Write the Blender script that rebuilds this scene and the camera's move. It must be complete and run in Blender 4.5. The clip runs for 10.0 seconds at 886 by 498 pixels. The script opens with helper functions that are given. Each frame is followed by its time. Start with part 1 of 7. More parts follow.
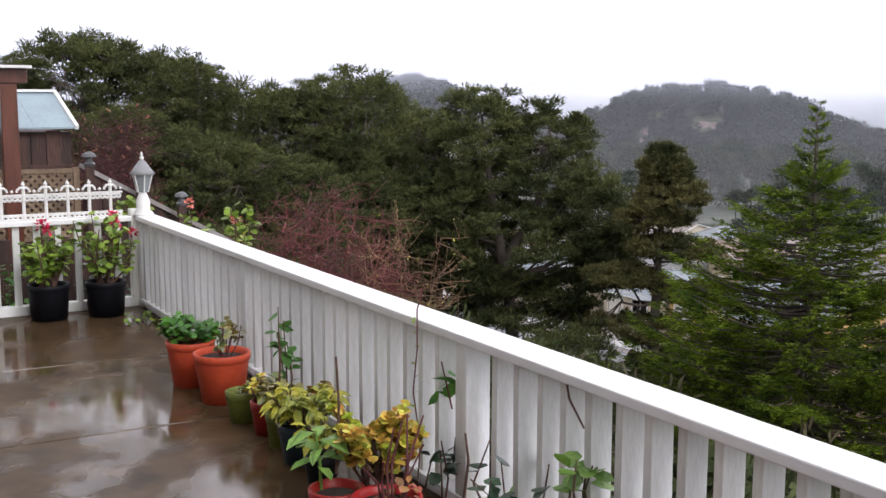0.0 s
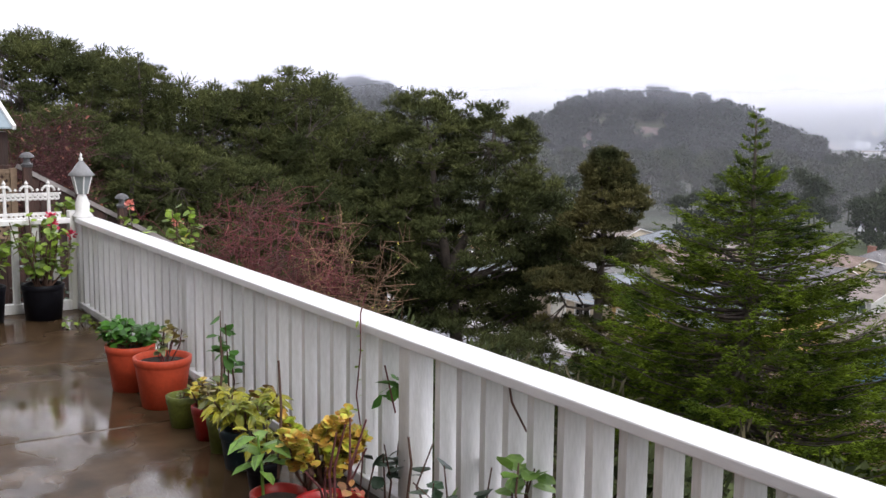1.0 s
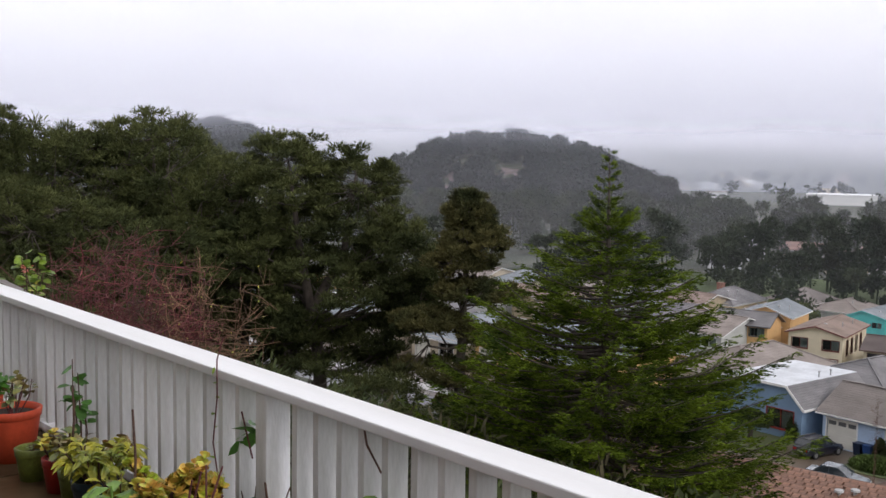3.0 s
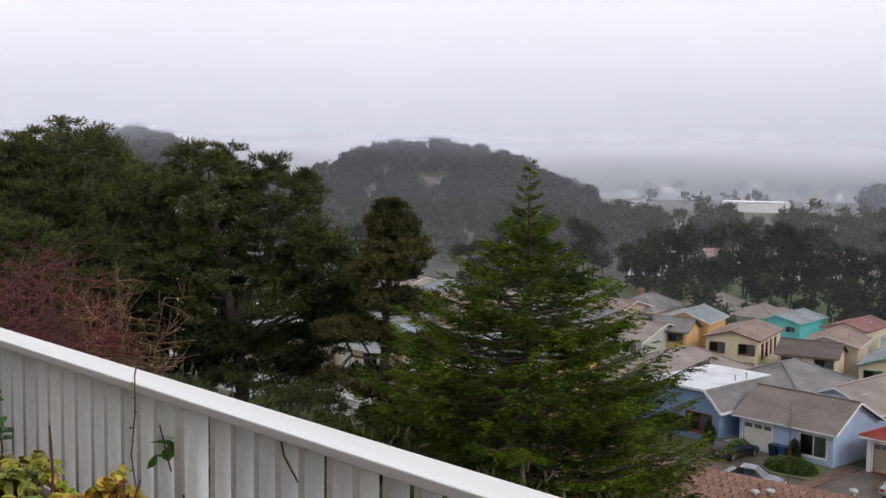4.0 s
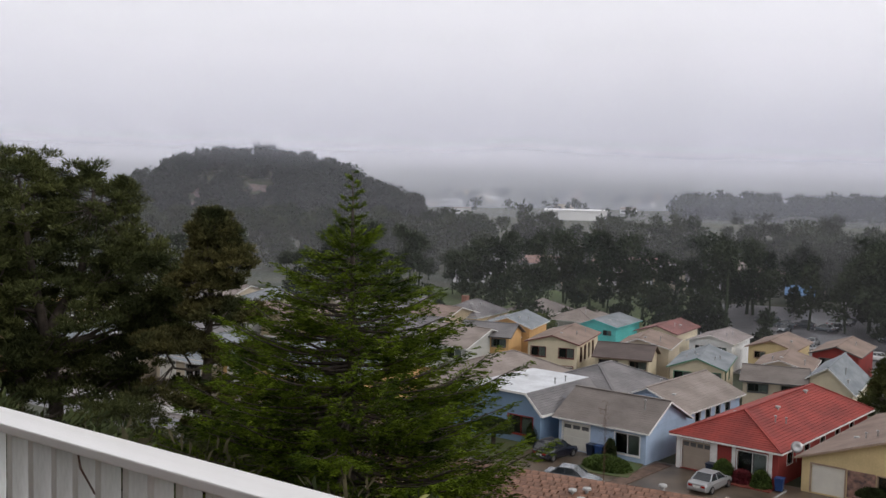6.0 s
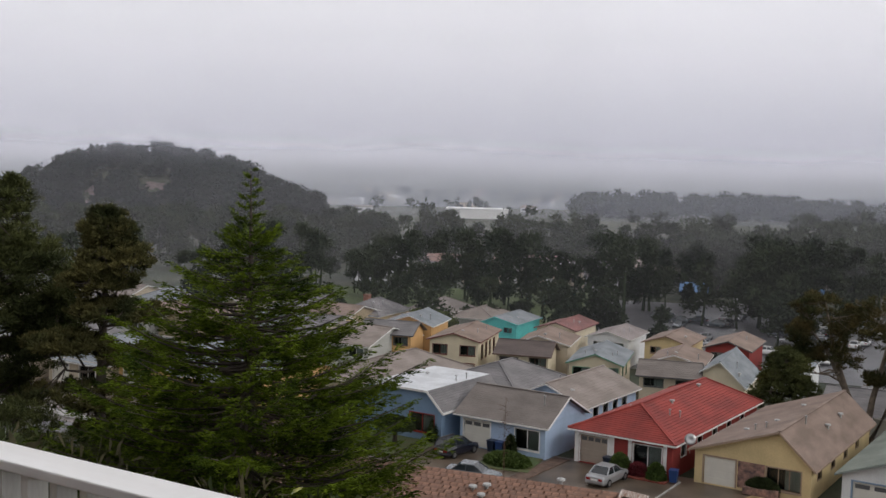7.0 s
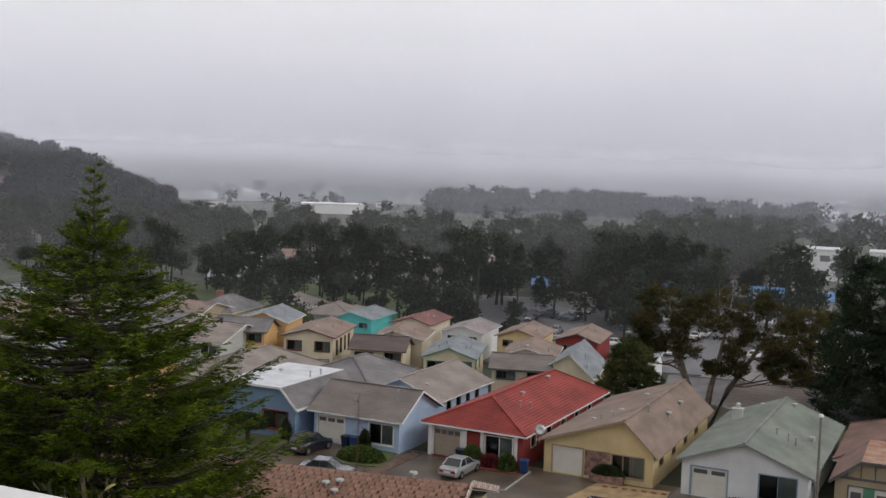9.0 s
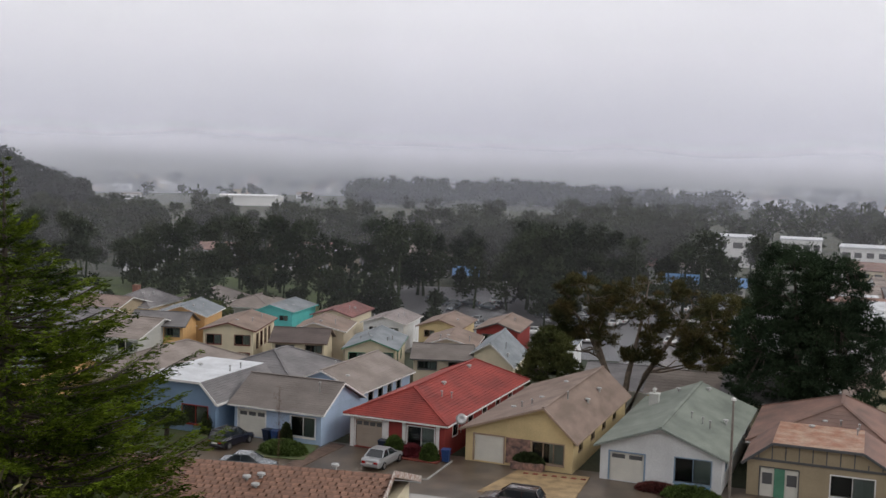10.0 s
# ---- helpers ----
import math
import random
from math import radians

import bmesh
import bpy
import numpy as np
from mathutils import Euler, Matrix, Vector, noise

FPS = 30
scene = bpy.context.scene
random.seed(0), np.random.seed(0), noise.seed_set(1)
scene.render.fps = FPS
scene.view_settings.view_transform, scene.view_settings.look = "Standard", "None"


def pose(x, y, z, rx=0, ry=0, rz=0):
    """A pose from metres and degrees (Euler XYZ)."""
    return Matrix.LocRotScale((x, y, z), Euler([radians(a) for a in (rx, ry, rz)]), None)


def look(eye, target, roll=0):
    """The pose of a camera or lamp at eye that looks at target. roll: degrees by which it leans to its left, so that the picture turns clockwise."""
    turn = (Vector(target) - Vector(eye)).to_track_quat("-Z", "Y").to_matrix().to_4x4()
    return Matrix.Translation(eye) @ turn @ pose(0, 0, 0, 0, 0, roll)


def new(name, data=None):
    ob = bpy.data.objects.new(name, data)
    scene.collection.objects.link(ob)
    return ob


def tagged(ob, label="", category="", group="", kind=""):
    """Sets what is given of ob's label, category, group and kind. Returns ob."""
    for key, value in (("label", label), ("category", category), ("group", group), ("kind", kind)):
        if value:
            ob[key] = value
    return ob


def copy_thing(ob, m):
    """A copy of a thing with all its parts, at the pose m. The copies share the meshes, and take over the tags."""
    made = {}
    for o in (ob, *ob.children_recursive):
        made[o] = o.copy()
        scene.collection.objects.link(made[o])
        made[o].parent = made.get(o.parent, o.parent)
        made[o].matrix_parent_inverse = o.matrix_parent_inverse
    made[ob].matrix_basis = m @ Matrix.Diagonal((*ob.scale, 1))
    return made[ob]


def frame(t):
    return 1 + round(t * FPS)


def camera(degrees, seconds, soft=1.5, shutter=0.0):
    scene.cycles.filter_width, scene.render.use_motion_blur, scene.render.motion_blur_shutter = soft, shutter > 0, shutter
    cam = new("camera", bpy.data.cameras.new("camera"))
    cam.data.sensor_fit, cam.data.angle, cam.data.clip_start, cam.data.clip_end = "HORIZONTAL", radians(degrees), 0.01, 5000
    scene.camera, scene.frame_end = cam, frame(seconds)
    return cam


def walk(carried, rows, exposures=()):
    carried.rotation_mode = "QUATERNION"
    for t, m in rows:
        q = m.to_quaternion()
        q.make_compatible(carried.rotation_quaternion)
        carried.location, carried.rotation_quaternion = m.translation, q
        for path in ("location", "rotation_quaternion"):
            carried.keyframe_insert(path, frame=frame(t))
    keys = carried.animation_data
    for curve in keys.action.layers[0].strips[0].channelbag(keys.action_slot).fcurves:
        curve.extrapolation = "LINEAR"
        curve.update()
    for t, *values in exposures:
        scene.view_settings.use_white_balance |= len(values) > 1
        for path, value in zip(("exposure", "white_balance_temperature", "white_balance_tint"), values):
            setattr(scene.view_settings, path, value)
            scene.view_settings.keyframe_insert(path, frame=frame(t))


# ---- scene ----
cam = camera(44.90, 10.0)
PATH = [
    (0.0, pose(0.000, 0.000, 1.750, 82.216, -0.088, 60.852)),
    (0.5, pose(-0.010, 0.006, 1.745, 82.256, -0.301, 59.613)),
    (1.0, pose(0.005, 0.001, 1.752, 82.416, -0.669, 57.939)),
    (1.5, pose(0.030, -0.005, 1.764, 82.958, -0.486, 55.694)),
    (2.0, pose(0.050, -0.014, 1.768, 83.957, -0.642, 54.476)),
    (2.5, pose(0.081, -0.026, 1.779, 84.309, -0.663, 53.084)),
    (3.0, pose(0.120, -0.034, 1.787, 84.682, -0.908, 50.651)),
    (4.5, pose(0.343, -0.133, 1.841, 85.351, -0.839, 44.174)),
    (5.0, pose(0.441, -0.170, 1.860, 85.465, -1.143, 41.391)),
    (5.5, pose(0.507, -0.204, 1.879, 85.633, -1.212, 39.538)),
    (7.0, pose(0.731, -0.255, 1.906, 85.833, -1.471, 32.125)),
    (7.5, pose(0.808, -0.299, 1.913, 85.689, -1.650, 29.860)),
    (8.0, pose(0.877, -0.348, 1.949, 85.784, -1.819, 27.809)),
    (8.5, pose(0.947, -0.417, 1.953, 85.841, -2.032, 26.282)),
    (9.0, pose(1.045, -0.426, 1.980, 85.797, -1.916, 24.456)),
    (9.5, pose(1.129, -0.490, 1.990, 85.739, -1.616, 22.302)),
    (10.0, pose(1.213, -0.571, 2.043, 85.423, -1.623, 20.213)),
]
EXPOSURES = [(0.0, 0.74, 6250, 10.5), (1.0, 0.70, 6250, 10.5), (2.0, 0.44, 6300, 10), (3.0, 0.2, 6350, 9.5), (4.5, 0.03, 6450, 9), (5.5, -0.05, 6500, 8.5), (7.5, -0.26, 6550, 7.5), (10.0, -0.2, 6550, 7.5)]
walk(cam, PATH, EXPOSURES)

# ---- sky and light ----
world = bpy.data.worlds.new("overcast_sky")
scene.world = world
world.use_nodes = True
wn, wl = world.node_tree.nodes, world.node_tree.links
wn.clear()
w_out = wn.new("ShaderNodeOutputWorld")
w_mix = wn.new("ShaderNodeMixShader")
w_sky = wn.new("ShaderNodeTexSky")
w_sky.sky_type = "NISHITA"
w_sky.sun_disc = False
w_sky.sun_elevation, w_sky.sun_rotation = radians(38), radians(82)
w_bg1 = wn.new("ShaderNodeBackground")
w_bg1.inputs["Strength"].default_value = 0.08
w_bg2 = wn.new("ShaderNodeBackground")
w_bg2.inputs["Strength"].default_value = 1.0
w_tc = wn.new("ShaderNodeTexCoord")
w_sep = wn.new("ShaderNodeSeparateXYZ")
w_ramp = wn.new("ShaderNodeValToRGB")
w_ramp.color_ramp.elements[0].position, w_ramp.color_ramp.elements[0].color = 0.0, (1.0, 0.985, 1.03, 1)
w_ramp.color_ramp.elements[1].position, w_ramp.color_ramp.elements[1].color = 0.9, (0.80, 0.775, 0.80, 1)
w_mid = w_ramp.color_ramp.elements.new(0.11)
w_mid.color = (1.29, 1.25, 1.29, 1)
w_ramp.color_ramp.interpolation = "EASE"
w_map = wn.new("ShaderNodeMapping")
w_map.inputs["Scale"].default_value = (1.0, 1.0, 1.8)
w_noise = wn.new("ShaderNodeTexNoise")
w_noise.inputs["Scale"].default_value, w_noise.inputs["Detail"].default_value = 2.6, 5.0
w_nr = wn.new("ShaderNodeMapRange")
w_nr.inputs["From Min"].default_value, w_nr.inputs["From Max"].default_value = 0.3, 0.7
w_nr.inputs["To Min"].default_value, w_nr.inputs["To Max"].default_value = 0.95, 1.05
w_mul = wn.new("ShaderNodeVectorMath")
w_mul.operation = "SCALE"
wl.new(w_tc.outputs["Generated"], w_sep.inputs[0])
wl.new(w_sep.outputs["Z"], w_ramp.inputs[0])
wl.new(w_tc.outputs["Generated"], w_map.inputs[0])
wl.new(w_map.outputs[0], w_noise.inputs["Vector"])
wl.new(w_noise.outputs[0], w_nr.inputs["Value"])
wl.new(w_ramp.outputs[0], w_mul.inputs[0])
wl.new(w_nr.outputs[0], w_mul.inputs["Scale"])
wl.new(w_mul.outputs[0], w_bg2.inputs["Color"])
wl.new(w_sky.outputs[0], w_bg1.inputs["Color"])
w_mix.inputs[0].default_value = 0.94
wl.new(w_bg1.outputs[0], w_mix.inputs[1])
wl.new(w_bg2.outputs[0], w_mix.inputs[2])
wl.new(w_mix.outputs[0], w_out.inputs["Surface"])

sun_data = bpy.data.lights.new("sun", "SUN")
sun_data.energy, sun_data.angle, sun_data.color = 1.1, radians(25), (1.0, 0.97, 0.92)
sun = new("sun", sun_data)
sun.matrix_world = look((45, 6, 36), (0, 0, 0))


# ---- mesh helpers ----
class MB:
    """Gathers vertices and faces of one mesh."""

    def __init__(self):
        self.v, self.f = [], []

    def add(self, vs, fs):
        o = len(self.v)
        self.v.extend(tuple(p) for p in vs)
        self.f.extend(tuple(i + o for i in f) for f in fs)
        return self

    def box(self, x0, y0, z0, x1, y1, z1):
        return self.add([(x0, y0, z0), (x1, y0, z0), (x1, y1, z0), (x0, y1, z0), (x0, y0, z1), (x1, y0, z1), (x1, y1, z1), (x0, y1, z1)],
                        [(0, 3, 2, 1), (4, 5, 6, 7), (0, 1, 5, 4), (1, 2, 6, 5), (2, 3, 7, 6), (3, 0, 4, 7)])

    def prism(self, poly, a, b):
        """A polygon of (u, w) pairs, counter-clockwise seen from -y, drawn from y=a to y=b."""
        n = len(poly)
        vs = [(u, a, w) for u, w in poly] + [(u, b, w) for u, w in poly]
        fs = [tuple(range(n)), tuple(range(2 * n - 1, n - 1, -1))]
        fs += [(i, n + i, n + (i + 1) % n, (i + 1) % n) for i in range(n)]
        return self.add(vs, fs)

    def beam(self, p, q, w, h):
        """A square timber from p to q, h high and w wide, the line in the middle of its section."""
        p, q = Vector(p), Vector(q)
        d = (q - p).normalized()
        up = Vector((0, 0, 1)) if abs(d.z) < 0.95 else Vector((0, 1, 0))
        s = d.cross(up).normalized() * (w / 2)
        u = s.cross(d).normalized() * (h / 2)
        vs = [e + a * s + b * u for e in (p, q) for a, b in ((-1, -1), (1, -1), (1, 1), (-1, 1))]
        return self.add(vs, [(0, 1, 2, 3), (7, 6, 5, 4), (0, 4, 5, 1), (1, 5, 6, 2), (2, 6, 7, 3), (3, 7, 4, 0)])

    def tube(self, pts, radii, n=6, close=True):
        pts = [Vector(p) for p in pts]
        vs, fs = [], []
        for i, p in enumerate(pts):
            d = (pts[min(i + 1, len(pts) - 1)] - pts[max(i - 1, 0)]).normalized()
            a = d.cross(Vector((0, 0, 1)) if abs(d.z) < 0.9 else Vector((1, 0, 0))).normalized()
            b = d.cross(a)
            r = radii[i] if isinstance(radii, (list, tuple)) else radii
            vs += [p + (a * math.cos(2 * math.pi * k / n) + b * math.sin(2 * math.pi * k / n)) * r for k in range(n)]
        for i in range(len(pts) - 1):
            fs += [(i * n + k, i * n + (k + 1) % n, (i + 1) * n + (k + 1) % n, (i + 1) * n + k) for k in range(n)]
        if close:
            fs += [tuple(range(n - 1, -1, -1)), tuple(range((len(pts) - 1) * n, len(pts) * n))]
        return self.add(vs, fs)

    def lathe(self, prof, n=24, c=(0, 0, 0)):
        """Turns (radius, height) pairs round the z axis through c."""
        vs = [(c[0] + r * math.cos(2 * math.pi * k / n), c[1] + r * math.sin(2 * math.pi * k / n), c[2] + h) for r, h in prof for k in range(n)]
        fs = [(i * n + k, i * n + (k + 1) % n, (i + 1) * n + (k + 1) % n, (i + 1) * n + k) for i in range(len(prof) - 1) for k in range(n)]
        return self.add(vs, fs)

    def slab(self, a, b, c, d, t=0.14):
        """A roof slope: a, b the eave from left to right, c, d the top from right to left; t thick downwards."""
        vs = [Vector(p) for p in (a, b, c, d)]
        vs += [p - Vector((0, 0, t)) for p in vs]
        return self.add(vs, [(0, 1, 2, 3), (7, 6, 5, 4), (0, 4, 5, 1), (1, 5, 6, 2), (2, 6, 7, 3), (3, 7, 4, 0)])

    def courses(self, a, b, c, d, n, lip=0.03, t=0.14):
        """A roof slope in n overlapping courses, each with its lower edge proud."""
        a, b, c, d = (Vector(p) for p in (a, b, c, d))
        nrm = (b - a).cross(d - a).normalized()
        vs = [a - nrm * t, b - nrm * t]
        for i in range(n):
            s0, s1 = i / n, (i + 1) / n
            vs += [a.lerp(d, s0) + nrm * lip, b.lerp(c, s0) + nrm * lip, a.lerp(d, s1), b.lerp(c, s1)]
        m = len(vs)
        vs += [d - nrm * t, c - nrm * t]
        fs = [(2 * k, 2 * k + 1, 2 * k + 3, 2 * k + 2) for k in range(m // 2 - 1)]
        fs += [(m - 2, m - 1, m + 1, m), (m, m + 1, 1, 0)]
        fs += [tuple(range(0, m + 1, 2)), tuple(range(m + 1, 0, -2))]
        self.add(vs, fs)
        return self

    def mesh(self, name, smooth=False):
        me = bpy.data.meshes.new(name)
        me.from_pydata(self.v, [], self.f)
        if smooth:
            me.polygons.foreach_set("use_smooth", [True] * len(me.polygons))
        me.update()
        return me


def quads_mesh(name, verts, quads):
    """A mesh from arrays of vertices and four-cornered faces."""
    me = bpy.data.meshes.new(name)
    me.vertices.add(len(verts))
    me.vertices.foreach_set("co", np.asarray(verts, dtype=np.float32).ravel())
    me.loops.add(len(quads) * 4)
    me.loops.foreach_set("vertex_index", np.asarray(quads, dtype=np.int32).ravel())
    me.polygons.add(len(quads))
    me.polygons.foreach_set("loop_start", np.arange(0, len(quads) * 4, 4, dtype=np.int32))
    me.update(calc_edges=True)
    me.validate()
    return me


def part(name, mb, material, parent=None, label="", bevel=0.0, smooth=False):
    me = mb.mesh(name, smooth) if isinstance(mb, MB) else mb
    if not me.materials:
        me.materials.append(material)
    ob = new(name, me)
    if parent is not None:
        ob.parent = parent
    if label:
        ob["label"] = label
    if bevel:
        mod = ob.modifiers.new("edges", "BEVEL")
        mod.width, mod.segments, mod.limit_method = bevel, 2, "ANGLE"
    return ob


def thing(name, label, category, m=None, group="", kind=""):
    ob = new(name)
    ob.empty_display_size = 0.2
    if m is not None:
        ob.matrix_basis = m
    return tagged(ob, label, category, group, kind)


# ---- materials ----
def mat(name, base, rough=0.7, var=0.25, scale=3.0, fine=40.0, bump=0.2, metallic=0.0, alt=None, coat=0.0, rnd=0.0, island=0.0, spec=0.5, stretch=None, translucent=0.0):
    """A surface with colour varied at two scales, fine relief and, if asked, differences from piece to piece."""
    m = bpy.data.materials.new(name)
    m.use_nodes = True
    n, l = m.node_tree.nodes, m.node_tree.links
    p = n["Principled BSDF"]
    p.inputs["Roughness"].default_value, p.inputs["Metallic"].default_value = rough, metallic
    p.inputs["Specular IOR Level"].default_value = spec
    if coat:
        p.inputs["Coat Weight"].default_value, p.inputs["Coat Roughness"].default_value = coat, 0.08
    tc = n.new("ShaderNodeTexCoord")
    src = tc.outputs["Object"]
    if stretch:
        mp = n.new("ShaderNodeMapping")
        mp.inputs["Scale"].default_value = stretch
        l.new(src, mp.inputs[0])
        src = mp.outputs[0]
    a, b = n.new("ShaderNodeTexNoise"), n.new("ShaderNodeTexNoise")
    a.inputs["Scale"].default_value, a.inputs["Detail"].default_value = scale, 4
    b.inputs["Scale"].default_value, b.inputs["Detail"].default_value = fine, 3
    l.new(src, a.inputs["Vector"]), l.new(src, b.inputs["Vector"])
    mix = n.new("ShaderNodeMix")
    mix.data_type = "RGBA"
    dark = alt or tuple(c * (1 - var) for c in base)
    mix.inputs[6].default_value, mix.inputs[7].default_value = (*dark, 1), (*(min(1, c * (1 + var * 0.5)) for c in base), 1)
    mr = n.new("ShaderNodeMapRange")
    mr.inputs["From Min"].default_value, mr.inputs["From Max"].default_value = 0.35, 0.65
    l.new(a.outputs[0], mr.inputs["Value"])
    l.new(mr.outputs[0], mix.inputs[0])
    hsv = n.new("ShaderNodeHueSaturation")
    val = n.new("ShaderNodeMapRange")
    val.inputs["From Min"].default_value, val.inputs["From Max"].default_value = 0.25, 0.75
    val.inputs["To Min"].default_value, val.inputs["To Max"].default_value = 1 - var * 0.6, 1 + var * 0.6
    l.new(b.outputs[0], val.inputs["Value"])
    out = val.outputs[0]
    if rnd or island:
        src2 = n.new("ShaderNodeObjectInfo").outputs["Random"] if rnd else n.new("ShaderNodeNewGeometry").outputs["Random Per Island"]
        k = rnd or island
        r2 = n.new("ShaderNodeMapRange")
        r2.inputs["To Min"].default_value, r2.inputs["To Max"].default_value = 1 - k, 1 + k
        l.new(src2, r2.inputs["Value"])
        mu = n.new("ShaderNodeMath")
        mu.operation = "MULTIPLY"
        l.new(out, mu.inputs[0]), l.new(r2.outputs[0], mu.inputs[1])
        out = mu.outputs[0]
    l.new(out, hsv.inputs["Value"])
    l.new(mix.outputs[2], hsv.inputs["Color"])
    l.new(hsv.outputs[0], p.inputs["Base Color"])
    if bump:
        bp = n.new("ShaderNodeBump")
        bp.inputs["Strength"].default_value, bp.inputs["Distance"].default_value = bump, 0.02
        l.new(b.outputs[0], bp.inputs["Height"])
        l.new(bp.outputs[0], p.inputs["Normal"])
    if translucent:
        tr = n.new("ShaderNodeBsdfTranslucent")
        l.new(hsv.outputs[0], tr.inputs[0])
        ms = n.new("ShaderNodeMixShader")
        ms.inputs[0].default_value = translucent
        l.new(p.outputs[0], ms.inputs[1]), l.new(tr.outputs[0], ms.inputs[2])
        l.new(ms.outputs[0], n["Material Output"].inputs["Surface"])
    return m


def glass(name="window_glass"):
    m = bpy.data.materials.new(name)
    m.use_nodes = True
    n, l = m.node_tree.nodes, m.node_tree.links
    gl, tr, mx = n.new("ShaderNodeBsdfGlossy"), n.new("ShaderNodeBsdfTransparent"), n.new("ShaderNodeMixShader")
    fr = n.new("ShaderNodeFresnel")
    gl.inputs["Roughness"].default_value = 0.03
    tr.inputs[0].default_value = (0.75, 0.8, 0.8, 1)
    l.new(fr.outputs[0], mx.inputs[0]), l.new(tr.outputs[0], mx.inputs[1]), l.new(gl.outputs[0], mx.inputs[2])
    l.new(mx.outputs[0], n["Material Output"].inputs["Surface"])
    return m


GLASS = glass()
WHITE_PAINT = mat("weathered_white_paint", (0.74, 0.73, 0.72), 0.55, 0.10, 2.5, 60, 0.15, rnd=0.05, alt=(0.58, 0.57, 0.53), stretch=(3, 3, 0.7))
TRIM_WHITE = mat("white_trim", (0.78, 0.77, 0.76), 0.5, 0.08, 2, 30, 0.1)
# Near-black colour stands in for the shade of unlit rooms.
DARK_INSIDE = mat("unlit_room_dark", (0.05, 0.05, 0.055), 0.9, 0.3, 1, 8, 0.0)
ASPHALT = mat("wet_asphalt", (0.075, 0.073, 0.078), 0.35, 0.25, 0.25, 12, 0.25, alt=(0.045, 0.045, 0.05))
DRIVE = mat("wet_driveway_concrete", (0.118, 0.090, 0.066), 0.36, 0.3, 0.4, 10, 0.2, alt=(0.066, 0.050, 0.038))
KERB = mat("kerb_concrete", (0.32, 0.31, 0.30), 0.6, 0.2, 0.6, 14, 0.2)
LAWN = mat("lawn_grass", (0.055, 0.085, 0.03), 0.9, 0.45, 0.8, 14, 0.5, alt=(0.09, 0.085, 0.035))
BARK = mat("pine_bark", (0.07, 0.055, 0.045), 0.9, 0.4, 2, 14, 0.6)
PINE = mat("pine_needles", (0.084, 0.092, 0.033), 0.9, 0.4, 0.35, 3, 0.0, alt=(0.040, 0.049, 0.021), island=0.35, translucent=0.15, spec=0.08)
PINE_WARM = mat("rusty_pine_needles", (0.105, 0.094, 0.036), 0.9, 0.4, 0.4, 3, 0.0, alt=(0.035, 0.042, 0.018), island=0.35, translucent=0.15, spec=0.08)
FIR = mat("cypress_sprays", (0.108, 0.150, 0.012), 0.9, 0.45, 0.8, 5, 0.0, alt=(0.018, 0.033, 0.005), island=0.4, translucent=0.15, spec=0.08)
WOODS = mat("far_pine_foliage", (0.036, 0.047, 0.026), 0.9, 0.3, 0.05, 0.5, 0.0, alt=(0.020, 0.029, 0.017), island=0.15, spec=0.05)


# ---- ground, road and far land ----
def smooth_step(a, b, x):
    t = min(1.0, max(0.0, (x - a) / (b - a)))
    return t * t * (3 - 2 * t)


def ground_z(x, y):
    """Height of the land: a steep slope under the terrace, the street, the valley, the wooded hill and the far hills."""
    z = -3.0 - 19.0 * smooth_step(-6, 60, y) if y < 60 else -22.0
    z -= 4.9 * smooth_step(97, 122, y) + 1.4 * smooth_step(122, 160, y)
    r, az = math.hypot(x, y), math.degrees(math.atan2(x, y))
    z += 12.0 * smooth_step(-75, -130, az) * smooth_step(15, 60, r)
    z += 4.0 * smooth_step(-68, -80, az) * smooth_step(40, 70, r)
    if r > 200:
        z -= 4.0 * smooth_step(200, 600, r)
        z += 4.0 * smooth_step(330, 480, r) * smooth_step(97, 122, y)
        # wooded hill, its shoulders, and the low ridges
        for haz, hr, hh, hs in ((-46.0, 610, 24, 40), (-50.2, 600, 16, 27), (-42.4, 600, 6, 26), (-63, 560, 34, 45), (-16.6, 820, 3.5, 48), (-12.5, 820, 0.5, 44), (-22.4, 830, 2.5, 26)):
            hx, hy = hr * math.sin(radians(haz)), hr * math.cos(radians(haz))
            z += hh * math.exp(-((x - hx) ** 2 + (y - hy) ** 2) / (2.0 * hs * hs))
        z += 105 * smooth_step(1400, 3800, r) * (0.8 + 0.5 * noise.noise(Vector((x, y, 0)) * 0.0011))
        z += 8 * noise.noise(Vector((x, y, 3)) * 0.004) * smooth_step(700, 1500, r)
    return z


def radial_sheet(radii, az0, az1, steps, height):
    mb = MB()
    closed = az1 - az0 >= 359
    cols = steps if closed else steps + 1
    vs = []
    for r in radii:
        for k in range(cols):
            a = radians(az0 + (az1 - az0) * k / steps)
            x, y = r * math.sin(a), r * math.cos(a)
            vs.append((x, y, height(x, y)))
    fs = []
    for i in range(len(radii) - 1):
        for k in range(steps):
            k2 = (k + 1) % cols
            fs.append((i * cols + k, (i + 1) * cols + k, (i + 1) * cols + k2, i * cols + k2))
    mb.add(vs, [f[::-1] for f in fs])
    return mb


EARTH = mat("damp_hillside_ground", (0.052, 0.055, 0.034), 0.9, 0.45, 0.12, 2.5, 0.5, alt=(0.028, 0.040, 0.022))
radii = [0.5] + [4 * 1.055 ** i for i in range(133)]
ground = part("ground", radial_sheet(radii, -180, 180, 300, ground_z), EARTH, smooth=True)
tagged(ground, "damp grassy hillside falling to a valley", "ground", kind="structure")

ROAD_Z = -21.95


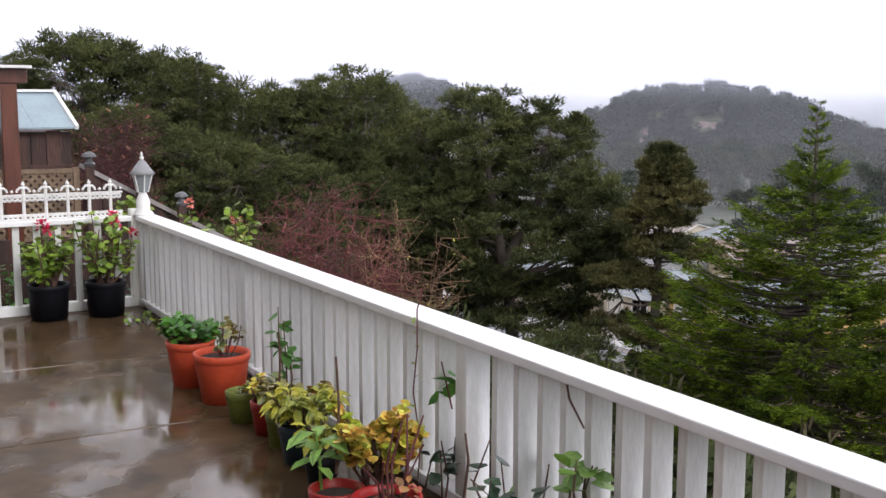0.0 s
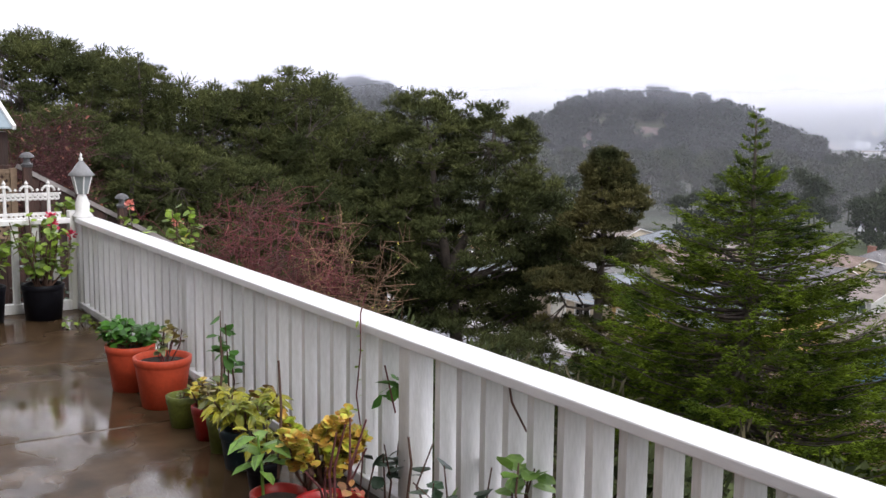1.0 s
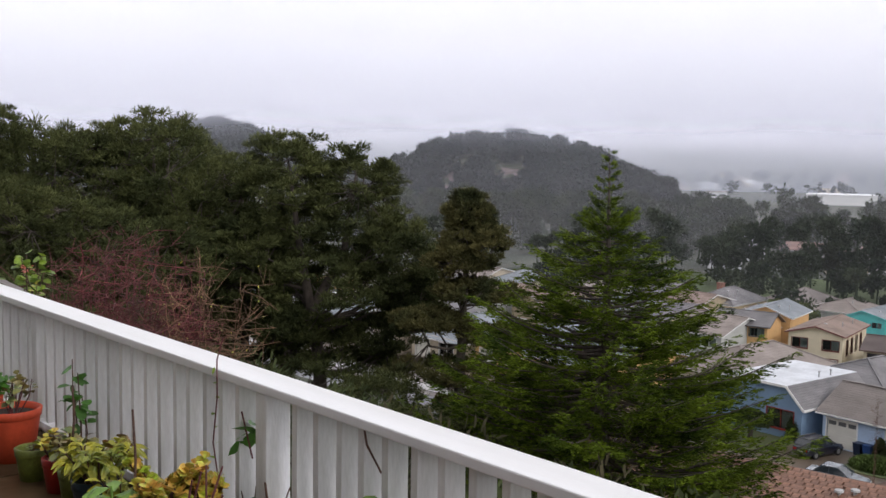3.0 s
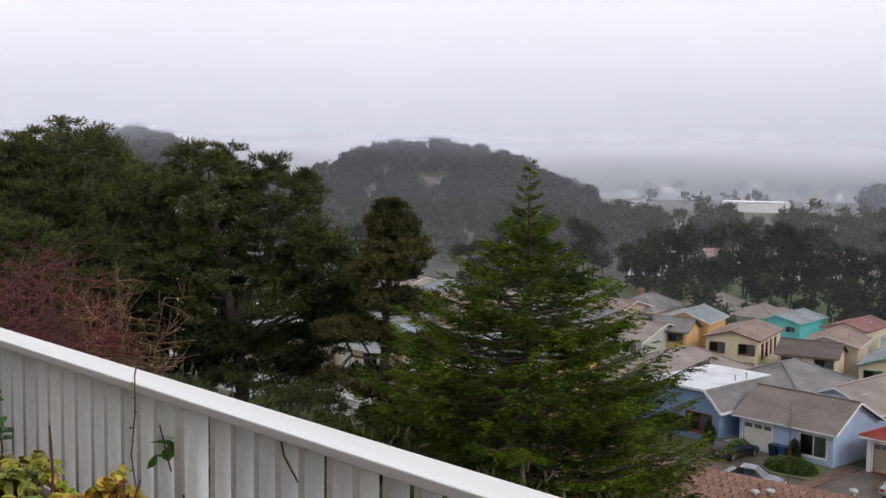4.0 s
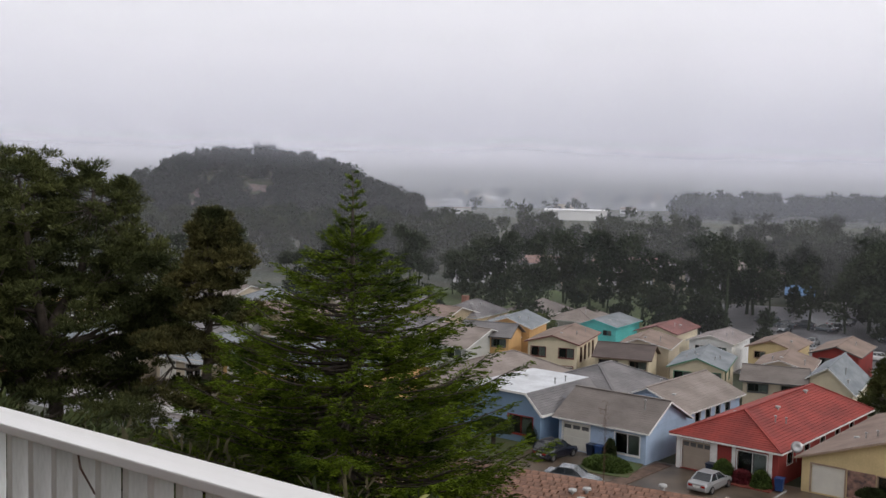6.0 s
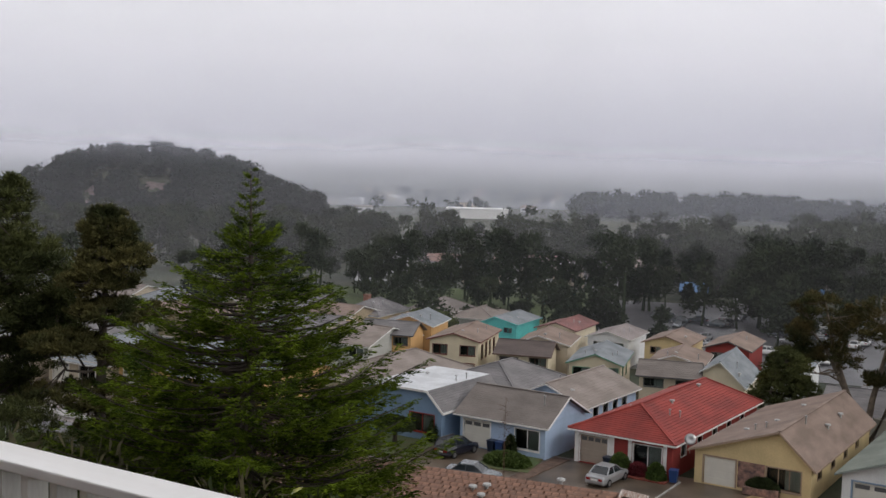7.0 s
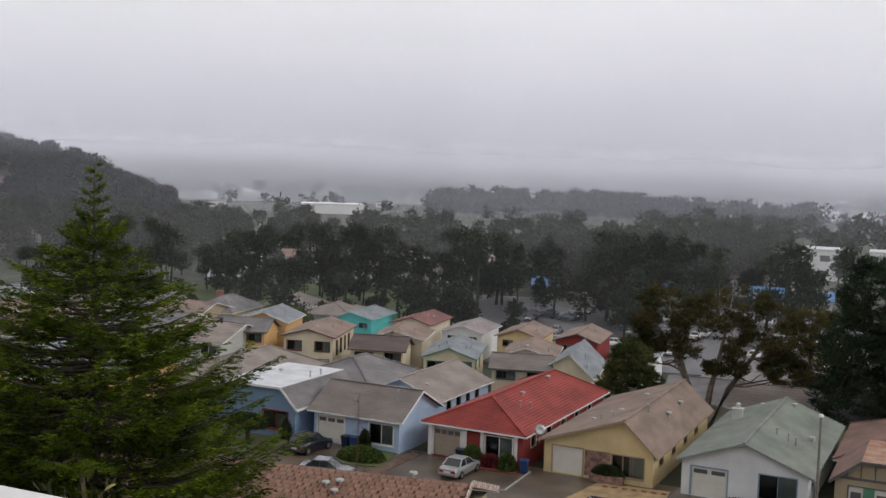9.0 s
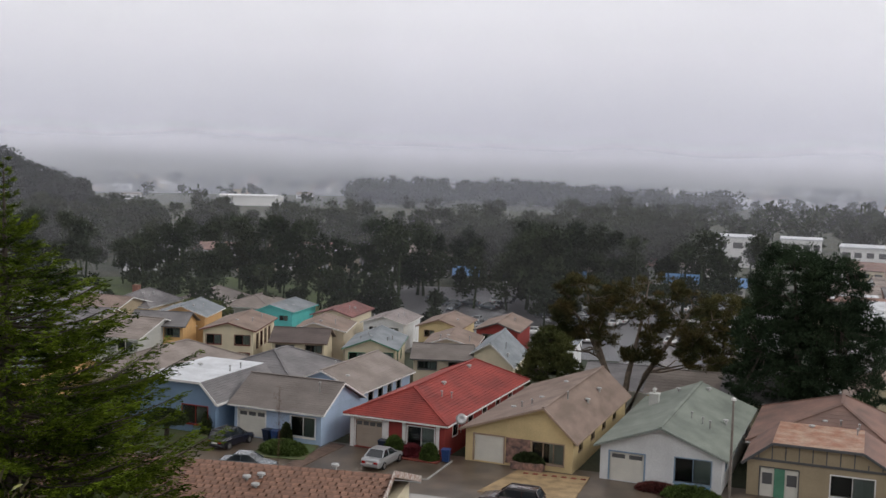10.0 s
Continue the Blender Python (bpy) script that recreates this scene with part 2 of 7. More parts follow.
def plot(x, y):
    """From the street's own skewed grid to the world."""
    return 0.514 + 0.9706 * x - 0.025 * y, 0.337 + 0.0738 * x + 1.0298 * y


STREET = pose(*plot(-30, 63), 0, 0, 0, 3.6)
road = part("road", MB().box(-200, -5, -22.6, 100, 5, ROAD_Z), ASPHALT)
road.matrix_basis = STREET
tagged(road, "wet grey asphalt residential street", "road", kind="structure")
pavement = thing("pavement", "concrete pavement and kerb along the street", "pavement", STREET, kind="structure")
slab_me = MB().box(0, 5.2, -22.4, 2.97, 6.9, ROAD_Z + 0.12).mesh("paving_slab")
slab_me.materials.append(KERB)
for k in range(90):
    part("paving_slab", slab_me, KERB, pavement).location = (-200 + k * 3.0, 0, 0)
part("kerb", MB().box(-200, 5.0, -22.4, 100, 5.19, ROAD_Z + 0.13), KERB, pavement, bevel=0.03)


# ---- terrace ----
def wet_concrete():
    m = bpy.data.materials.new("wet_concrete")
    m.use_nodes = True
    n, l = m.node_tree.nodes, m.node_tree.links
    p = n["Principled BSDF"]
    tc = n.new("ShaderNodeTexCoord")
    big, mid, fine = (n.new("ShaderNodeTexNoise") for _ in range(3))
    for k, s, d in ((big, 0.9, 4), (mid, 5.0, 5), (fine, 90.0, 3)):
        k.inputs["Scale"].default_value, k.inputs["Detail"].default_value = s, d
        l.new(tc.outputs["Object"], k.inputs["Vector"])
    r = n.new("ShaderNodeValToRGB")
    r.color_ramp.elements[0].position, r.color_ramp.elements[0].color = 0.3, (0.036, 0.022, 0.011, 1)
    r.color_ramp.elements[1].position, r.color_ramp.elements[1].color = 0.7, (0.098, 0.062, 0.034, 1)
    l.new(mid.outputs[0], r.inputs[0])
    l.new(r.outputs[0], p.inputs["Base Color"])
    rr = n.new("ShaderNodeMapRange")
    rr.inputs["From Min"].default_value, rr.inputs["From Max"].default_value = 0.44, 0.56
    rr.inputs["To Min"].default_value, rr.inputs["To Max"].default_value = 0.04, 0.34
    l.new(big.outputs[0], rr.inputs["Value"])
    l.new(rr.outputs[0], p.inputs["Roughness"])
    sp = n.new("ShaderNodeMapRange")
    sp.inputs["From Min"].default_value, sp.inputs["From Max"].default_value = 0.42, 0.56
    sp.inputs["To Min"].default_value, sp.inputs["To Max"].default_value = 0.5, 0.06
    l.new(big.outputs[0], sp.inputs["Value"])
    l.new(sp.outputs[0], p.inputs["Specular IOR Level"])
    bp = n.new("ShaderNodeBump")
    bp.inputs["Strength"].default_value, bp.inputs["Distance"].default_value = 0.10, 0.01
    ad = n.new("ShaderNodeMath")
    ad.operation = "MULTIPLY_ADD"
    ad.inputs[1].default_value = 0.25
    l.new(fine.outputs[0], ad.inputs[0]), l.new(mid.outputs[0], ad.inputs[2])
    l.new(ad.outputs[0], bp.inputs["Height"])
    l.new(bp.outputs[0], p.inputs["Normal"])
    return m


WET = wet_concrete()
floor = thing("floor", "wet brown concrete terrace floor with joints", "floor", kind="structure")
cuts_x = [-9.4, -7.37, -5.70, -3.9, -2.0, 0.0, 2.0, 4.0, 6.0]
cuts_y = [-6.0, -3.6, -1.2, 2.45]
for i in range(len(cuts_x) - 1):
    for j in range(len(cuts_y) - 1):
        mb = MB().box(cuts_x[i] + 0.006, cuts_y[j] + 0.006, -0.1, cuts_x[i + 1] - 0.006, cuts_y[j + 1] - 0.006, 0.0)
        part("slab", mb, WET, floor, bevel=0.006)
part("slab_bed", MB().box(-9.4, -6, -0.4, 6, 2.45, -0.02), WET, floor)
wall_below = part("wall_below_terrace", MB().box(-9.35, -5.9, -9.0, 5.9, 2.35, -0.42), mat("retaining_wall", (0.45, 0.43, 0.40), 0.8, 0.25, 0.8, 12, 0.3))
tagged(wall_below, "pale plastered wall carrying the terrace", "wall", kind="structure")

# unseen house wall behind the camera, added tall to shade the railing's inner faces
shading_wall = part("shading_wall_south", MB().box(-9.4, -2.9, -3, 6.2, -2.6, 7.4), mat("stucco", (0.34, 0.32, 0.31), 0.85, 0.15, 1.0, 30, 0.4))
tagged(shading_wall, "plain unseen house wall behind the terrace, added for shade", "wall", kind="structure")

# unseen roof edge over that wall, added to cut off more sky light
eaves = part("eaves", MB().box(-9.4, -3.2, 7.41, 6.2, -1.5, 7.6), mat("eaves_board", (0.35, 0.3, 0.26), 0.8, 0.2, 1, 12, 0.2))
tagged(eaves, "plain unseen wooden eaves behind the terrace, added for shade", "eaves", kind="structure")

RAIL_Y, CAP_Z = 2.255, 0.785
rail = thing("deck_railing", "long white painted wooden railing with upright slats", "railing", pose(0, 0, 0, 0, 0, 0.65), group="terrace railings")
GRIMY = mat("slat_paint", (0.80, 0.80, 0.81), 0.55, 0.10, 1.6, 30, 0.12, rnd=0.10, alt=(0.52, 0.51, 0.46), stretch=(4, 4, 0.8))
CAP_PAINT = mat("wet_white_cap_paint", (0.80, 0.795, 0.80), 0.28, 0.05, 1.2, 50, 0.08, alt=(0.72, 0.71, 0.70), stretch=(0.3, 4, 4))
part("cap", MB().box(-9.36, RAIL_Y, CAP_Z - 0.042, 6.0, RAIL_Y + 0.178, CAP_Z), CAP_PAINT, rail, "wet white top board", bevel=0.006)
part("bottom_rail", MB().box(-9.2, RAIL_Y + 0.0, 0.03, 6.0, RAIL_Y + 0.13, 0.075), GRIMY, rail, bevel=0.004)
part("ledger", MB().box(-9.2, RAIL_Y + 0.03, 0.0, 6.0, RAIL_Y + 0.11, 0.03), GRIMY, rail)
POSTS = [-9.18, -6.55, -3.80, -1.05, 1.75, 4.5]
post_mesh = MB().box(-0.045, 0.008, 0.0, 0.045, 0.13, CAP_Z - 0.045).mesh("post")
post_mesh.materials.append(GRIMY)
for x in POSTS:
    ob = part("post", post_mesh, GRIMY, rail)
    ob.location = (x, RAIL_Y, 0)
    mod = ob.modifiers.new("edges", "BEVEL")
    mod.width, mod.segments = 0.006, 2
slat_mesh = MB().box(-0.019, 0.022, 0.075, 0.019, 0.116, CAP_Z - 0.046).mesh("slat")
slat_mesh.materials.append(GRIMY)
slats = [-3.56 + 0.158 * k for k in range(60)]
slats += [-4.02 - 0.158 * k for k in range(38)]
rs = random.Random(5)
for x in slats:
    if any(abs(x - q) < 0.1 for q in POSTS) or x < -9.1:
        continue
    ob = part("slat", slat_mesh, GRIMY, rail)
    ob.location = (x + rs.uniform(-0.006, 0.006), RAIL_Y + rs.uniform(-0.003, 0.004), 0)
    ob.rotation_euler = (0, rs.uniform(-0.006, 0.006), rs.uniform(-0.03, 0.03))

# side railing with cast iron cresting
side = thing("side_railing", "white wooden side railing with open slats", "railing", pose(-9.3, -0.14, 0), group="terrace railings")
part("cap", MB().box(-0.10, -6.0, 0.741, 0.06, RAIL_Y - 0.002, 0.783), CAP_PAINT, side, "white top board", bevel=0.006)
part("bottom_rail", MB().box(-0.05, -6.0, 0.0, 0.04, RAIL_Y - 0.002, 0.08), GRIMY, side, bevel=0.005)
side_slat = MB().box(-0.02, -0.027, 0.08, 0.02, 0.027, 0.741).mesh("slat")
side_slat.materials.append(GRIMY)
for k in range(46):
    y = 2.14 - 0.163 * k
    ob = part("slat", side_slat, GRIMY, side)
    ob.location = (0, y, 0)
part("corner_post", MB().box(-0.09, RAIL_Y + 0.0, -0.3, 0.02, RAIL_Y + 0.14, 0.84), GRIMY, side, bevel=0.006)


# ---- things on the terrace ----
def leaf_set(rng, centers, dirs, length, width, fold=0.25, droop=0.25):
    """Leaves of two folded halves, each from its stalk at centers along dirs."""
    n = len(centers)
    d = dirs / (np.linalg.norm(dirs, axis=1, keepdims=True) + 1e-9)
    up = np.array([0, 0, 1.0]) + rng.normal(size=(n, 3)) * 0.35
    s = np.cross(d, up)
    s /= np.linalg.norm(s, axis=1, keepdims=True) + 1e-9
    nr = np.cross(s, d)
    L = (length * rng.uniform(0.7, 1.25, n))[:, None]
    W = (width * rng.uniform(0.75, 1.2, n))[:, None]
    base = centers
    mid = centers + d * L * 0.5 - nr * W * fold * 0.5
    tip = centers + d * L - np.array([0, 0, 1.0]) * L * droop
    l1, r1 = centers + d * L * 0.35 + s * W * 0.9, centers + d * L * 0.35 - s * W * 0.9
    l2, r2 = centers + d * L * 0.75 + s * W * 0.75 - np.array([0, 0, 1.0]) * L * droop * 0.5, centers + d * L * 0.75 - s * W * 0.75 - np.array([0, 0, 1.0]) * L * droop * 0.5
    v = np.stack([base, l1, mid, r1, l2, tip, r2], 1).reshape(-1, 3)
    o = np.arange(n)[:, None] * 7
    q = np.concatenate([o + np.array([[0, 2, 1, 1]]), o + np.array([[1, 2, 5, 4]]), o + np.array([[0, 3, 2, 2]]), o + np.array([[3, 6, 5, 2]])])
    faces = [tuple(dict.fromkeys(f)) for f in q.tolist()]
    return v, faces


def leafy(name, rng, centers, dirs, length, width, material, parent, fold=0.25, droop=0.25, label=""):
    v, fs = leaf_set(rng, np.array(centers), np.array(dirs), length, width, fold, droop)
    mb = MB()
    mb.v, mb.f = [tuple(p) for p in v.tolist()], fs
    return part(name, mb, material, parent, label)


TERRACOTTA = mat("orange_plastic_terracotta", (0.50, 0.072, 0.030), 0.5, 0.15, 6, 50, 0.1, alt=(0.40, 0.055, 0.024), spec=0.25)
RED_PLASTIC = mat("dark_red_glazed_pot", (0.24, 0.018, 0.014), 0.4, 0.15, 6, 50, 0.1, spec=0.25)
OLIVE_POT = mat("mossy_olive_pot", (0.115, 0.135, 0.018), 0.6, 0.3, 9, 60, 0.25)
NAVY_POT = mat("dark_blue_green_pot", (0.014, 0.026, 0.034), 0.45, 0.2, 7, 50, 0.1, spec=0.2)
BLACK_POT = mat("black_nursery_plastic", (0.006, 0.006, 0.009), 0.5, 0.3, 7, 50, 0.1, spec=0.15)
SOIL = mat("wet_potting_soil", (0.030, 0.020, 0.014), 0.9, 0.5, 20, 90, 0.8)
STEM = mat("brown_woody_stem", (0.10, 0.052, 0.035), 0.8, 0.3, 15, 80, 0.3)
RED_STEM = mat("reddish_bare_twigs", (0.135, 0.030, 0.032), 0.8, 0.35, 1.2, 30, 0.3, alt=(0.075, 0.030, 0.030), island=0.3)
L_GREEN = mat("fresh_green_leaf", (0.085, 0.23, 0.025), 0.45, 0.35, 9, 60, 0.1, alt=(0.05, 0.13, 0.03), island=0.3, translucent=0.25)
L_GERANIUM = mat("yellow_green_geranium_leaf", (0.24, 0.34, 0.035), 0.5, 0.4, 7, 60, 0.1, alt=(0.10, 0.17, 0.03), island=0.35, translucent=0.25)
L_YELLOW = mat("yellow_green_leaf", (0.40, 0.36, 0.03), 0.4, 0.35, 9, 60, 0.1, alt=(0.17, 0.22, 0.04), island=0.3, translucent=0.2)
L_LIME = mat("lime_green_leaf", (0.20, 0.33, 0.06), 0.4, 0.3, 9, 60, 0.1, alt=(0.13, 0.25, 0.05), island=0.2, translucent=0.25)
L_SUCC = mat("orange_edged_succulent_leaf", (0.36, 0.45, 0.06), 0.45, 0.25, 14, 40, 0.05, alt=(0.56, 0.28, 0.06), island=0.3, spec=0.25)
L_DARK = mat("dark_ivy_leaf", (0.020, 0.050, 0.020), 0.35, 0.4, 9, 60, 0.1, island=0.3)
L_RED = mat("red_green_succulent_leaf", (0.38, 0.085, 0.06), 0.4, 0.4, 8, 40, 0.05, alt=(0.19, 0.20, 0.04), island=0.3)
L_OLIVE = mat("greyish_green_leaf", (0.11, 0.16, 0.055), 0.45, 0.3, 8, 40, 0.05, alt=(0.22, 0.16, 0.04), island=0.3)
WOOD_OLD = mat("old_dark_fence_wood", (0.050, 0.022, 0.016), 0.7, 0.45, 3, 25, 0.3, alt=(0.026, 0.013, 0.010), stretch=(3, 3, 0.4), rnd=0.3)
PINK = mat("crimson_petal", (0.62, 0.02, 0.09), 0.6, 0.25, 20, 80, 0.1, island=0.2)
SALMON = mat("salmon_petal", (0.75, 0.26, 0.20), 0.6, 0.25, 20, 80, 0.1, island=0.2)


def pot(label, x, y, r, h, material, rim=0.028, taper=0.74, name="flower_pot"):
    p = thing(name, label, "flower pot", pose(x, y, 0.001), group="pots along the railing")
    rb = r * taper
    part("body", MB().lathe([(0.0, 0.0), (rb, 0.0), (rb + (r - rb) * 0.84, h - rim * 1.6)], 28), material, p, smooth=True)
    part("rim", MB().lathe([(rb + (r - rb) * 0.80, h - rim * 1.8), (r, h - rim * 1.6), (r + 0.004, h - 0.004), (r - 0.004, h), (r - 0.016, h - 0.003), (r - 0.02, h - 0.05)], 28), material, p, smooth=True)
    part("soil", MB().lathe([(0.0, h - 0.032), (r * 0.5, h - 0.028), (r - 0.017, h - 0.038)], 20), SOIL, p, smooth=True)
    return p


def stems(rng, mb, n, r0, height, spread, base_z, lean=0.0, thick=0.006):
    """Bent stems from round the pot's middle; returns their ends."""
    ends = []
    for k in range(n):
        a = rng.uniform(0, 2 * math.pi)
        b = np.array([r0 * math.cos(a), r0 * math.sin(a), base_z])
        e = np.array([spread * math.cos(a) * rng.uniform(0.3, 1), spread * math.sin(a) * rng.uniform(0.3, 1), base_z + height * rng.uniform(0.6, 1.0)])
        m = (b + e) / 2 + rng.normal(size=3) * spread * 0.15
        mb.tube([b, m, e], [thick, thick * 0.8, thick * 0.5], 5)
        ends.append((b, m, e))
    return ends


def bush_plant(label, x, y, z, rng, height, spread, n_stems, per, leaf_len, leaf_w, leaf_mat, name="potted_plant", along=0.5, thick=0.006, up=0.4, droop=0.25, flower=None, stem_mat=None, r0=0.05):
    t = thing(name, label, "plant", pose(x, y, z))
    mb = MB()
    es = stems(rng, mb, n_stems, r0, height, spread, 0.0, thick=thick)
    part("stem", mb, stem_mat or STEM, t)
    C, D = [], []
    for b, m, e in es:
        for k in range(per):
            u = along + (1 - along) * rng.uniform()
            p = m + (e - m) * (u * 2 - 1) if u > 0.5 else b + (m - b) * u * 2
            d = rng.normal(size=3) * np.array([1, 1, 0.5]) + np.array([0, 0, up])
            C.append(p + d / np.linalg.norm(d) * 0.01), D.append(d)
    leafy("foliage", rng, C, D, leaf_len, leaf_w, leaf_mat, t, droop=droop)
    if flower:
        for b, m, e in es[:flower[0]]:
            c = [e + np.array([0, 0, 0.05])] * 26
            fd = rng.normal(size=(26, 3)) + np.array([0, 0, 0.4])
            leafy("flower", rng, np.array(c) + fd * 0.012, fd, 0.034, 0.016, flower[1], t, droop=0.0)
            part("flower_stalk", MB().tube([e - np.array([0, 0, 0.03]), e + np.array([0, 0, 0.05])], 0.003, 5), L_GREEN, t)
    return t


R = lambda s: np.random.default_rng(s)
# row of pots, from the far corner towards the camera
pot("black plastic nursery pot by the side railing", -9.03, 1.38, 0.165, 0.29, BLACK_POT, taper=0.85)
pot("black plastic nursery pot in the terrace corner", -8.98, 1.82, 0.165, 0.29, BLACK_POT, taper=0.85)
pot("large orange plastic pot with leafy herbs", -6.47, 1.81, 0.148, 0.285, TERRACOTTA)
pot("large orange plastic pot with a small shrub", -6.02, 1.87, 0.165, 0.295, TERRACOTTA)
pot("small mossy olive green pot", -5.57, 1.84, 0.092, 0.175, OLIVE_POT)
pot("small dark red pot", -5.29, 1.88, 0.086, 0.18, RED_PLASTIC)
pot("small olive pot under succulents", -5.05, 1.86, 0.07, 0.18, OLIVE_POT)
pot("dark blue green pot", -4.77, 1.86, 0.105, 0.20, NAVY_POT)
pot("small black pot under leaves", -4.35, 1.80, 0.08, 0.17, BLACK_POT)
pot("wide dark red pot with a jade plant", -3.93, 1.69, 0.115, 0.175, RED_PLASTIC)
pot("bright red pot with pruned twigs", -3.68, 1.80, 0.14, 0.20, mat("bright_red_pot", (0.42, 0.02, 0.02), 0.35, 0.15, 6, 50, 0.1))

bush_plant("leggy geranium with yellow-green leaves", -9.03, 1.38, 0.25, R(1), 0.46, 0.22, 20, 18, 0.062, 0.036, L_GERANIUM, along=0.3, thick=0.007, flower=(2, PINK))
bush_plant("tall geranium with crimson flowers", -8.98, 1.82, 0.25, R(2), 0.58, 0.27, 20, 14, 0.062, 0.036, L_GERANIUM, along=0.25, thick=0.008, flower=(3, PINK))
bush_plant("bushy fresh green herb in a pot", -6.47, 1.81, 0.25, R(3), 0.16, 0.20, 34, 11, 0.055, 0.026, L_GREEN, along=0.5, thick=0.003)
bush_plant("small shrub with dark red stems", -6.02, 1.87, 0.265, R(4), 0.20, 0.16, 9, 6, 0.05, 0.02, L_OLIVE, along=0.5, thick=0.005, stem_mat=RED_STEM)
bush_plant("low yellow succulent in moss", -5.57, 1.86, 0.15, R(5), 0.06, 0.07, 8, 3, 0.03, 0.014, L_OLIVE, along=0.4)
bush_plant("orange and green succulent rosettes", -5.33, 1.92, 0.15, R(6), 0.12, 0.13, 12, 8, 0.045, 0.022, L_SUCC, along=0.6)
bush_plant("round-leaved jade succulent in a pot", -5.16, 1.93, 0.15, R(7), 0.17, 0.12, 12, 9, 0.05, 0.03, L_OLIVE, along=0.6)
bush_plant("reddish tipped succulent by railing", -4.90, 2.00, 0.15, R(8), 0.19, 0.12, 8, 8, 0.05, 0.03, L_RED, along=0.7)
bush_plant("yellow-green long-leaved potted shrub", -4.72, 1.87, 0.17, R(9), 0.21, 0.18, 16, 11, 0.095, 0.021, L_YELLOW, along=0.6, droop=0.5)
bush_plant("small yellow leafy plant", -4.35, 1.84, 0.14, R(10), 0.20, 0.15, 9, 9, 0.075, 0.02, L_YELLOW, along=0.5, droop=0.4)
jade = bush_plant("jade plant with orange-edged round leaves", -3.98, 1.88, 0.15, R(11), 0.31, 0.25, 24, 70, 0.036, 0.024, L_SUCC, along=0.55, thick=0.011, up=0.7, droop=0.05, stem_mat=STEM)
big = thing("potted_plant", "lime green plant with large pointed leaves", "plant", pose(-4.02, 1.66, 0.13))
rb = R(12)
part("stem", MB().tube([(0, 0, 0), (-0.01, 0.0, 0.12), (-0.03, -0.01, 0.26)], [0.008, 0.007, 0.005], 6), L_LIME, big)
for k in range(11):
    a = k * 2.4
    c = np.array([[-0.02, 0, 0.10 + 0.015 * k]])
    leafy("leaf", rb, c, np.array([[math.cos(a), math.sin(a), 0.35]]), 0.17, 0.034, L_LIME, big, droop=0.45)
twig = thing("pruned_shrub", "pruned shrub of bare brown twigs", "plant", pose(-3.66, 1.82, 0.17))
rt = R(13)
for k in range(7):
    a = rt.uniform(0, 6.28)
    h = rt.uniform(0.15, 0.38)
    part("twig", MB().tube([(0.05 * math.cos(a), 0.05 * math.sin(a), 0), (0.07 * math.cos(a), 0.07 * math.sin(a), h * 0.5), (0.12 * math.cos(a + 0.4), 0.12 * math.sin(a + 0.4), h)], [0.007, 0.006, 0.004], 6), RED_STEM, twig)
leafy("foliage", rt, rt.normal(size=(26, 3)) * np.array([0.06, 0.06, 0.03]) + np.array([0, 0, 0.05]), rt.normal(size=(26, 3)) + np.array([0, 0, 0.6]), 0.05, 0.02, L_RED, twig)
for x, y, z1, lab in ((-4.00, 1.72, 0.70, "thin dark plant cane in a pot"), (-5.22, 1.92, 0.55, "short brown plant cane upright"), (-3.50, 2.05, 0.46, "reddish pruned cane by slats")):
    cane = part("plant_cane", MB().tube([(0, 0, 0), (0.015, 0.01, (z1 - 0.2) * 0.6), (-0.01, 0.01, z1 - 0.2)], [0.007, 0.006, 0.005], 6), STEM)
    cane.location = (x, y, 0.205)
    tagged(cane, lab, "plant cane")

# plants growing at and through the railing
bush_plant("lime shrub shooting up by the railing", -3.22, 2.06, 0.0, R(14), 0.30, 0.12, 6, 7, 0.10, 0.022, L_LIME, "shrub", along=0.45, r0=0.1)
bush_plant("dark ivy pushing through the railing", -3.95, 2.22, 0.0, R(15), 0.34, 0.10, 7, 4, 0.07, 0.036, L_DARK, "ivy", along=0.3, r0=0.1)
bush_plant("dark ivy leaves between the slats", -3.2, 2.20, 0.0, R(16), 0.50, 0.34, 10, 3, 0.075, 0.04, L_DARK, "ivy", along=0.4, r0=0.2)
bush_plant("lime vine leaves between the slats", -2.93, 2.18, 0.30, R(27), 0.24, 0.06, 4, 4, 0.085, 0.04, L_LIME, "vine", along=0.5, r0=0.04)
bush_plant("succulent with red and green leaves", -2.42, 1.95, 0.17, R(17), 0.36, 0.15, 9, 8, 0.12, 0.055, L_RED, "succulent_plant", along=0.75, r0=0.05)
pot("red pot behind the railing post", -2.42, 1.95, 0.12, 0.2, RED_PLASTIC)
bush_plant("thin shrub with sparse green leaves", -5.62, 2.12, 0.0, R(18), 0.62, 0.10, 4, 8, 0.07, 0.034, L_GREEN, "shrub", along=0.55, thick=0.006, r0=0.04)
bush_plant("small weeds at the railing foot", -8.4, 2.02, 0.0, R(19), 0.08, 0.16, 7, 5, 0.045, 0.018, L_GERANIUM, "weeds", along=0.3, r0=0.2)
vine = thing("vine", "thin climbing vine on the railing", "plant", pose(-4.18, 2.22, 0.0))
part("stem", MB().tube([(0.0, -0.02, 0.0), (0.03, -0.02, 0.22), (-0.02, -0.03, 0.45), (0.02, -0.03, 0.66), (0.0, -0.02, 0.83), (0.02, 0.0, 0.93)], 0.0035, 5), RED_STEM, vine)
leafy("foliage", R(20), np.array([[0.0, -0.03, 0.1 + 0.07 * k] for k in range(12)]), R(21).normal(size=(12, 3)), 0.03, 0.01, L_GERANIUM, vine)
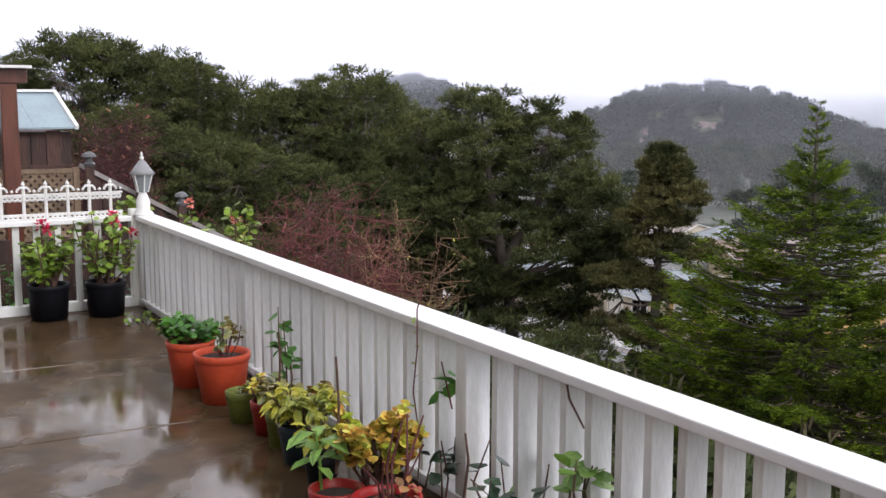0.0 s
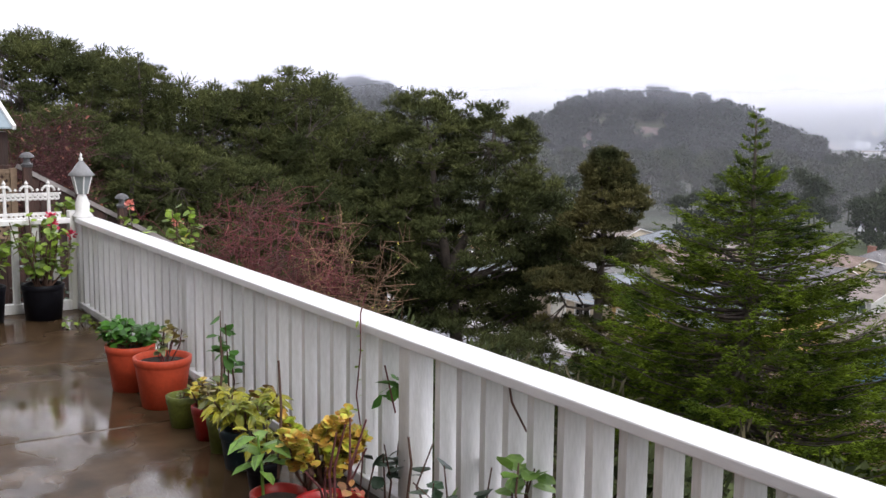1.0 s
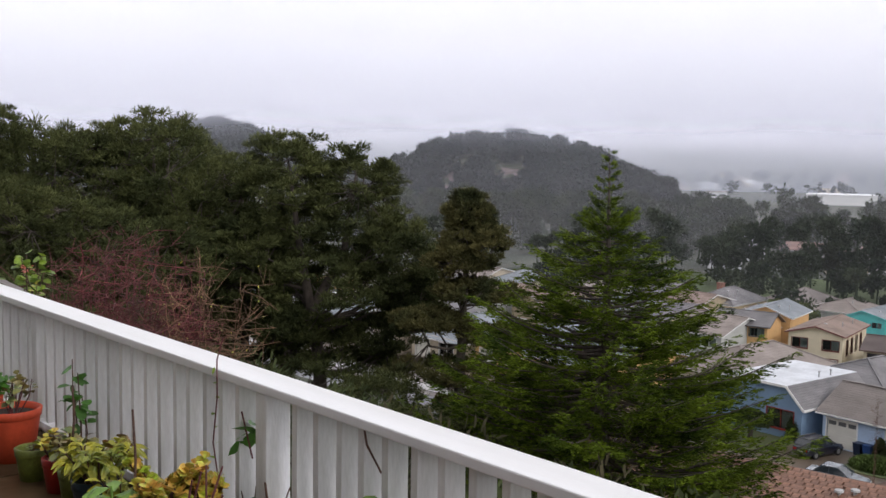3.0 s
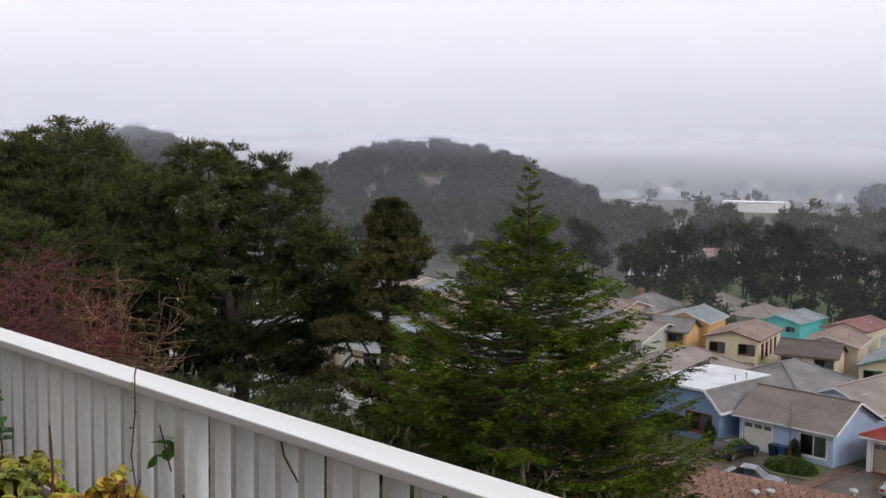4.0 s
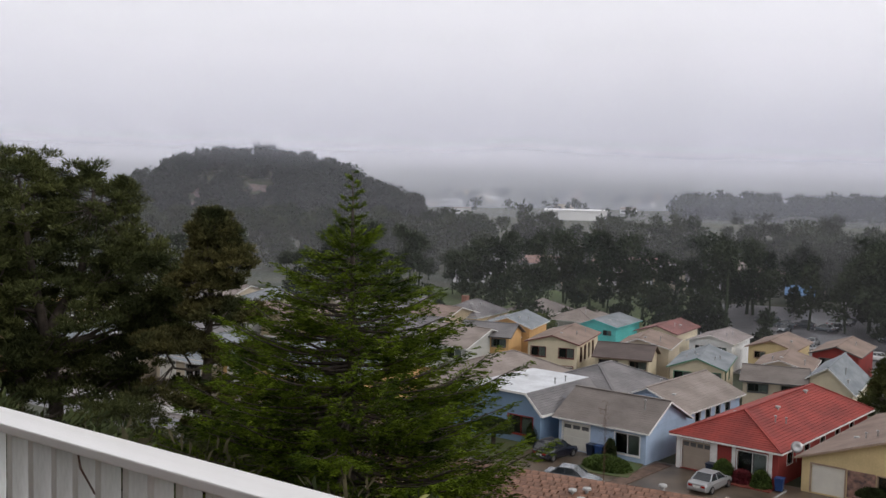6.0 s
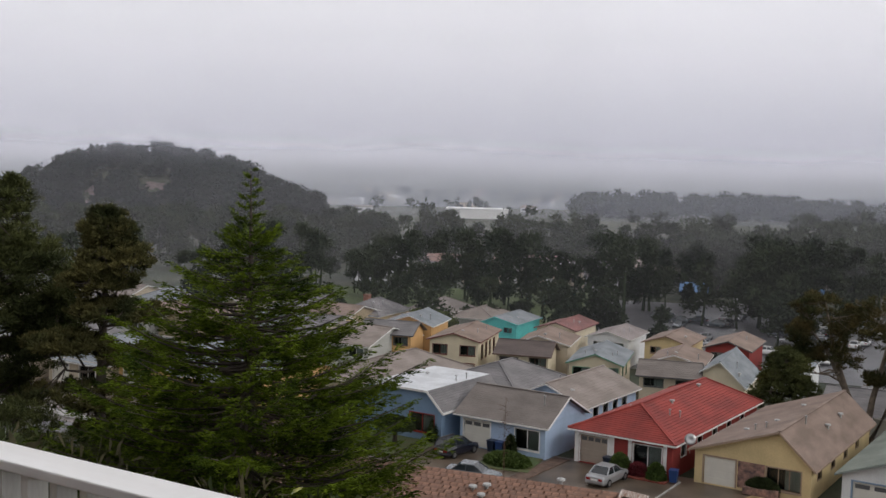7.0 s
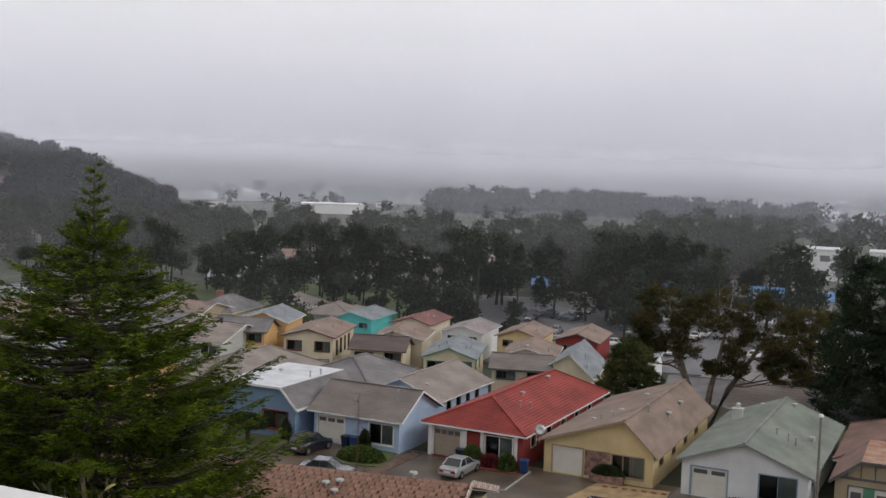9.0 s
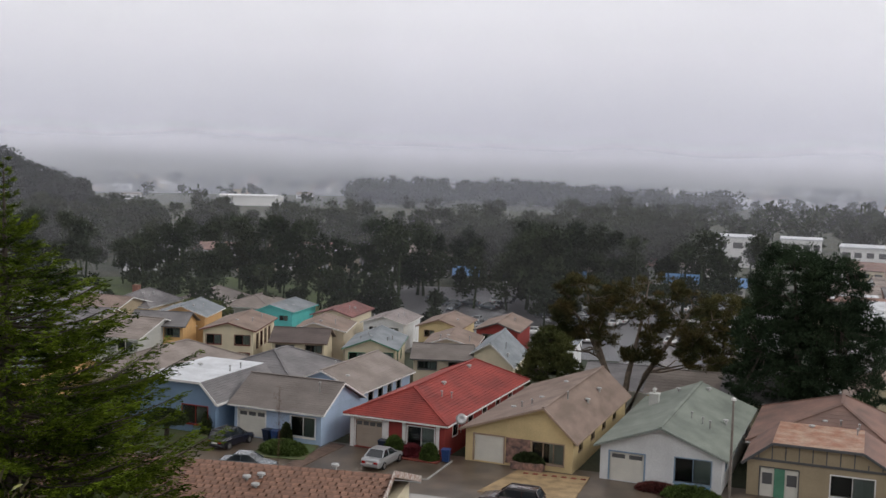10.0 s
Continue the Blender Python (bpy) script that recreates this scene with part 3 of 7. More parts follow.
leafs = thing("vine", "green vine leaves beside a railing post", "plant", pose(-3.95, 2.24, 0.55))
part("stem", MB().tube([(0.02, 0, -0.12), (0.0, -0.02, 0.0), (-0.04, -0.02, 0.08)], 0.004, 5), RED_STEM, leafs)
leafy("foliage", R(22), R(23).normal(size=(9, 3)) * 0.03, R(24).normal(size=(9, 3)), 0.075, 0.034, L_GREEN, leafs)
sprig = part("twig", MB().tube([(-3.09, 2.24, 0.74), (-3.06, 2.23, 0.69), (-2.98, 2.24, 0.60)], [0.004, 0.005, 0.004], 5), STEM)
tagged(sprig, "thin bare brown twig hanging through the slats", "twig")
rose = bush_plant("rose with pink blooms rising behind the railing", -8.6, 2.62, 0.05, R(25), 0.92, 0.45, 12, 12, 0.07, 0.036, L_GERANIUM, "rose_bush", along=0.7, thick=0.007, flower=(2, SALMON), r0=0.2)
part("cane", MB().tube([(0, 0, -3.2), (0.05, 0, -1.5), (0, 0, 0.05)], 0.02, 6), STEM, rose)
bush_plant("yellow-green nasturtium by the lamp", -9.55, 2.2, 0.72, R(26), 0.18, 0.18, 9, 5, 0.075, 0.042, L_GERANIUM, "climbing_plant", along=0.5, r0=0.1)
for x, z in ((-7.75, 0.72), (-1.62, 0.72), (-0.55, 0.72)):
    bush_plant("yellow-green sprig behind the railing", x, 2.55, z - 0.25, R(int(-x * 10)), 0.32, 0.09, 5, 5, 0.05, 0.02, L_YELLOW, "shrub", along=0.75, thick=0.005, r0=0.03)

# boarded fence and brush below the side railing
low = thing("board_fence", "dark stained board fence below the side railing", "fence", pose(-10.4, 2.3, 0))
for k in range(40):
    part("board", MB().box(-0.012, -0.17 * k - 0.162, -3.6, 0.012, -0.17 * k, 0.50 - 0.02 * (k % 3)), WOOD_OLD, low)
part("rail", MB().box(-0.06, -6.8, 0.20, -0.014, 0.0, 0.28), WOOD_OLD, low)
for k in range(7):
    bush_plant("leafy shrub filling the gap behind the railing", -9.85, 2.0 - 0.75 * k, -0.35, R(60 + k), 0.75, 0.34, 14, 9, 0.07, 0.034, L_GREEN if k % 2 else L_DARK, "shrub", along=0.2, thick=0.006, r0=0.1)

# cast iron cresting on the side railing
IRON = mat("white_painted_iron", (0.72, 0.71, 0.70), 0.5, 0.12, 10, 60, 0.15)
crest = thing("iron_cresting", "white cast iron cresting with finials and scrolls", "railing", pose(-9.32, 0, 0.783))


def ring(mb, cy, cz, r, t=0.011, n=12):
    mb.tube([(0, cy + r * math.cos(2 * math.pi * k / n), cz + r * math.sin(2 * math.pi * k / n)) for k in range(n + 1)], t, 5, close=False)


unit = MB()
unit.tube([(0, 0, 0), (0, 0, 0.26)], 0.014, 6)
unit.lathe([(0.004, 0.245), (0.022, 0.262), (0.010, 0.28), (0.017, 0.296), (0.0, 0.325)], 8)
for s in (-1, 1):
    ring(unit, s * 0.030, 0.022, 0.019)
    ring(unit, s * 0.068, 0.022, 0.017)
    ring(unit, s * 0.028, 0.178, 0.016)
    ring(unit, s * 0.066, 0.178, 0.016)
    unit.tube([(0, s * 0.004, 0.272), (0, s * 0.026, 0.270), (0, s * 0.046, 0.250), (0, s * 0.050, 0.232)], 0.011, 6)
    unit.lathe([(0.0, 0.225), (0.014, 0.238), (0.0, 0.255)], 6, (0, s * 0.085, 0))
unit_me = unit.mesh("picket")
unit_me.materials.append(IRON)
for k in range(26):
    part("picket", unit_me, IRON, crest).location = (0, 1.96 - k * 0.174, 0)
part("rail", MB().box(-0.010, -2.6, 0.200, 0.010, 2.06, 0.216), IRON, crest)
part("rail", MB().box(-0.010, -2.6, 0.040, 0.010, 2.06, 0.052), IRON, crest)

# corner lantern
lamp = thing("garden_lamp", "white cast metal post lantern with frosted glass", "lamp", pose(-9.26, 2.22, 0.785))
part("base", MB().lathe([(0.0, 0), (0.085, 0.0), (0.085, 0.02), (0.055, 0.05), (0.062, 0.12), (0.045, 0.16), (0.030, 0.20)], 16), IRON, lamp, smooth=True)
part("glass", MB().lathe([(0.045, 0.20), (0.085, 0.355)], 6), mat("frosted_lamp_glass", (0.24, 0.26, 0.27), 0.35, 0.15, 6, 40, 0.1), lamp)
fr = MB()
for k in range(6):
    a = k * math.pi / 3
    fr.tube([(0.047 * math.cos(a), 0.047 * math.sin(a), 0.20), (0.088 * math.cos(a), 0.088 * math.sin(a), 0.36)], 0.006, 5)
part("frame", fr, IRON, lamp)
part("cap", MB().lathe([(0.100, 0.35), (0.108, 0.36), (0.078, 0.395), (0.050, 0.435), (0.026, 0.465), (0.014, 0.48)], 18), mat("grey_lamp_cap", (0.25, 0.25, 0.26), 0.45, 0.2, 8, 40, 0.1), lamp, "grey domed cap", smooth=True)
part("finial", MB().lathe([(0.010, 0.475), (0.020, 0.495), (0.008, 0.51), (0.012, 0.525), (0.0, 0.55)], 10), IRON, lamp, smooth=True)

# neighbour's timber things beyond the side railing
WOOD_RED = mat("wet_red_brown_timber", (0.115, 0.035, 0.020), 0.35, 0.3, 3, 30, 0.2, stretch=(4, 4, 0.5))
WOOD_PALE = mat("weathered_lattice_wood", (0.21, 0.145, 0.095), 0.75, 0.3, 3, 30, 0.2, rnd=0.2)
ZINC = mat("pale_blue_corrugated_metal", (0.27, 0.34, 0.38), 0.45, 0.12, 1.5, 20, 0.1, metallic=0.3)
perg = thing("pergola", "red-brown timber pergola post and beam", "pergola", pose(-11.0, 1.40, 0))
part("post", MB().box(-0.075, -0.075, -4.6, 0.075, 0.075, 1.92), WOOD_RED, perg, bevel=0.008)
part("beam", MB().box(-0.09, -3.0, 1.924, 0.09, 0.17, 2.06), WOOD_RED, perg, bevel=0.008)
part("roof_edge", MB().box(-0.6, -3.0, 2.064, 0.2, 0.20, 2.09), TRIM_WHITE, perg)
shed = thing("garden_shed", "dark board shed with a pale blue metal roof", "shed", pose(-13.2, 2.35, 0))
for k in range(22):
    y0 = -0.12 - k * 0.17
    top = 1.42 - 0.03 * ((k * 7) % 3)
    part("board", MB().box(0, y0 - 0.16, 1.02, 0.03, y0, top), WOOD_OLD, shed)
part("backing", MB().box(-2.0, -3.9, -4.5, -0.01, 0.0, 1.40), WOOD_OLD, shed)
part("sill", MB().box(-0.02, -3.9, 0.97, 0.07, 0.02, 1.02), WOOD_OLD, shed)
for k in range(9):
    y0 = 0.02 - k * 0.44
    mb = MB().slab((0.16, y0 - 0.438, 1.46), (0.16, y0, 1.46), (-0.9, y0 - 0.06, 1.87), (-0.9, y0 - 0.498, 1.87), 0.02)
    part("roof_sheet", mb, ZINC, shed)
part("ridge", MB().beam((-0.9, -3.9, 1.885), (-0.9, -0.03, 1.885), 0.10, 0.03), TRIM_WHITE, shed)
part("barge_board", MB().beam((0.17, 0.045, 1.455), (-0.9, -0.015, 1.875), 0.04, 0.05), TRIM_WHITE, shed)
lat = thing("lattice_screen", "weathered diagonal wooden lattice screen", "screen", pose(-12.9, 2.30, 0.20))
part("top_rail", MB().box(-0.02, -2.6, 0.74, 0.02, 0.0, 0.79), WOOD_PALE, lat)
part("bottom_rail", MB().box(-0.02, -2.6, -0.03, 0.02, 0.0, 0.0), WOOD_PALE, lat)
part("post", MB().box(-0.035, 0.002, -4.8, 0.035, 0.07, 0.80), WOOD_PALE, lat)
for k in range(-8, 28):
    y0 = -0.095 * k
    for s, dx in ((1, 0.006), (-1, -0.006)):
        a = Vector((dx, y0, 0.0)) if s == 1 else Vector((dx, y0, 0.74))
        b = Vector((dx, y0 - 0.74, 0.74)) if s == 1 else Vector((dx, y0 - 0.74, 0.0))
        lo, hi = max(a.y, b.y), min(a.y, b.y)
        if hi > 0 or lo < -2.6:
            continue
        t0, t1 = 0.0, 1.0
        if a.y > 0:
            t0 = a.y / 0.74
        if b.y < -2.6:
            t1 = (a.y + 2.6) / 0.74
        if t1 - t0 > 0.1:
            part("lath", MB().beam(a.lerp(b, t0), a.lerp(b, t1), 0.010, 0.034), WOOD_PALE, lat)
stair = thing("sloping_fence", "weathered board fence sloping down the hillside", "fence", pose(-13.0, 2.40, 0))
part("top_rail", MB().beam((0, 0.0, 1.02), (0.15, 4.2, -1.35), 0.10, 0.05), mat("grey_weathered_rail", (0.30, 0.27, 0.26), 0.5, 0.3, 4, 30, 0.2), stair)
for k in range(22):
    y0 = 0.05 + k * 0.19
    zt = 0.99 - (y0 / 4.2) * 2.37
    part("board", MB().box(0.0 + y0 * 0.035, y0, zt - 1.6, 0.025 + y0 * 0.035, y0 + 0.175, zt - 0.04), WOOD_OLD, stair)
SOLAR = mat("dark_lantern_metal", (0.10, 0.10, 0.105), 0.4, 0.2)
for y, z in ((0.05, 1.02), (0.62, 0.80), (1.10, 0.52)):
    cap = thing("post_light", "dark pagoda shaped post cap light", "lamp", pose(-12.95 + 0.25, 2.40 + y, z), group="post lights")
    part("post", MB().box(-0.045, -0.045, -3.2, 0.045, 0.045, 0.0), WOOD_OLD, cap)
    part("base", MB().lathe([(0.0, 0.0), (0.06, 0.0), (0.07, 0.03), (0.04, 0.05), (0.035, 0.10)], 12), SOLAR, cap)
    part("roof", MB().lathe([(0.035, 0.10), (0.085, 0.11), (0.07, 0.14), (0.03, 0.165), (0.0, 0.17)], 12), SOLAR, cap)


def bare_shrub(label, m, height, spread, n, seed, material, leaf=None):
    """A leafless bush of branching twigs."""
    rng = np.random.default_rng(seed)
    t = thing("bare_shrub", label, "shrub", m)
    mb, branches, twigs = MB(), MB(), MB()
    tips = []
    for k in range(n):
        a = rng.uniform(0, 6.283)
        rr = math.sqrt(rng.uniform(0.01, 1))
        e = np.array([spread * math.cos(a) * rr, spread * math.sin(a) * rr, (height - 0.45 * spread * rr * rr) * rng.uniform(0.80, 1.0)])
        b = np.array([e[0] * 0.12, e[1] * 0.12, 0])
        mid = b * 0.45 + e * 0.55 + rng.normal(size=3) * 0.12
        mid[2] = max(mid[2], height * 0.5)
        mb.tube([b, mid, e], [0.018, 0.010, 0.003], 5, close=False)
        for j in range(16):
            u = rng.uniform(0.55, 1)
            p = mid + (e - mid) * (u * 2 - 1) if u > 0.5 else b + (mid - b) * u * 2
            q = p + (rng.normal(size=3) * np.array([1, 1, 0.5]) + np.array([0, 0, 0.25])) * 0.27
            branches.tube([p, (p + q) / 2 + rng.normal(size=3) * 0.03, q], [0.006, 0.005, 0.003], 4, close=False)
            for i2 in range(3):
                r = p + (q - p) * rng.uniform(0.3, 1)
                w = r + (rng.normal(size=3) + np.array([0, 0, 0.4])) * 0.13
                twigs.tube([r, w], [0.004, 0.002], 3, close=False)
                tips.append(w)
    part("stem", mb, material, t)
    part("branch", branches, material, t)
    part("twig", twigs, material, t)
    if leaf:
        sel = [tips[i] for i in rng.integers(0, len(tips), leaf[0])]
        leafy("foliage", rng, sel, rng.normal(size=(leaf[0], 3)), leaf[2], leaf[3], leaf[1], t)
    return t


x, y, z = -13.6, 5.55, -4.6
bare_shrub("tangled leafless shrub with purplish red twigs", pose(x, y, z), 5.3, 1.35, 70, 51, RED_STEM)
bare_shrub("leafless shrub with brown twigs", pose(-12.8, 6.55, -4.6), 5.2, 0.7, 9, 52, mat("tan_twigs", (0.20, 0.115, 0.065), 0.8, 0.35, 1.2, 30, 0.3, island=0.3), leaf=(60, L_YELLOW, 0.04, 0.014))
bare_shrub("shrub with sparse rusty red leaves", pose(-17.9, 3.75, -3.6), 5.3, 0.68, 60, 53, mat("dark_red_twigs", (0.070, 0.020, 0.022), 0.8, 0.3, 2, 30, 0.2), leaf=(700, mat("rusty_leaves", (0.11, 0.03, 0.025), 0.7, 0.4, 3, 30, 0.1, alt=(0.17, 0.07, 0.03), island=0.4), 0.075, 0.025))


# ---- houses ----
def tint(name, c, **k):
    return mat(name, c, k.get("rough", 0.8), k.get("var", 0.12), k.get("scale", 0.5), k.get("fine", 8), k.get("bump", 0.15))


def shingle(name, c, alt=None):
    return mat(name, c, 0.75, 0.22, 0.35, 6, 0.4, alt=alt, stretch=(1, 1, 3))


W_LBLUE, W_DBLUE = tint("light_blue_stucco", (0.38, 0.49, 0.66)), tint("slate_blue_stucco", (0.18, 0.27, 0.40))
W_RED, W_YELLOW = tint("barn_red_paint", (0.26, 0.035, 0.03)), tint("pale_yellow_stucco", (0.62, 0.49, 0.27))
W_WHITE, W_BEIGE = tint("white_stucco", (0.70, 0.71, 0.72)), tint("beige_stucco", (0.37, 0.30, 0.20))
W_PEACH, W_CREAM = tint("peach_stucco", (0.62, 0.38, 0.17)), tint("cream_stucco", (0.66, 0.58, 0.43))
W_TAN, W_TEAL = tint("tan_stucco", (0.50, 0.43, 0.33)), tint("turquoise_paint", (0.10, 0.55, 0.55))
W_GREY, W_GREEN = tint("pale_grey_stucco", (0.48, 0.48, 0.46)), tint("green_trim_paint", (0.09, 0.24, 0.16))
R_GREY, R_BROWN = shingle("grey_shingles", (0.19, 0.18, 0.185), (0.13, 0.125, 0.13)), shingle("brown_grey_shingles", (0.185, 0.162, 0.150), (0.145, 0.125, 0.115))
R_TAN, R_RED = shingle("tan_shingles", (0.26, 0.22, 0.20), (0.195, 0.165, 0.148)), shingle("red_roof_tiles", (0.29, 0.045, 0.035), (0.20, 0.032, 0.028))
R_GREEN, R_DARK = shingle("grey_green_shingles", (0.19, 0.215, 0.185), (0.14, 0.16, 0.14)), shingle("dark_shingles", (0.10, 0.095, 0.10))
R_RUST, R_SLATE = shingle("faded_rust_shingles", (0.23, 0.135, 0.108), (0.15, 0.095, 0.08)), shingle("blue_grey_shingles", (0.22, 0.24, 0.26), (0.16, 0.18, 0.20))
R_PINK = shingle("pinkish_tan_shingles", (0.235, 0.172, 0.142), (0.170, 0.122, 0.098))
FLAT_ROOF = mat("pale_wet_flat_roof", (0.55, 0.57, 0.60), 0.35, 0.2, 0.5, 5, 0.15)
GARAGE = mat("painted_garage_door", (0.68, 0.66, 0.60), 0.5, 0.06, 1, 12, 0.1)
GARAGE_TAN = mat("taupe_garage_door", (0.36, 0.30, 0.25), 0.5, 0.08, 1, 12, 0.1)
STONE = mat("red_brown_stone_veneer", (0.26, 0.15, 0.12), 0.8, 0.5, 2.2, 9, 0.6, alt=(0.11, 0.075, 0.07))
CURTAIN = mat("pale_curtain", (0.50, 0.50, 0.48), 0.9, 0.2, 3, 20, 0.2, stretch=(6, 1, 0.3))
METAL = mat("galvanised_metal", (0.45, 0.45, 0.46), 0.4, 0.2, 3, 20, 0.1, metallic=0.8)
VENT = mat("pale_vent_metal", (0.42, 0.42, 0.42), 0.6, 0.2, 3, 20, 0.1)
FRAME_DARK = mat("dark_window_frame", (0.10, 0.10, 0.105), 0.5, 0.1)
BRICK = mat("chimney_brick", (0.24, 0.11, 0.075), 0.85, 0.3, 2, 9, 0.4)


def wall_grid(mb, w, h, holes, t=0.2, y=0.0):
    """A front wall of width w and height h and thickness t behind y, with rectangular holes (x0, z0, x1, z1)."""
    xs = sorted({0.0, w, *[v for o in holes for v in (o[0], o[2])]})
    zs = sorted({0.0, h, *[v for o in holes for v in (o[1], o[3])]})
    for i in range(len(xs) - 1):
        for j in range(len(zs) - 1):
            cx, cz = (xs[i] + xs[i + 1]) / 2, (zs[j] + zs[j + 1]) / 2
            if not any(o[0] < cx < o[2] and o[1] < cz < o[3] for o in holes):
                mb.box(xs[i], y, zs[j], xs[i + 1], y + t, zs[j + 1])


def frame_rect(mb, x0, z0, x1, z1, y0, y1, w=0.09):
    mb.box(x0 - w, y0, z0 - w, x1 + w, y1, z0)
    mb.box(x0 - w, y0, z1, x1 + w, y1, z1 + w)
    mb.box(x0 - w, y0, z0, x0, y1, z1)
    mb.box(x1, y0, z0, x1 + w, y1, z1)


def add_window(house, x0, z0, x1, z1, trim, y=0.0, lights=2, curtain=True):
    win = part("window", MB().box(x0 + 0.02, y + 0.13, z0 + 0.02, x1 - 0.02, y + 0.14, z1 - 0.02), GLASS, house)
    mb = MB()
    frame_rect(mb, x0, z0, x1, z1, y - 0.035, y + 0.15)
    part("frame", mb, trim, win)
    mb = MB()
    for k in range(1, lights):
        xm = x0 + (x1 - x0) * k / lights
        mb.box(xm - 0.03, y + 0.08, z0, xm + 0.03, y + 0.15, z1)
    if lights > 1:
        part("mullion", mb, trim, win)
    part("sill", MB().box(x0 - 0.12, y - 0.09, z0 - 0.15, x1 + 0.12, y + 0.0, z0 - 0.092), trim, win)
    if curtain:
        part("curtain", MB().box(x0 + (x1 - x0) * 0.52, y + 0.22, z0, x1, y + 0.24, z1), CURTAIN, win)


def add_garage(house, x0, z0, x1, z1, door_mat, trim, y=0.0, lights=4):
    gd = part("garage_door", MB().box(x0, y + 0.10, z0, x1, y + 0.14, z1), door_mat, house)
    w, h = x1 - x0, z1 - z0
    for r in range(4):
        if r == 3 and lights:
            for k in range(lights):
                a = x0 + w * (k + 0.12) / lights
                part("pane", MB().box(a, y + 0.075, z0 + h * 0.79, a + w * 0.76 / lights, y + 0.095, z0 + h * 0.93), FRAME_DARK, gd)
        else:
            part("panel", MB().box(x0 + 0.06, y + 0.075, z0 + h * (r * 0.25 + 0.02), x1 - 0.06, y + 0.098, z0 + h * (r * 0.25 + 0.23)), door_mat, gd, bevel=0.02)
    mb = MB()
    mb.box(x0 - 0.12, y - 0.03, z0, x0, y + 0.14, z1 + 0.12)
    mb.box(x1, y - 0.03, z0, x1 + 0.12, y + 0.14, z1 + 0.12)
    mb.box(x0, y - 0.03, z1, x1, y + 0.14, z1 + 0.12)
    part("frame", mb, trim, gd)


def add_vents(roof, pts, parent):
    for k, (x, y, z, kind) in enumerate(pts):
        if kind == "pipe":
            part("vent_pipe", MB().tube([(x, y, z - 0.3), (x, y, z + 0.5)], 0.06, 8).lathe([(0.0, 0.6), (0.12, 0.54), (0.12, 0.49), (0.06, 0.47)], 10, (x, y, z)), METAL, parent)
        elif kind == "cap":
            part("roof_vent", MB().lathe([(0.10, -0.3), (0.10, 0.12), (0.24, 0.12), (0.22, 0.22), (0.0, 0.28)], 12, (x, y, z)), VENT, parent, "pale metal roof vent")
        elif kind == "chimney":
            part("chimney", MB().box(x - 0.4, y - 0.35, z - 1.2, x + 0.4, y + 0.35, z + 0.55).box(x - 0.48, y - 0.43, z + 0.55, x + 0.48, y + 0.43, z + 0.66).lathe([(0.16, 0.6), (0.14, 0.95), (0.24, 0.98), (0.0, 1.2)], 10, (x, y, z)), W_GREY, parent)


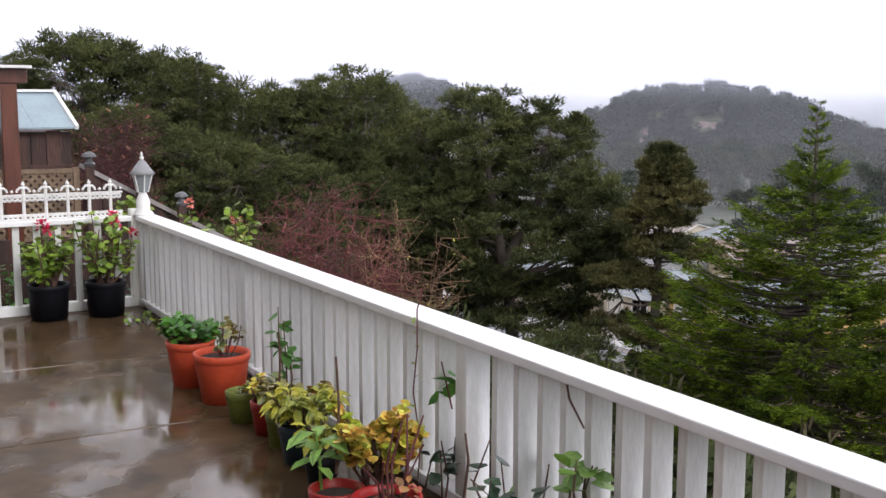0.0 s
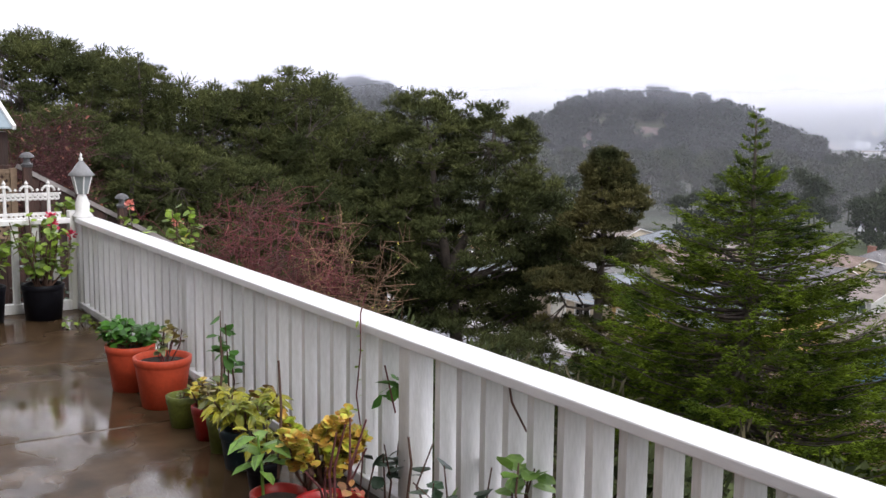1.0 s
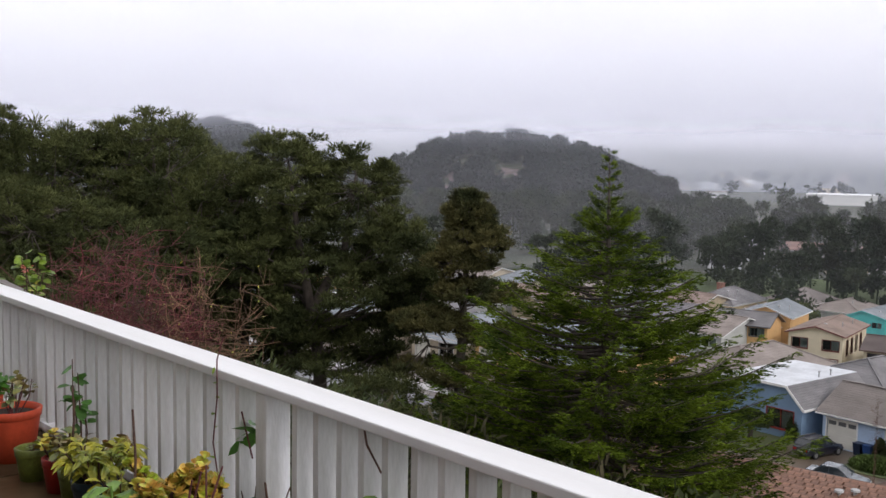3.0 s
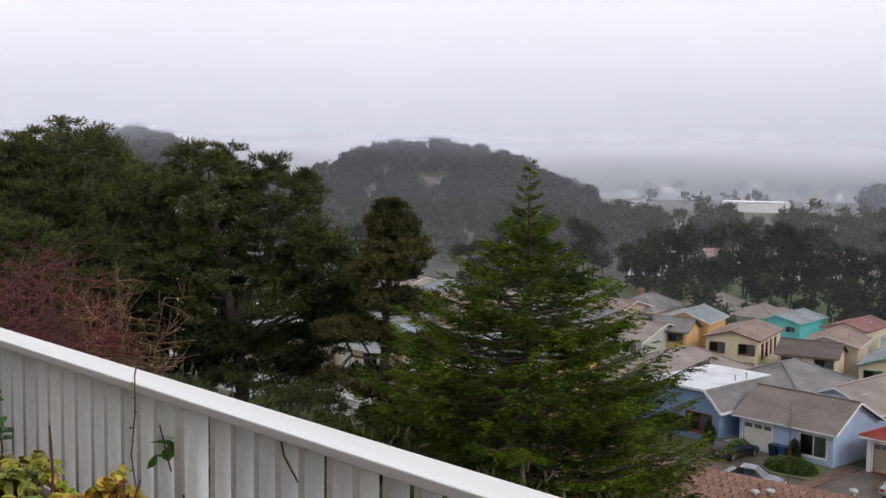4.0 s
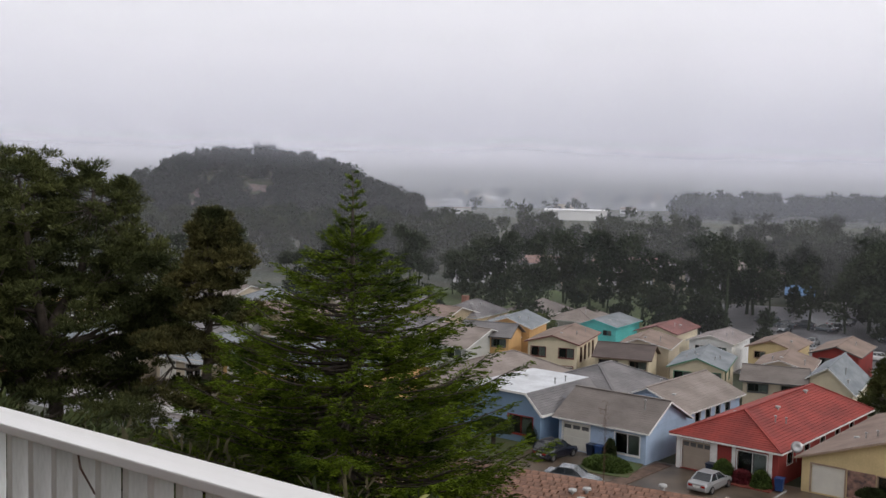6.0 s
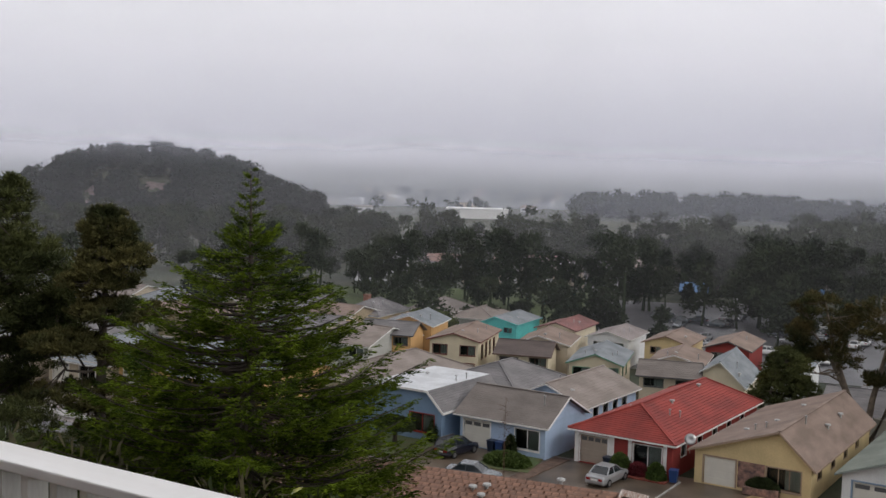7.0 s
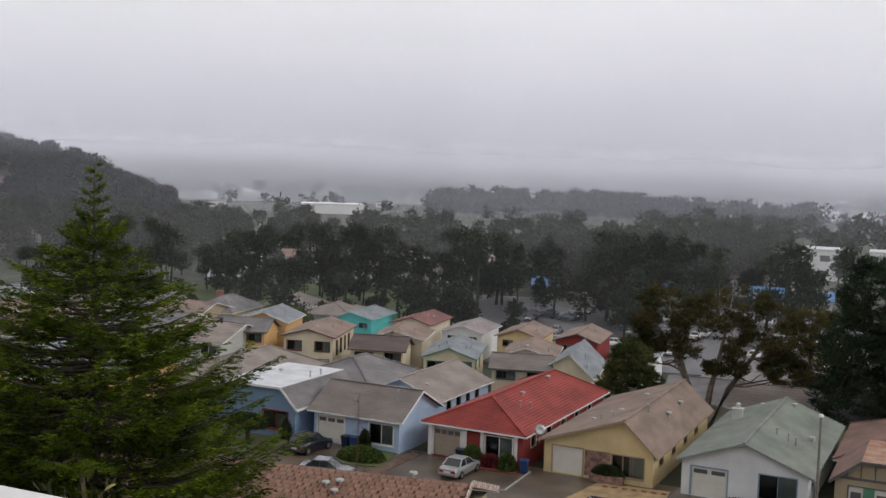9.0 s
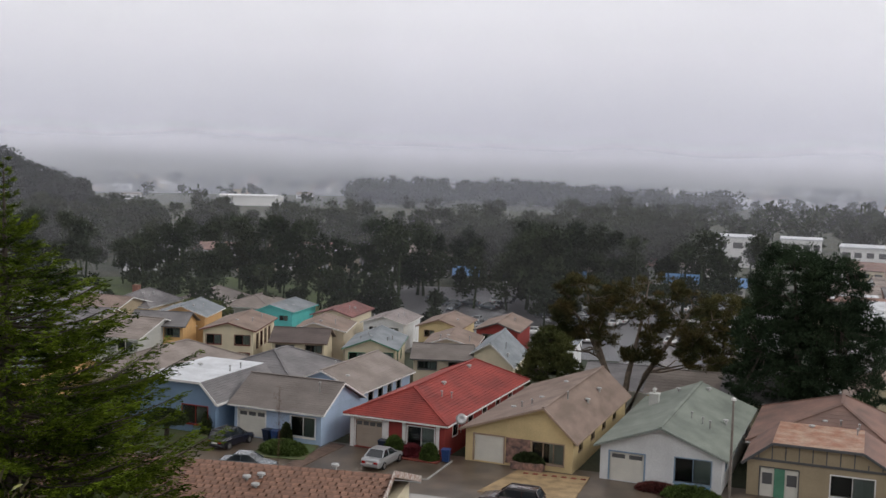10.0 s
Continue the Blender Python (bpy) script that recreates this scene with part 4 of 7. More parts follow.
def house(label, x0, x1, y0, depth, base, eave, ridge, wall, roof, style, openings=(), trim=None, rz=0.0, apex=0.5, vents=(), course=0, over=0.45, ridge_y=0.5, garage_mat=None, side_windows=0, eave_r=None, at=None, fascia=None, group="houses in the valley"):
    """A house with its front-left corner at (x0, y0), or at[:2] and turned by at[2]: eave and ridge are heights above its base."""
    trim = trim or TRIM_WHITE
    w, d = (x1 - x0) * 0.975, depth
    m = pose(*plot((x0 + x1) / 2, y0), base, 0, 0, rz + 0.3) @ pose(-w / 2, 0, 0)
    if at:
        w = x1 - x0
        m = pose(at[0], at[1], base, 0, 0, at[2])
    h = thing("house", label, "house", m, group=group)
    holes = [o[1:5] for o in openings if o[0] in ("window", "garage", "door")]
    e, r = eave, ridge
    er = e if eave_r is None else eave_r
    lo = min(e, er)
    mb = MB()
    wall_grid(mb, w, lo, holes)
    mb.box(0, d - 0.2, -2.5, w, d, lo)
    mb.box(0, 0.2, -2.5, 0.2, d - 0.2, lo)
    mb.box(0, 0, -2.5, w, 0.2, 0)
    ax = w * apex
    if style == "gable_y":
        for yy in (0.0, d - 0.2):
            mb.prism([(0, lo), (w, lo), (w, er), (ax, r - 0.06), (0, e)][(0 if er > lo else 0):], yy, yy + 0.2)
        if e > lo:
            mb.box(0, 0.2, lo, 0.2, d - 0.2, e)
    elif style == "gable_x":
        ry = d * ridge_y
        mb.add([(0, 0, lo), (0, d, lo), (0, ry, r - 0.06), (0.2, 0, lo), (0.2, d, lo), (0.2, ry, r - 0.06)], [(0, 2, 1), (3, 4, 5), (0, 3, 5, 2), (1, 2, 5, 4)])
        mb.add([(w - 0.2, 0, lo), (w - 0.2, d, lo), (w - 0.2, ry, r - 0.06), (w, 0, lo), (w, d, lo), (w, ry, r - 0.06)], [(0, 2, 1), (3, 4, 5), (0, 3, 5, 2), (1, 2, 5, 4)])
    part("wall", mb, wall, h)
    # right side wall with small windows through it
    side = MB()
    sw = [(1.6 + k * (d - 3.0) / max(1, side_windows), lo * 0.48, 1.6 + k * (d - 3.0) / max(1, side_windows) + 1.1, lo * 0.84) for k in range(side_windows)]
    wall_grid(side, d - 0.4, lo, sw)
    side_ob = part("side_wall", side.box(0, 0, -2.5, d - 0.4, 0.2, 0), wall, h)
    side_ob.matrix_basis = pose(w, 0.2, 0, 0, 0, 90)
    for o in sw:
        mb = MB()
        frame_rect(mb, *o, -0.03, 0.15, 0.07)
        fr = part("side_window", MB().box(o[0], 0.11, o[1], o[2], 0.12, o[3]), GLASS, side_ob)
        part("frame", mb, trim, fr)
    # Dark-coloured block behind the panes, in place of shaded rooms.
    part("inside", MB().box(0.25, 0.9, -0.1, w - 0.25, d - 0.25, lo - 0.05), DARK_INSIDE, h)
    # roof
    rb, extra = MB(), [MB(), MB(), MB()]
    lip = 0.04 if roof is R_RED else 0.012
    n = course or 9
    ov = over
    if style == "gable_y":
        sl, sr = (r - e) / ax, (r - er) / (w - ax)
        L0, L1 = (-ov, -ov, e - ov * sl), (-ov, d + ov, e - ov * sl)
        T0, T1 = (ax, -ov, r), (ax, d + ov, r)
        Q0, Q1 = (w + ov, -ov, er - ov * sr), (w + ov, d + ov, er - ov * sr)
        rb.courses(L1, L0, T0, T1, n, lip)
        extra[0].courses(Q0, Q1, T1, T0, n, lip)
        extra = extra[:1]
    elif style == "gable_x":
        ry = d * ridge_y
        s0, s1 = (r - e) / ry, (r - e) / (d - ry)
        rb.courses((-ov, -ov, e - ov * s0), (w + ov, -ov, e - ov * s0), (w + ov, ry, r), (-ov, ry, r), n, lip)
        extra[0].courses((w + ov, d + ov, e - ov * s1), (-ov, d + ov, e - ov * s1), (-ov, ry, r), (w + ov, ry, r), n, lip)
        extra = extra[:1]
    elif style == "hip":
        y1, y2 = d * ridge_y, d * (1 - ridge_y * 0.7)
        sl = (r - e) / ax
        z = e - ov * sl
        A, B, C, D = (-ov, -ov, z), (w + ov, -ov, z), (w + ov, d + ov, z), (-ov, d + ov, z)
        P, Q = (ax, y1, r), (ax, y2, r)
        rb.courses(A, B, P, P, n, lip)
        extra[0].courses(B, C, Q, P, n, lip)
        extra[1].courses(C, D, Q, Q, n, lip)
        extra[2].courses(D, A, P, Q, n, lip)
    roof_ob = part("roof", rb, roof, h)
    for q in extra:
        part("roof_slope", q, roof, h)
    # fascia and ridge
    fb = MB()
    if style == "gable_y":
        for p, q in ((L0, T0), (T0, Q0), (L0, L1), (Q0, Q1)):
            fb.beam(Vector(p) - Vector((0, 0.03, 0.09)), Vector(q) - Vector((0, 0.03, 0.09)), 0.05, 0.13)
        rb2 = MB().beam(Vector(T0) + Vector((0, 0, 0.03)), Vector(T1) + Vector((0, 0, 0.03)), 0.28, 0.06)
    elif style == "gable_x":
        fb.beam((-ov, -ov - 0.03, e - ov * s0 - 0.09), (w + ov, -ov - 0.03, e - ov * s0 - 0.09), 0.05, 0.13)
        fb.beam((w + ov + 0.03, -ov, e - ov * s0 - 0.09), (w + ov + 0.03, ry, r - 0.09), 0.05, 0.13)
        fb.beam((w + ov + 0.03, d + ov, e - ov * s1 - 0.09), (w + ov + 0.03, ry, r - 0.09), 0.05, 0.13)
        rb2 = MB().beam((-ov, ry, r + 0.03), (w + ov, ry, r + 0.03), 0.28, 0.06)
    else:
        fb.beam((-ov, -ov - 0.03, z - 0.1), (w + ov, -ov - 0.03, z - 0.1), 0.05, 0.13)
        fb.beam((w + ov + 0.03, -ov, z - 0.1), (w + ov + 0.03, d + ov, z - 0.1), 0.05, 0.13)
        rb2 = MB()
        for p, q in ((P, Q), (A, P), (B, P), (C, Q), (D, Q)):
            rb2.beam(Vector(p) + Vector((0, 0, 0.05)), Vector(q) + Vector((0, 0, 0.05)), 0.26, 0.1)
    part("fascia", fb, fascia or trim, h)
    part("ridge_cap", rb2, roof, roof_ob)
    for o in openings:
        if o[0] == "window":
            add_window(h, *o[1:5], trim, lights=o[5] if len(o) > 5 else 2)
        elif o[0] == "garage":
            add_garage(h, *o[1:5], garage_mat or GARAGE, trim, lights=o[5] if len(o) > 5 else 4)
        elif o[0] == "door":
            dr = part("door", MB().box(o[1], 0.08, o[2], o[3], 0.13, o[4]), o[5] if len(o) > 5 else W_RED, h)
            mb = MB()
            frame_rect(mb, *o[1:5], -0.03, 0.15, 0.08)
            part("frame", mb, trim, dr)
        elif o[0] == "panel":
            part("facing", MB().box(o[1], -0.06, o[2], o[3], -0.004, o[4]), o[5], h)
    add_vents(roof_ob, vents, roof_ob)
    return h


# first row, fronts on the street
B = -22.0
house("light blue house, white garage door, grey-brown side-gabled roof", 0, 8.45, 0, 7.2, B, 3.1, 4.95, W_LBLUE, R_BROWN, "gable_x",
      [("garage", 0.40, 0.1, 3.05, 2.4, 3), ("window", 5.55, 0.7, 7.85, 2.35)], at=(-46.75, 79.25, -1.7), ridge_y=0.47, course=16, vents=[(7.2, 2.0, 4.5, "pipe")])
house("pale blue rear wing with a tan gabled roof", 0, 7.7, 0, 11.5, B, 2.75, 4.35, W_LBLUE, R_TAN, "gable_y", at=(-47.2, 89.6, -2), apex=0.5, side_windows=4, course=12, vents=[(5.6, 1.6, 3.5, "cap"), (3.0, 4.0, 3.9, "pipe")])
house("barn red house with a red tiled hip roof", 0, 8.6, 0, 20.6, B, 3.1, 4.95, W_RED, R_RED, "hip",
      [("garage", 0.55, 0.15, 3.0, 2.45, 4), ("window", 5.3, 0.75, 7.7, 2.4), ("panel", 3.15, 0.0, 3.6, 2.7, TRIM_WHITE), ("panel", 0.05, 0.0, 0.4, 2.7, TRIM_WHITE), ("panel", 4.85, 0.0, 5.15, 2.7, TRIM_WHITE), ("panel", 7.85, 0.0, 8.15, 2.7, TRIM_WHITE)],
      at=(-36.27, 80.38, -2.2), ridge_y=0.165, course=17, garage_mat=GARAGE_TAN, side_windows=5,
      vents=[(5.4, 7.5, 4.55, "cap"), (6.9, 5.6, 3.8, "pipe"), (6.4, 4.6, 4.05, "pipe"), (3.0, 4.6, 4.2, "cap"), (4.9, 15.0, 4.75, "cap")])
house("pale yellow house with a stone panel and tan gabled roof", 0, 8.95, 0, 19.0, B, 2.88, 5.16, W_YELLOW, R_PINK, "gable_y",
      [("garage", 0.75, 0.15, 3.25, 2.3, 0), ("panel", 3.45, 0.3, 5.5, 2.35, STONE), ("window", 5.65, 0.65, 8.2, 2.25, 3)], at=(-26.03, 80.6, -1.7), apex=0.735, eave_r=3.0, course=17, side_windows=4, trim=tint("brown_fascia", (0.34, 0.25, 0.19)),
      vents=[(3.6, 3.4, 4.05, "pipe"), (4.4, 3.6, 4.3, "pipe"), (4.4, 6.5, 4.3, "cap"), (7.9, 8.5, 4.1, "cap"), (2.6, 4.4, 3.7, "cap"), (7.0, 5.2, 4.9, "pipe"), (4.6, 13.5, 4.4, "cap"), (7.8, 13.0, 4.2, "cap")])
house("white stucco house with a grey-green gabled roof", 0, 9.2, 0, 18.6, B, 2.95, 4.7, W_WHITE, R_GREEN, "gable_y",
      [("garage", 0.75, 0.1, 3.4, 2.3, 2), ("window", 5.75, 0.65, 8.4, 2.45), ("panel", 5.75, 0.28, 8.4, 0.5, tint("blue_panel", (0.12, 0.30, 0.52)))], at=(-14.9, 80.25, -2.2), fascia=tint("grey_green_fascia", (0.22, 0.245, 0.23)), apex=0.5, course=17, side_windows=5, trim=tint("blue_grey_trim", (0.24, 0.33, 0.44)),
      vents=[(1.5, 13.0, 3.8, "chimney"), (3.0, 16.5, 4.2, "cap"), (5.9, 6.0, 4.2, "pipe"), (6.8, 5.8, 3.9, "pipe"), (7.4, 5.6, 3.7, "pipe"), (5.6, 17.0, 4.4, "cap"), (8.2, 9.0, 3.5, "cap")])
house("grey-roofed house with a low hip roof", 0, 10.0, 0, 11.0, B, 2.5, 4.35, W_DBLUE, R_GREY, "hip", at=(-57.6, 91.6, -2), ridge_y=0.45, course=12)
house("tan hip-roofed house among the rooftops", 0, 9.4, 0, 14.0, B, 2.5, 4.35, W_BEIGE, R_TAN, "hip", [("garage", 1, 0.1, 3.5, 2.3)], at=(-68.6, 87.0, -2), ridge_y=0.36, course=12, vents=[(6.0, 3.0, 3.6, "pipe")])


def mansard_house(label, x0, x1, y0, d, base, e, top, inset_l, inset_r, wall, roof, top_mat, fascia, openings, y_in=0.0, rz=-2):
    """A house whose steep roof sides end in a flat top."""
    w = x1 - x0
    m = pose(x0, y0, base, 0, 0, rz)
    h = thing("house", label, "house", m, group="houses in the valley")
    mb = MB()
    wall_grid(mb, w, e, [o[1:5] for o in openings])
    mb.box(0, d - 0.2, -2, w, d, e).box(0, 0.2, -2, 0.2, d - 0.2, e).box(w - 0.2, 0.2, -2, w, d - 0.2, e).box(0, 0, -2, w, 0.2, 0)
    mb.prism([(0, e), (w, e), (w - inset_r, top), (inset_l, top)], y_in, y_in + 0.2)
    mb.prism([(0, e), (w, e), (w - inset_r, top), (inset_l, top)], d - 0.2, d)
    part("wall", mb, wall, h)
    part("inside", MB().box(0.25, 0.9, -0.1, w - 0.25, d - 0.25, e - 0.05), DARK_INSIDE, h)
    rb = MB()
    ov = 0.4
    kl, kr = (top - e) / inset_l, (top - e) / inset_r
    rb.courses((-ov, d + ov, e - ov * kl), (-ov, -ov, e - ov * kl), (inset_l, -ov, top), (inset_l, d + ov, top), 10)
    ro = part("roof", rb, roof, h)
    part("roof_slope", MB().courses((w + ov, -ov, e - ov * kr), (w + ov, d + ov, e - ov * kr), (w - inset_r, d + ov, top), (w - inset_r, -ov, top), 10), roof, h)
    part("flat_roof", MB().box(inset_l - 0.02, -ov, top - 0.12, w - inset_r + 0.02, d + ov, top + 0.03), top_mat, h)
    fb = MB()
    fb.beam((inset_l, -ov - 0.03, top - 0.07), (w - inset_r, -ov - 0.03, top - 0.07), 0.05, 0.2)
    fb.beam((w + ov, -ov - 0.03, e - ov * kr - 0.07), (w - inset_r, -ov - 0.03, top - 0.07), 0.05, 0.2)
    fb.beam((-ov, -ov - 0.03, e - ov * kl - 0.07), (inset_l, -ov - 0.03, top - 0.07), 0.05, 0.2)
    fb.beam((w + ov + 0.03, -ov, e - ov * kr - 0.07), (w + ov + 0.03, d + ov, e - ov * kr - 0.07), 0.05, 0.2)
    part("fascia", fb, fascia, h)
    for o in openings:
        if o[0] == "window":
            add_window(h, *o[1:5], TRIM_WHITE if len(o) < 6 else o[5])
        else:
            dr = part("door", MB().box(o[1], 0.08, o[2], o[3], 0.13, o[4]), o[5], h)
            mb = MB()
            frame_rect(mb, *o[1:5], -0.03, 0.15, 0.08)
            part("frame", mb, FRAME_DARK, dr)
    add_vents(ro, [(w - inset_r - 0.5, 5.0, top, "pipe"), (w - inset_r - 0.4, 6.6, top, "pipe"), (w * 0.4, 6, top, "cap")], ro)
    return h


mansard_house("slate blue house with a pale flat-topped roof", -57.6, -48.0, 78.5, 9.6, B, 3.3, 4.65, 1.9, 1.35, W_DBLUE, R_GREY, FLAT_ROOF, TRIM_WHITE,
              [("window", 6.2, 0.9, 8.8, 2.45, W_RED)])
bg = mansard_house("beige half-timbered house with a weathered brown roof", -4.0, 6.4, 81.1, 6.6, B, 2.85, 4.24, 1.75, 2.4, W_BEIGE, R_RUST,
                   mat("peeling_brown_roofing", (0.34, 0.24, 0.18), 0.5, 0.5, 0.9, 5, 0.3, alt=(0.30, 0.13, 0.08)), FRAME_DARK,
                   [("door", 0.95, 0.0, 3.65, 2.25, GARAGE), ("window", 5.9, 0.75, 8.85, 2.25)], rz=-1.7)
for k in range(10):
    part("timber_strip", MB().box(0.75 + k * 0.95, -0.05, 2.94, 0.83 + k * 0.95, -0.004, 4.1 if 0 < k < 8 else 3.3), FRAME_DARK, bg)
part("timber_band", MB().box(0.0, -0.07, 2.76, 10.4, -0.004, 2.93), FRAME_DARK, bg)
part("shutter", MB().box(1.95, -0.05, 0.1, 2.7, 0.075, 2.25), W_GREEN, bg)
for a in (1.1, 2.85):
    part("door_pane", MB().box(a, 0.055, 1.0, a + 0.7, 0.078, 1.85), FRAME_DARK, bg)

house("brown hip-roofed rear part of a beige house", 0, 11.0, 0, 13.0, B, 2.7, 5.1, W_BEIGE, R_RUST, "hip", at=(-4.2, 87.9, -1.7), ridge_y=0.40, apex=0.6, course=12, vents=[(5.4, 3.0, 3.9, "cap"), (6.6, 2.6, 3.8, "pipe")])
house("tan house with a rusty brown roof", 0, 9.3, 0, 14.0, B, 2.6, 5.0, W_TAN, R_RUST, "gable_y", [("garage", 0.8, 0.1, 3.3, 2.2), ("window", 5.4, 0.6, 7.8, 2.0)], at=(8.2, 82.5, -1.7), course=12)
house("brick chimneyed cream cottage behind trees", -6.5, 1.5, 104.0, 10.0, -23.4, 3.2, 5.2, W_CREAM, R_GREY, "gable_x", rz=-3)
house("pale house with a grey roof behind the wide tree", -22.0, -14.0, 132.0, 10.0, -27.2, 4.0, 5.8, W_WHITE, R_GREY, "gable_y", [("window", 1, 2.2, 2.6, 3.2), ("window", 5, 2.2, 6.6, 3.2)], rz=-2)
house("tan house behind the wide tree", -11.5, -3.5, 126.0, 10.0, -27.0, 4.0, 5.8, W_TAN, R_TAN, "gable_y", [("window", 1, 2.2, 2.6, 3.2), ("window", 5, 2.2, 6.6, 3.2)], rz=-2)
house("cream house past the dark cypress", 6.0, 14.0, 122.0, 10.0, -27.0, 4.2, 6.0, W_CREAM, R_PINK, "gable_y", [("window", 1, 2.4, 2.6, 3.4), ("window", 5, 2.4, 6.6, 3.4)], rz=-2)
house("white house by the valley's edge", 3.0, 11.0, 146.0, 10.0, -28.0, 4.2, 6.0, W_WHITE, R_GREY, "gable_y", [("window", 1, 2.4, 2.6, 3.4), ("window", 5, 2.4, 6.6, 3.4)], rz=-2)

# second row, two storeys, turned a little towards the hill
B2 = -26.9
R2 = 16.0
house("peach two-storey house with a dark shingled front roof", 0, 7.5, 0, 6.0, B2, 5.75, 7.1, W_PEACH, R_GREY, "gable_x",
      [("window", 0.9, 4.15, 2.9, 5.15, 3), ("window", 5.0, 4.15, 7.0, 5.15, 3), ("garage", 0.8, 0.1, 3.4, 2.2)], at=(-89.57, 122.56, R2), trim=FRAME_DARK, course=8)
house("peach rear block with a grey gabled roof", 0, 7.4, 0, 9.0, B2, 6.2, 7.5, W_PEACH, R_SLATE, "gable_y", at=(-90.4, 129.4, R2), apex=0.55, course=8, vents=[(3.2, 1.4, 7.1, "cap"), (5.2, 1.8, 7.2, "cap"), (6.2, 3.4, 6.8, "pipe")])
house("cream two-storey house with a pinkish tan roof", 0, 6.95, 0, 12.4, B2, 5.6, 6.55, W_CREAM, R_PINK, "gable_y",
      [("window", 0.45, 3.5, 2.5, 4.75, 2), ("window", 4.4, 3.5, 6.5, 4.75, 2), ("garage", 0.7, 0.1, 3.1, 2.3), ("garage", 3.9, 0.1, 6.4, 2.3)], at=(-79.09, 124.56, R2), side_windows=4, course=10, trim=tint("dark_red_fascia", (0.17, 0.055, 0.05)), vents=[(3.9, 3.0, 6.3, "cap"), (5.6, 5.0, 6.0, "pipe"), (5.9, 9.0, 5.95, "pipe")])
# The left opening is filled with the same unlit-room colour.
house("cream house with a dark brown shingled front roof", 0, 7.15, 0, 6.0, B2, 4.55, 5.9, W_CREAM, shingle("dark_brown_shingles", (0.115, 0.09, 0.085)), "gable_x",
      [("window", 4.6, 3.0, 6.8, 3.95, 3), ("door", 0.5, 2.2, 3.0, 3.9, DARK_INSIDE)], at=(-69.28, 126.06, R2), course=8, trim=tint("brown_trim", (0.14, 0.09, 0.07)))
house("tan rear block with a pinkish roof", 0, 7.0, 0, 9.0, B2, 5.1, 6.2, W_TAN, R_PINK, "gable_y", at=(-69.6, 133.0, R2), apex=0.4, course=8, vents=[(3.5, 1.5, 6.0, "cap"), (5.4, 2.6, 5.7, "pipe")])
house("cream house with green trim and grey-green roof", 0, 6.65, 0, 11.5, B2, 4.55, 5.75, W_CREAM, R_SLATE, "gable_y",
      [("window", 0.5, 2.7, 2.6, 3.8), ("window", 4.2, 2.5, 6.3, 3.9)], at=(-58.36, 126.06, R2), trim=W_GREEN, apex=0.5, side_windows=2, course=9, vents=[(1.6, 3.0, 5.0, "pipe"), (2.4, 4.5, 5.3, "pipe"), (3.0, 3.0, 5.5, "cap"), (5.6, 5.0, 4.9, "pipe"), (5.2, 3.0, 5.0, "pipe")])
house("pale tan house with a brown front roof", 0, 7.1, 0, 6.0, B2, 4.4, 5.7, W_TAN, R_BROWN, "gable_x",
      [("window", 0.6, 2.9, 2.9, 3.8, 3), ("window", 4.5, 2.9, 6.9, 3.8, 3)], at=(-48.09, 124.56, R2), course=8, trim=FRAME_DARK)
house("pinkish tan rear block behind a front roof", 0, 6.6, 0, 9.0, B2, 5.0, 6.0, W_TAN, R_PINK, "gable_y", at=(-49.2, 131.2, 12), apex=0.45, course=8, vents=[(2, 1.0, 5.6, "pipe"), (3.0, 1.4, 5.9, "cap"), (5.8, 2, 5.4, "pipe")])
house("cream house with a blue-grey gabled roof", 0, 4.9, 0, 12.0, B2, 5.3, 6.5, W_CREAM, R_SLATE, "gable_y", at=(-41.0, 127.5, 8), apex=0.42, eave_r=3.9, course=8, vents=[(3.6, 3.0, 5.6, "pipe"), (4.2, 1.0, 4.9, "cap")])

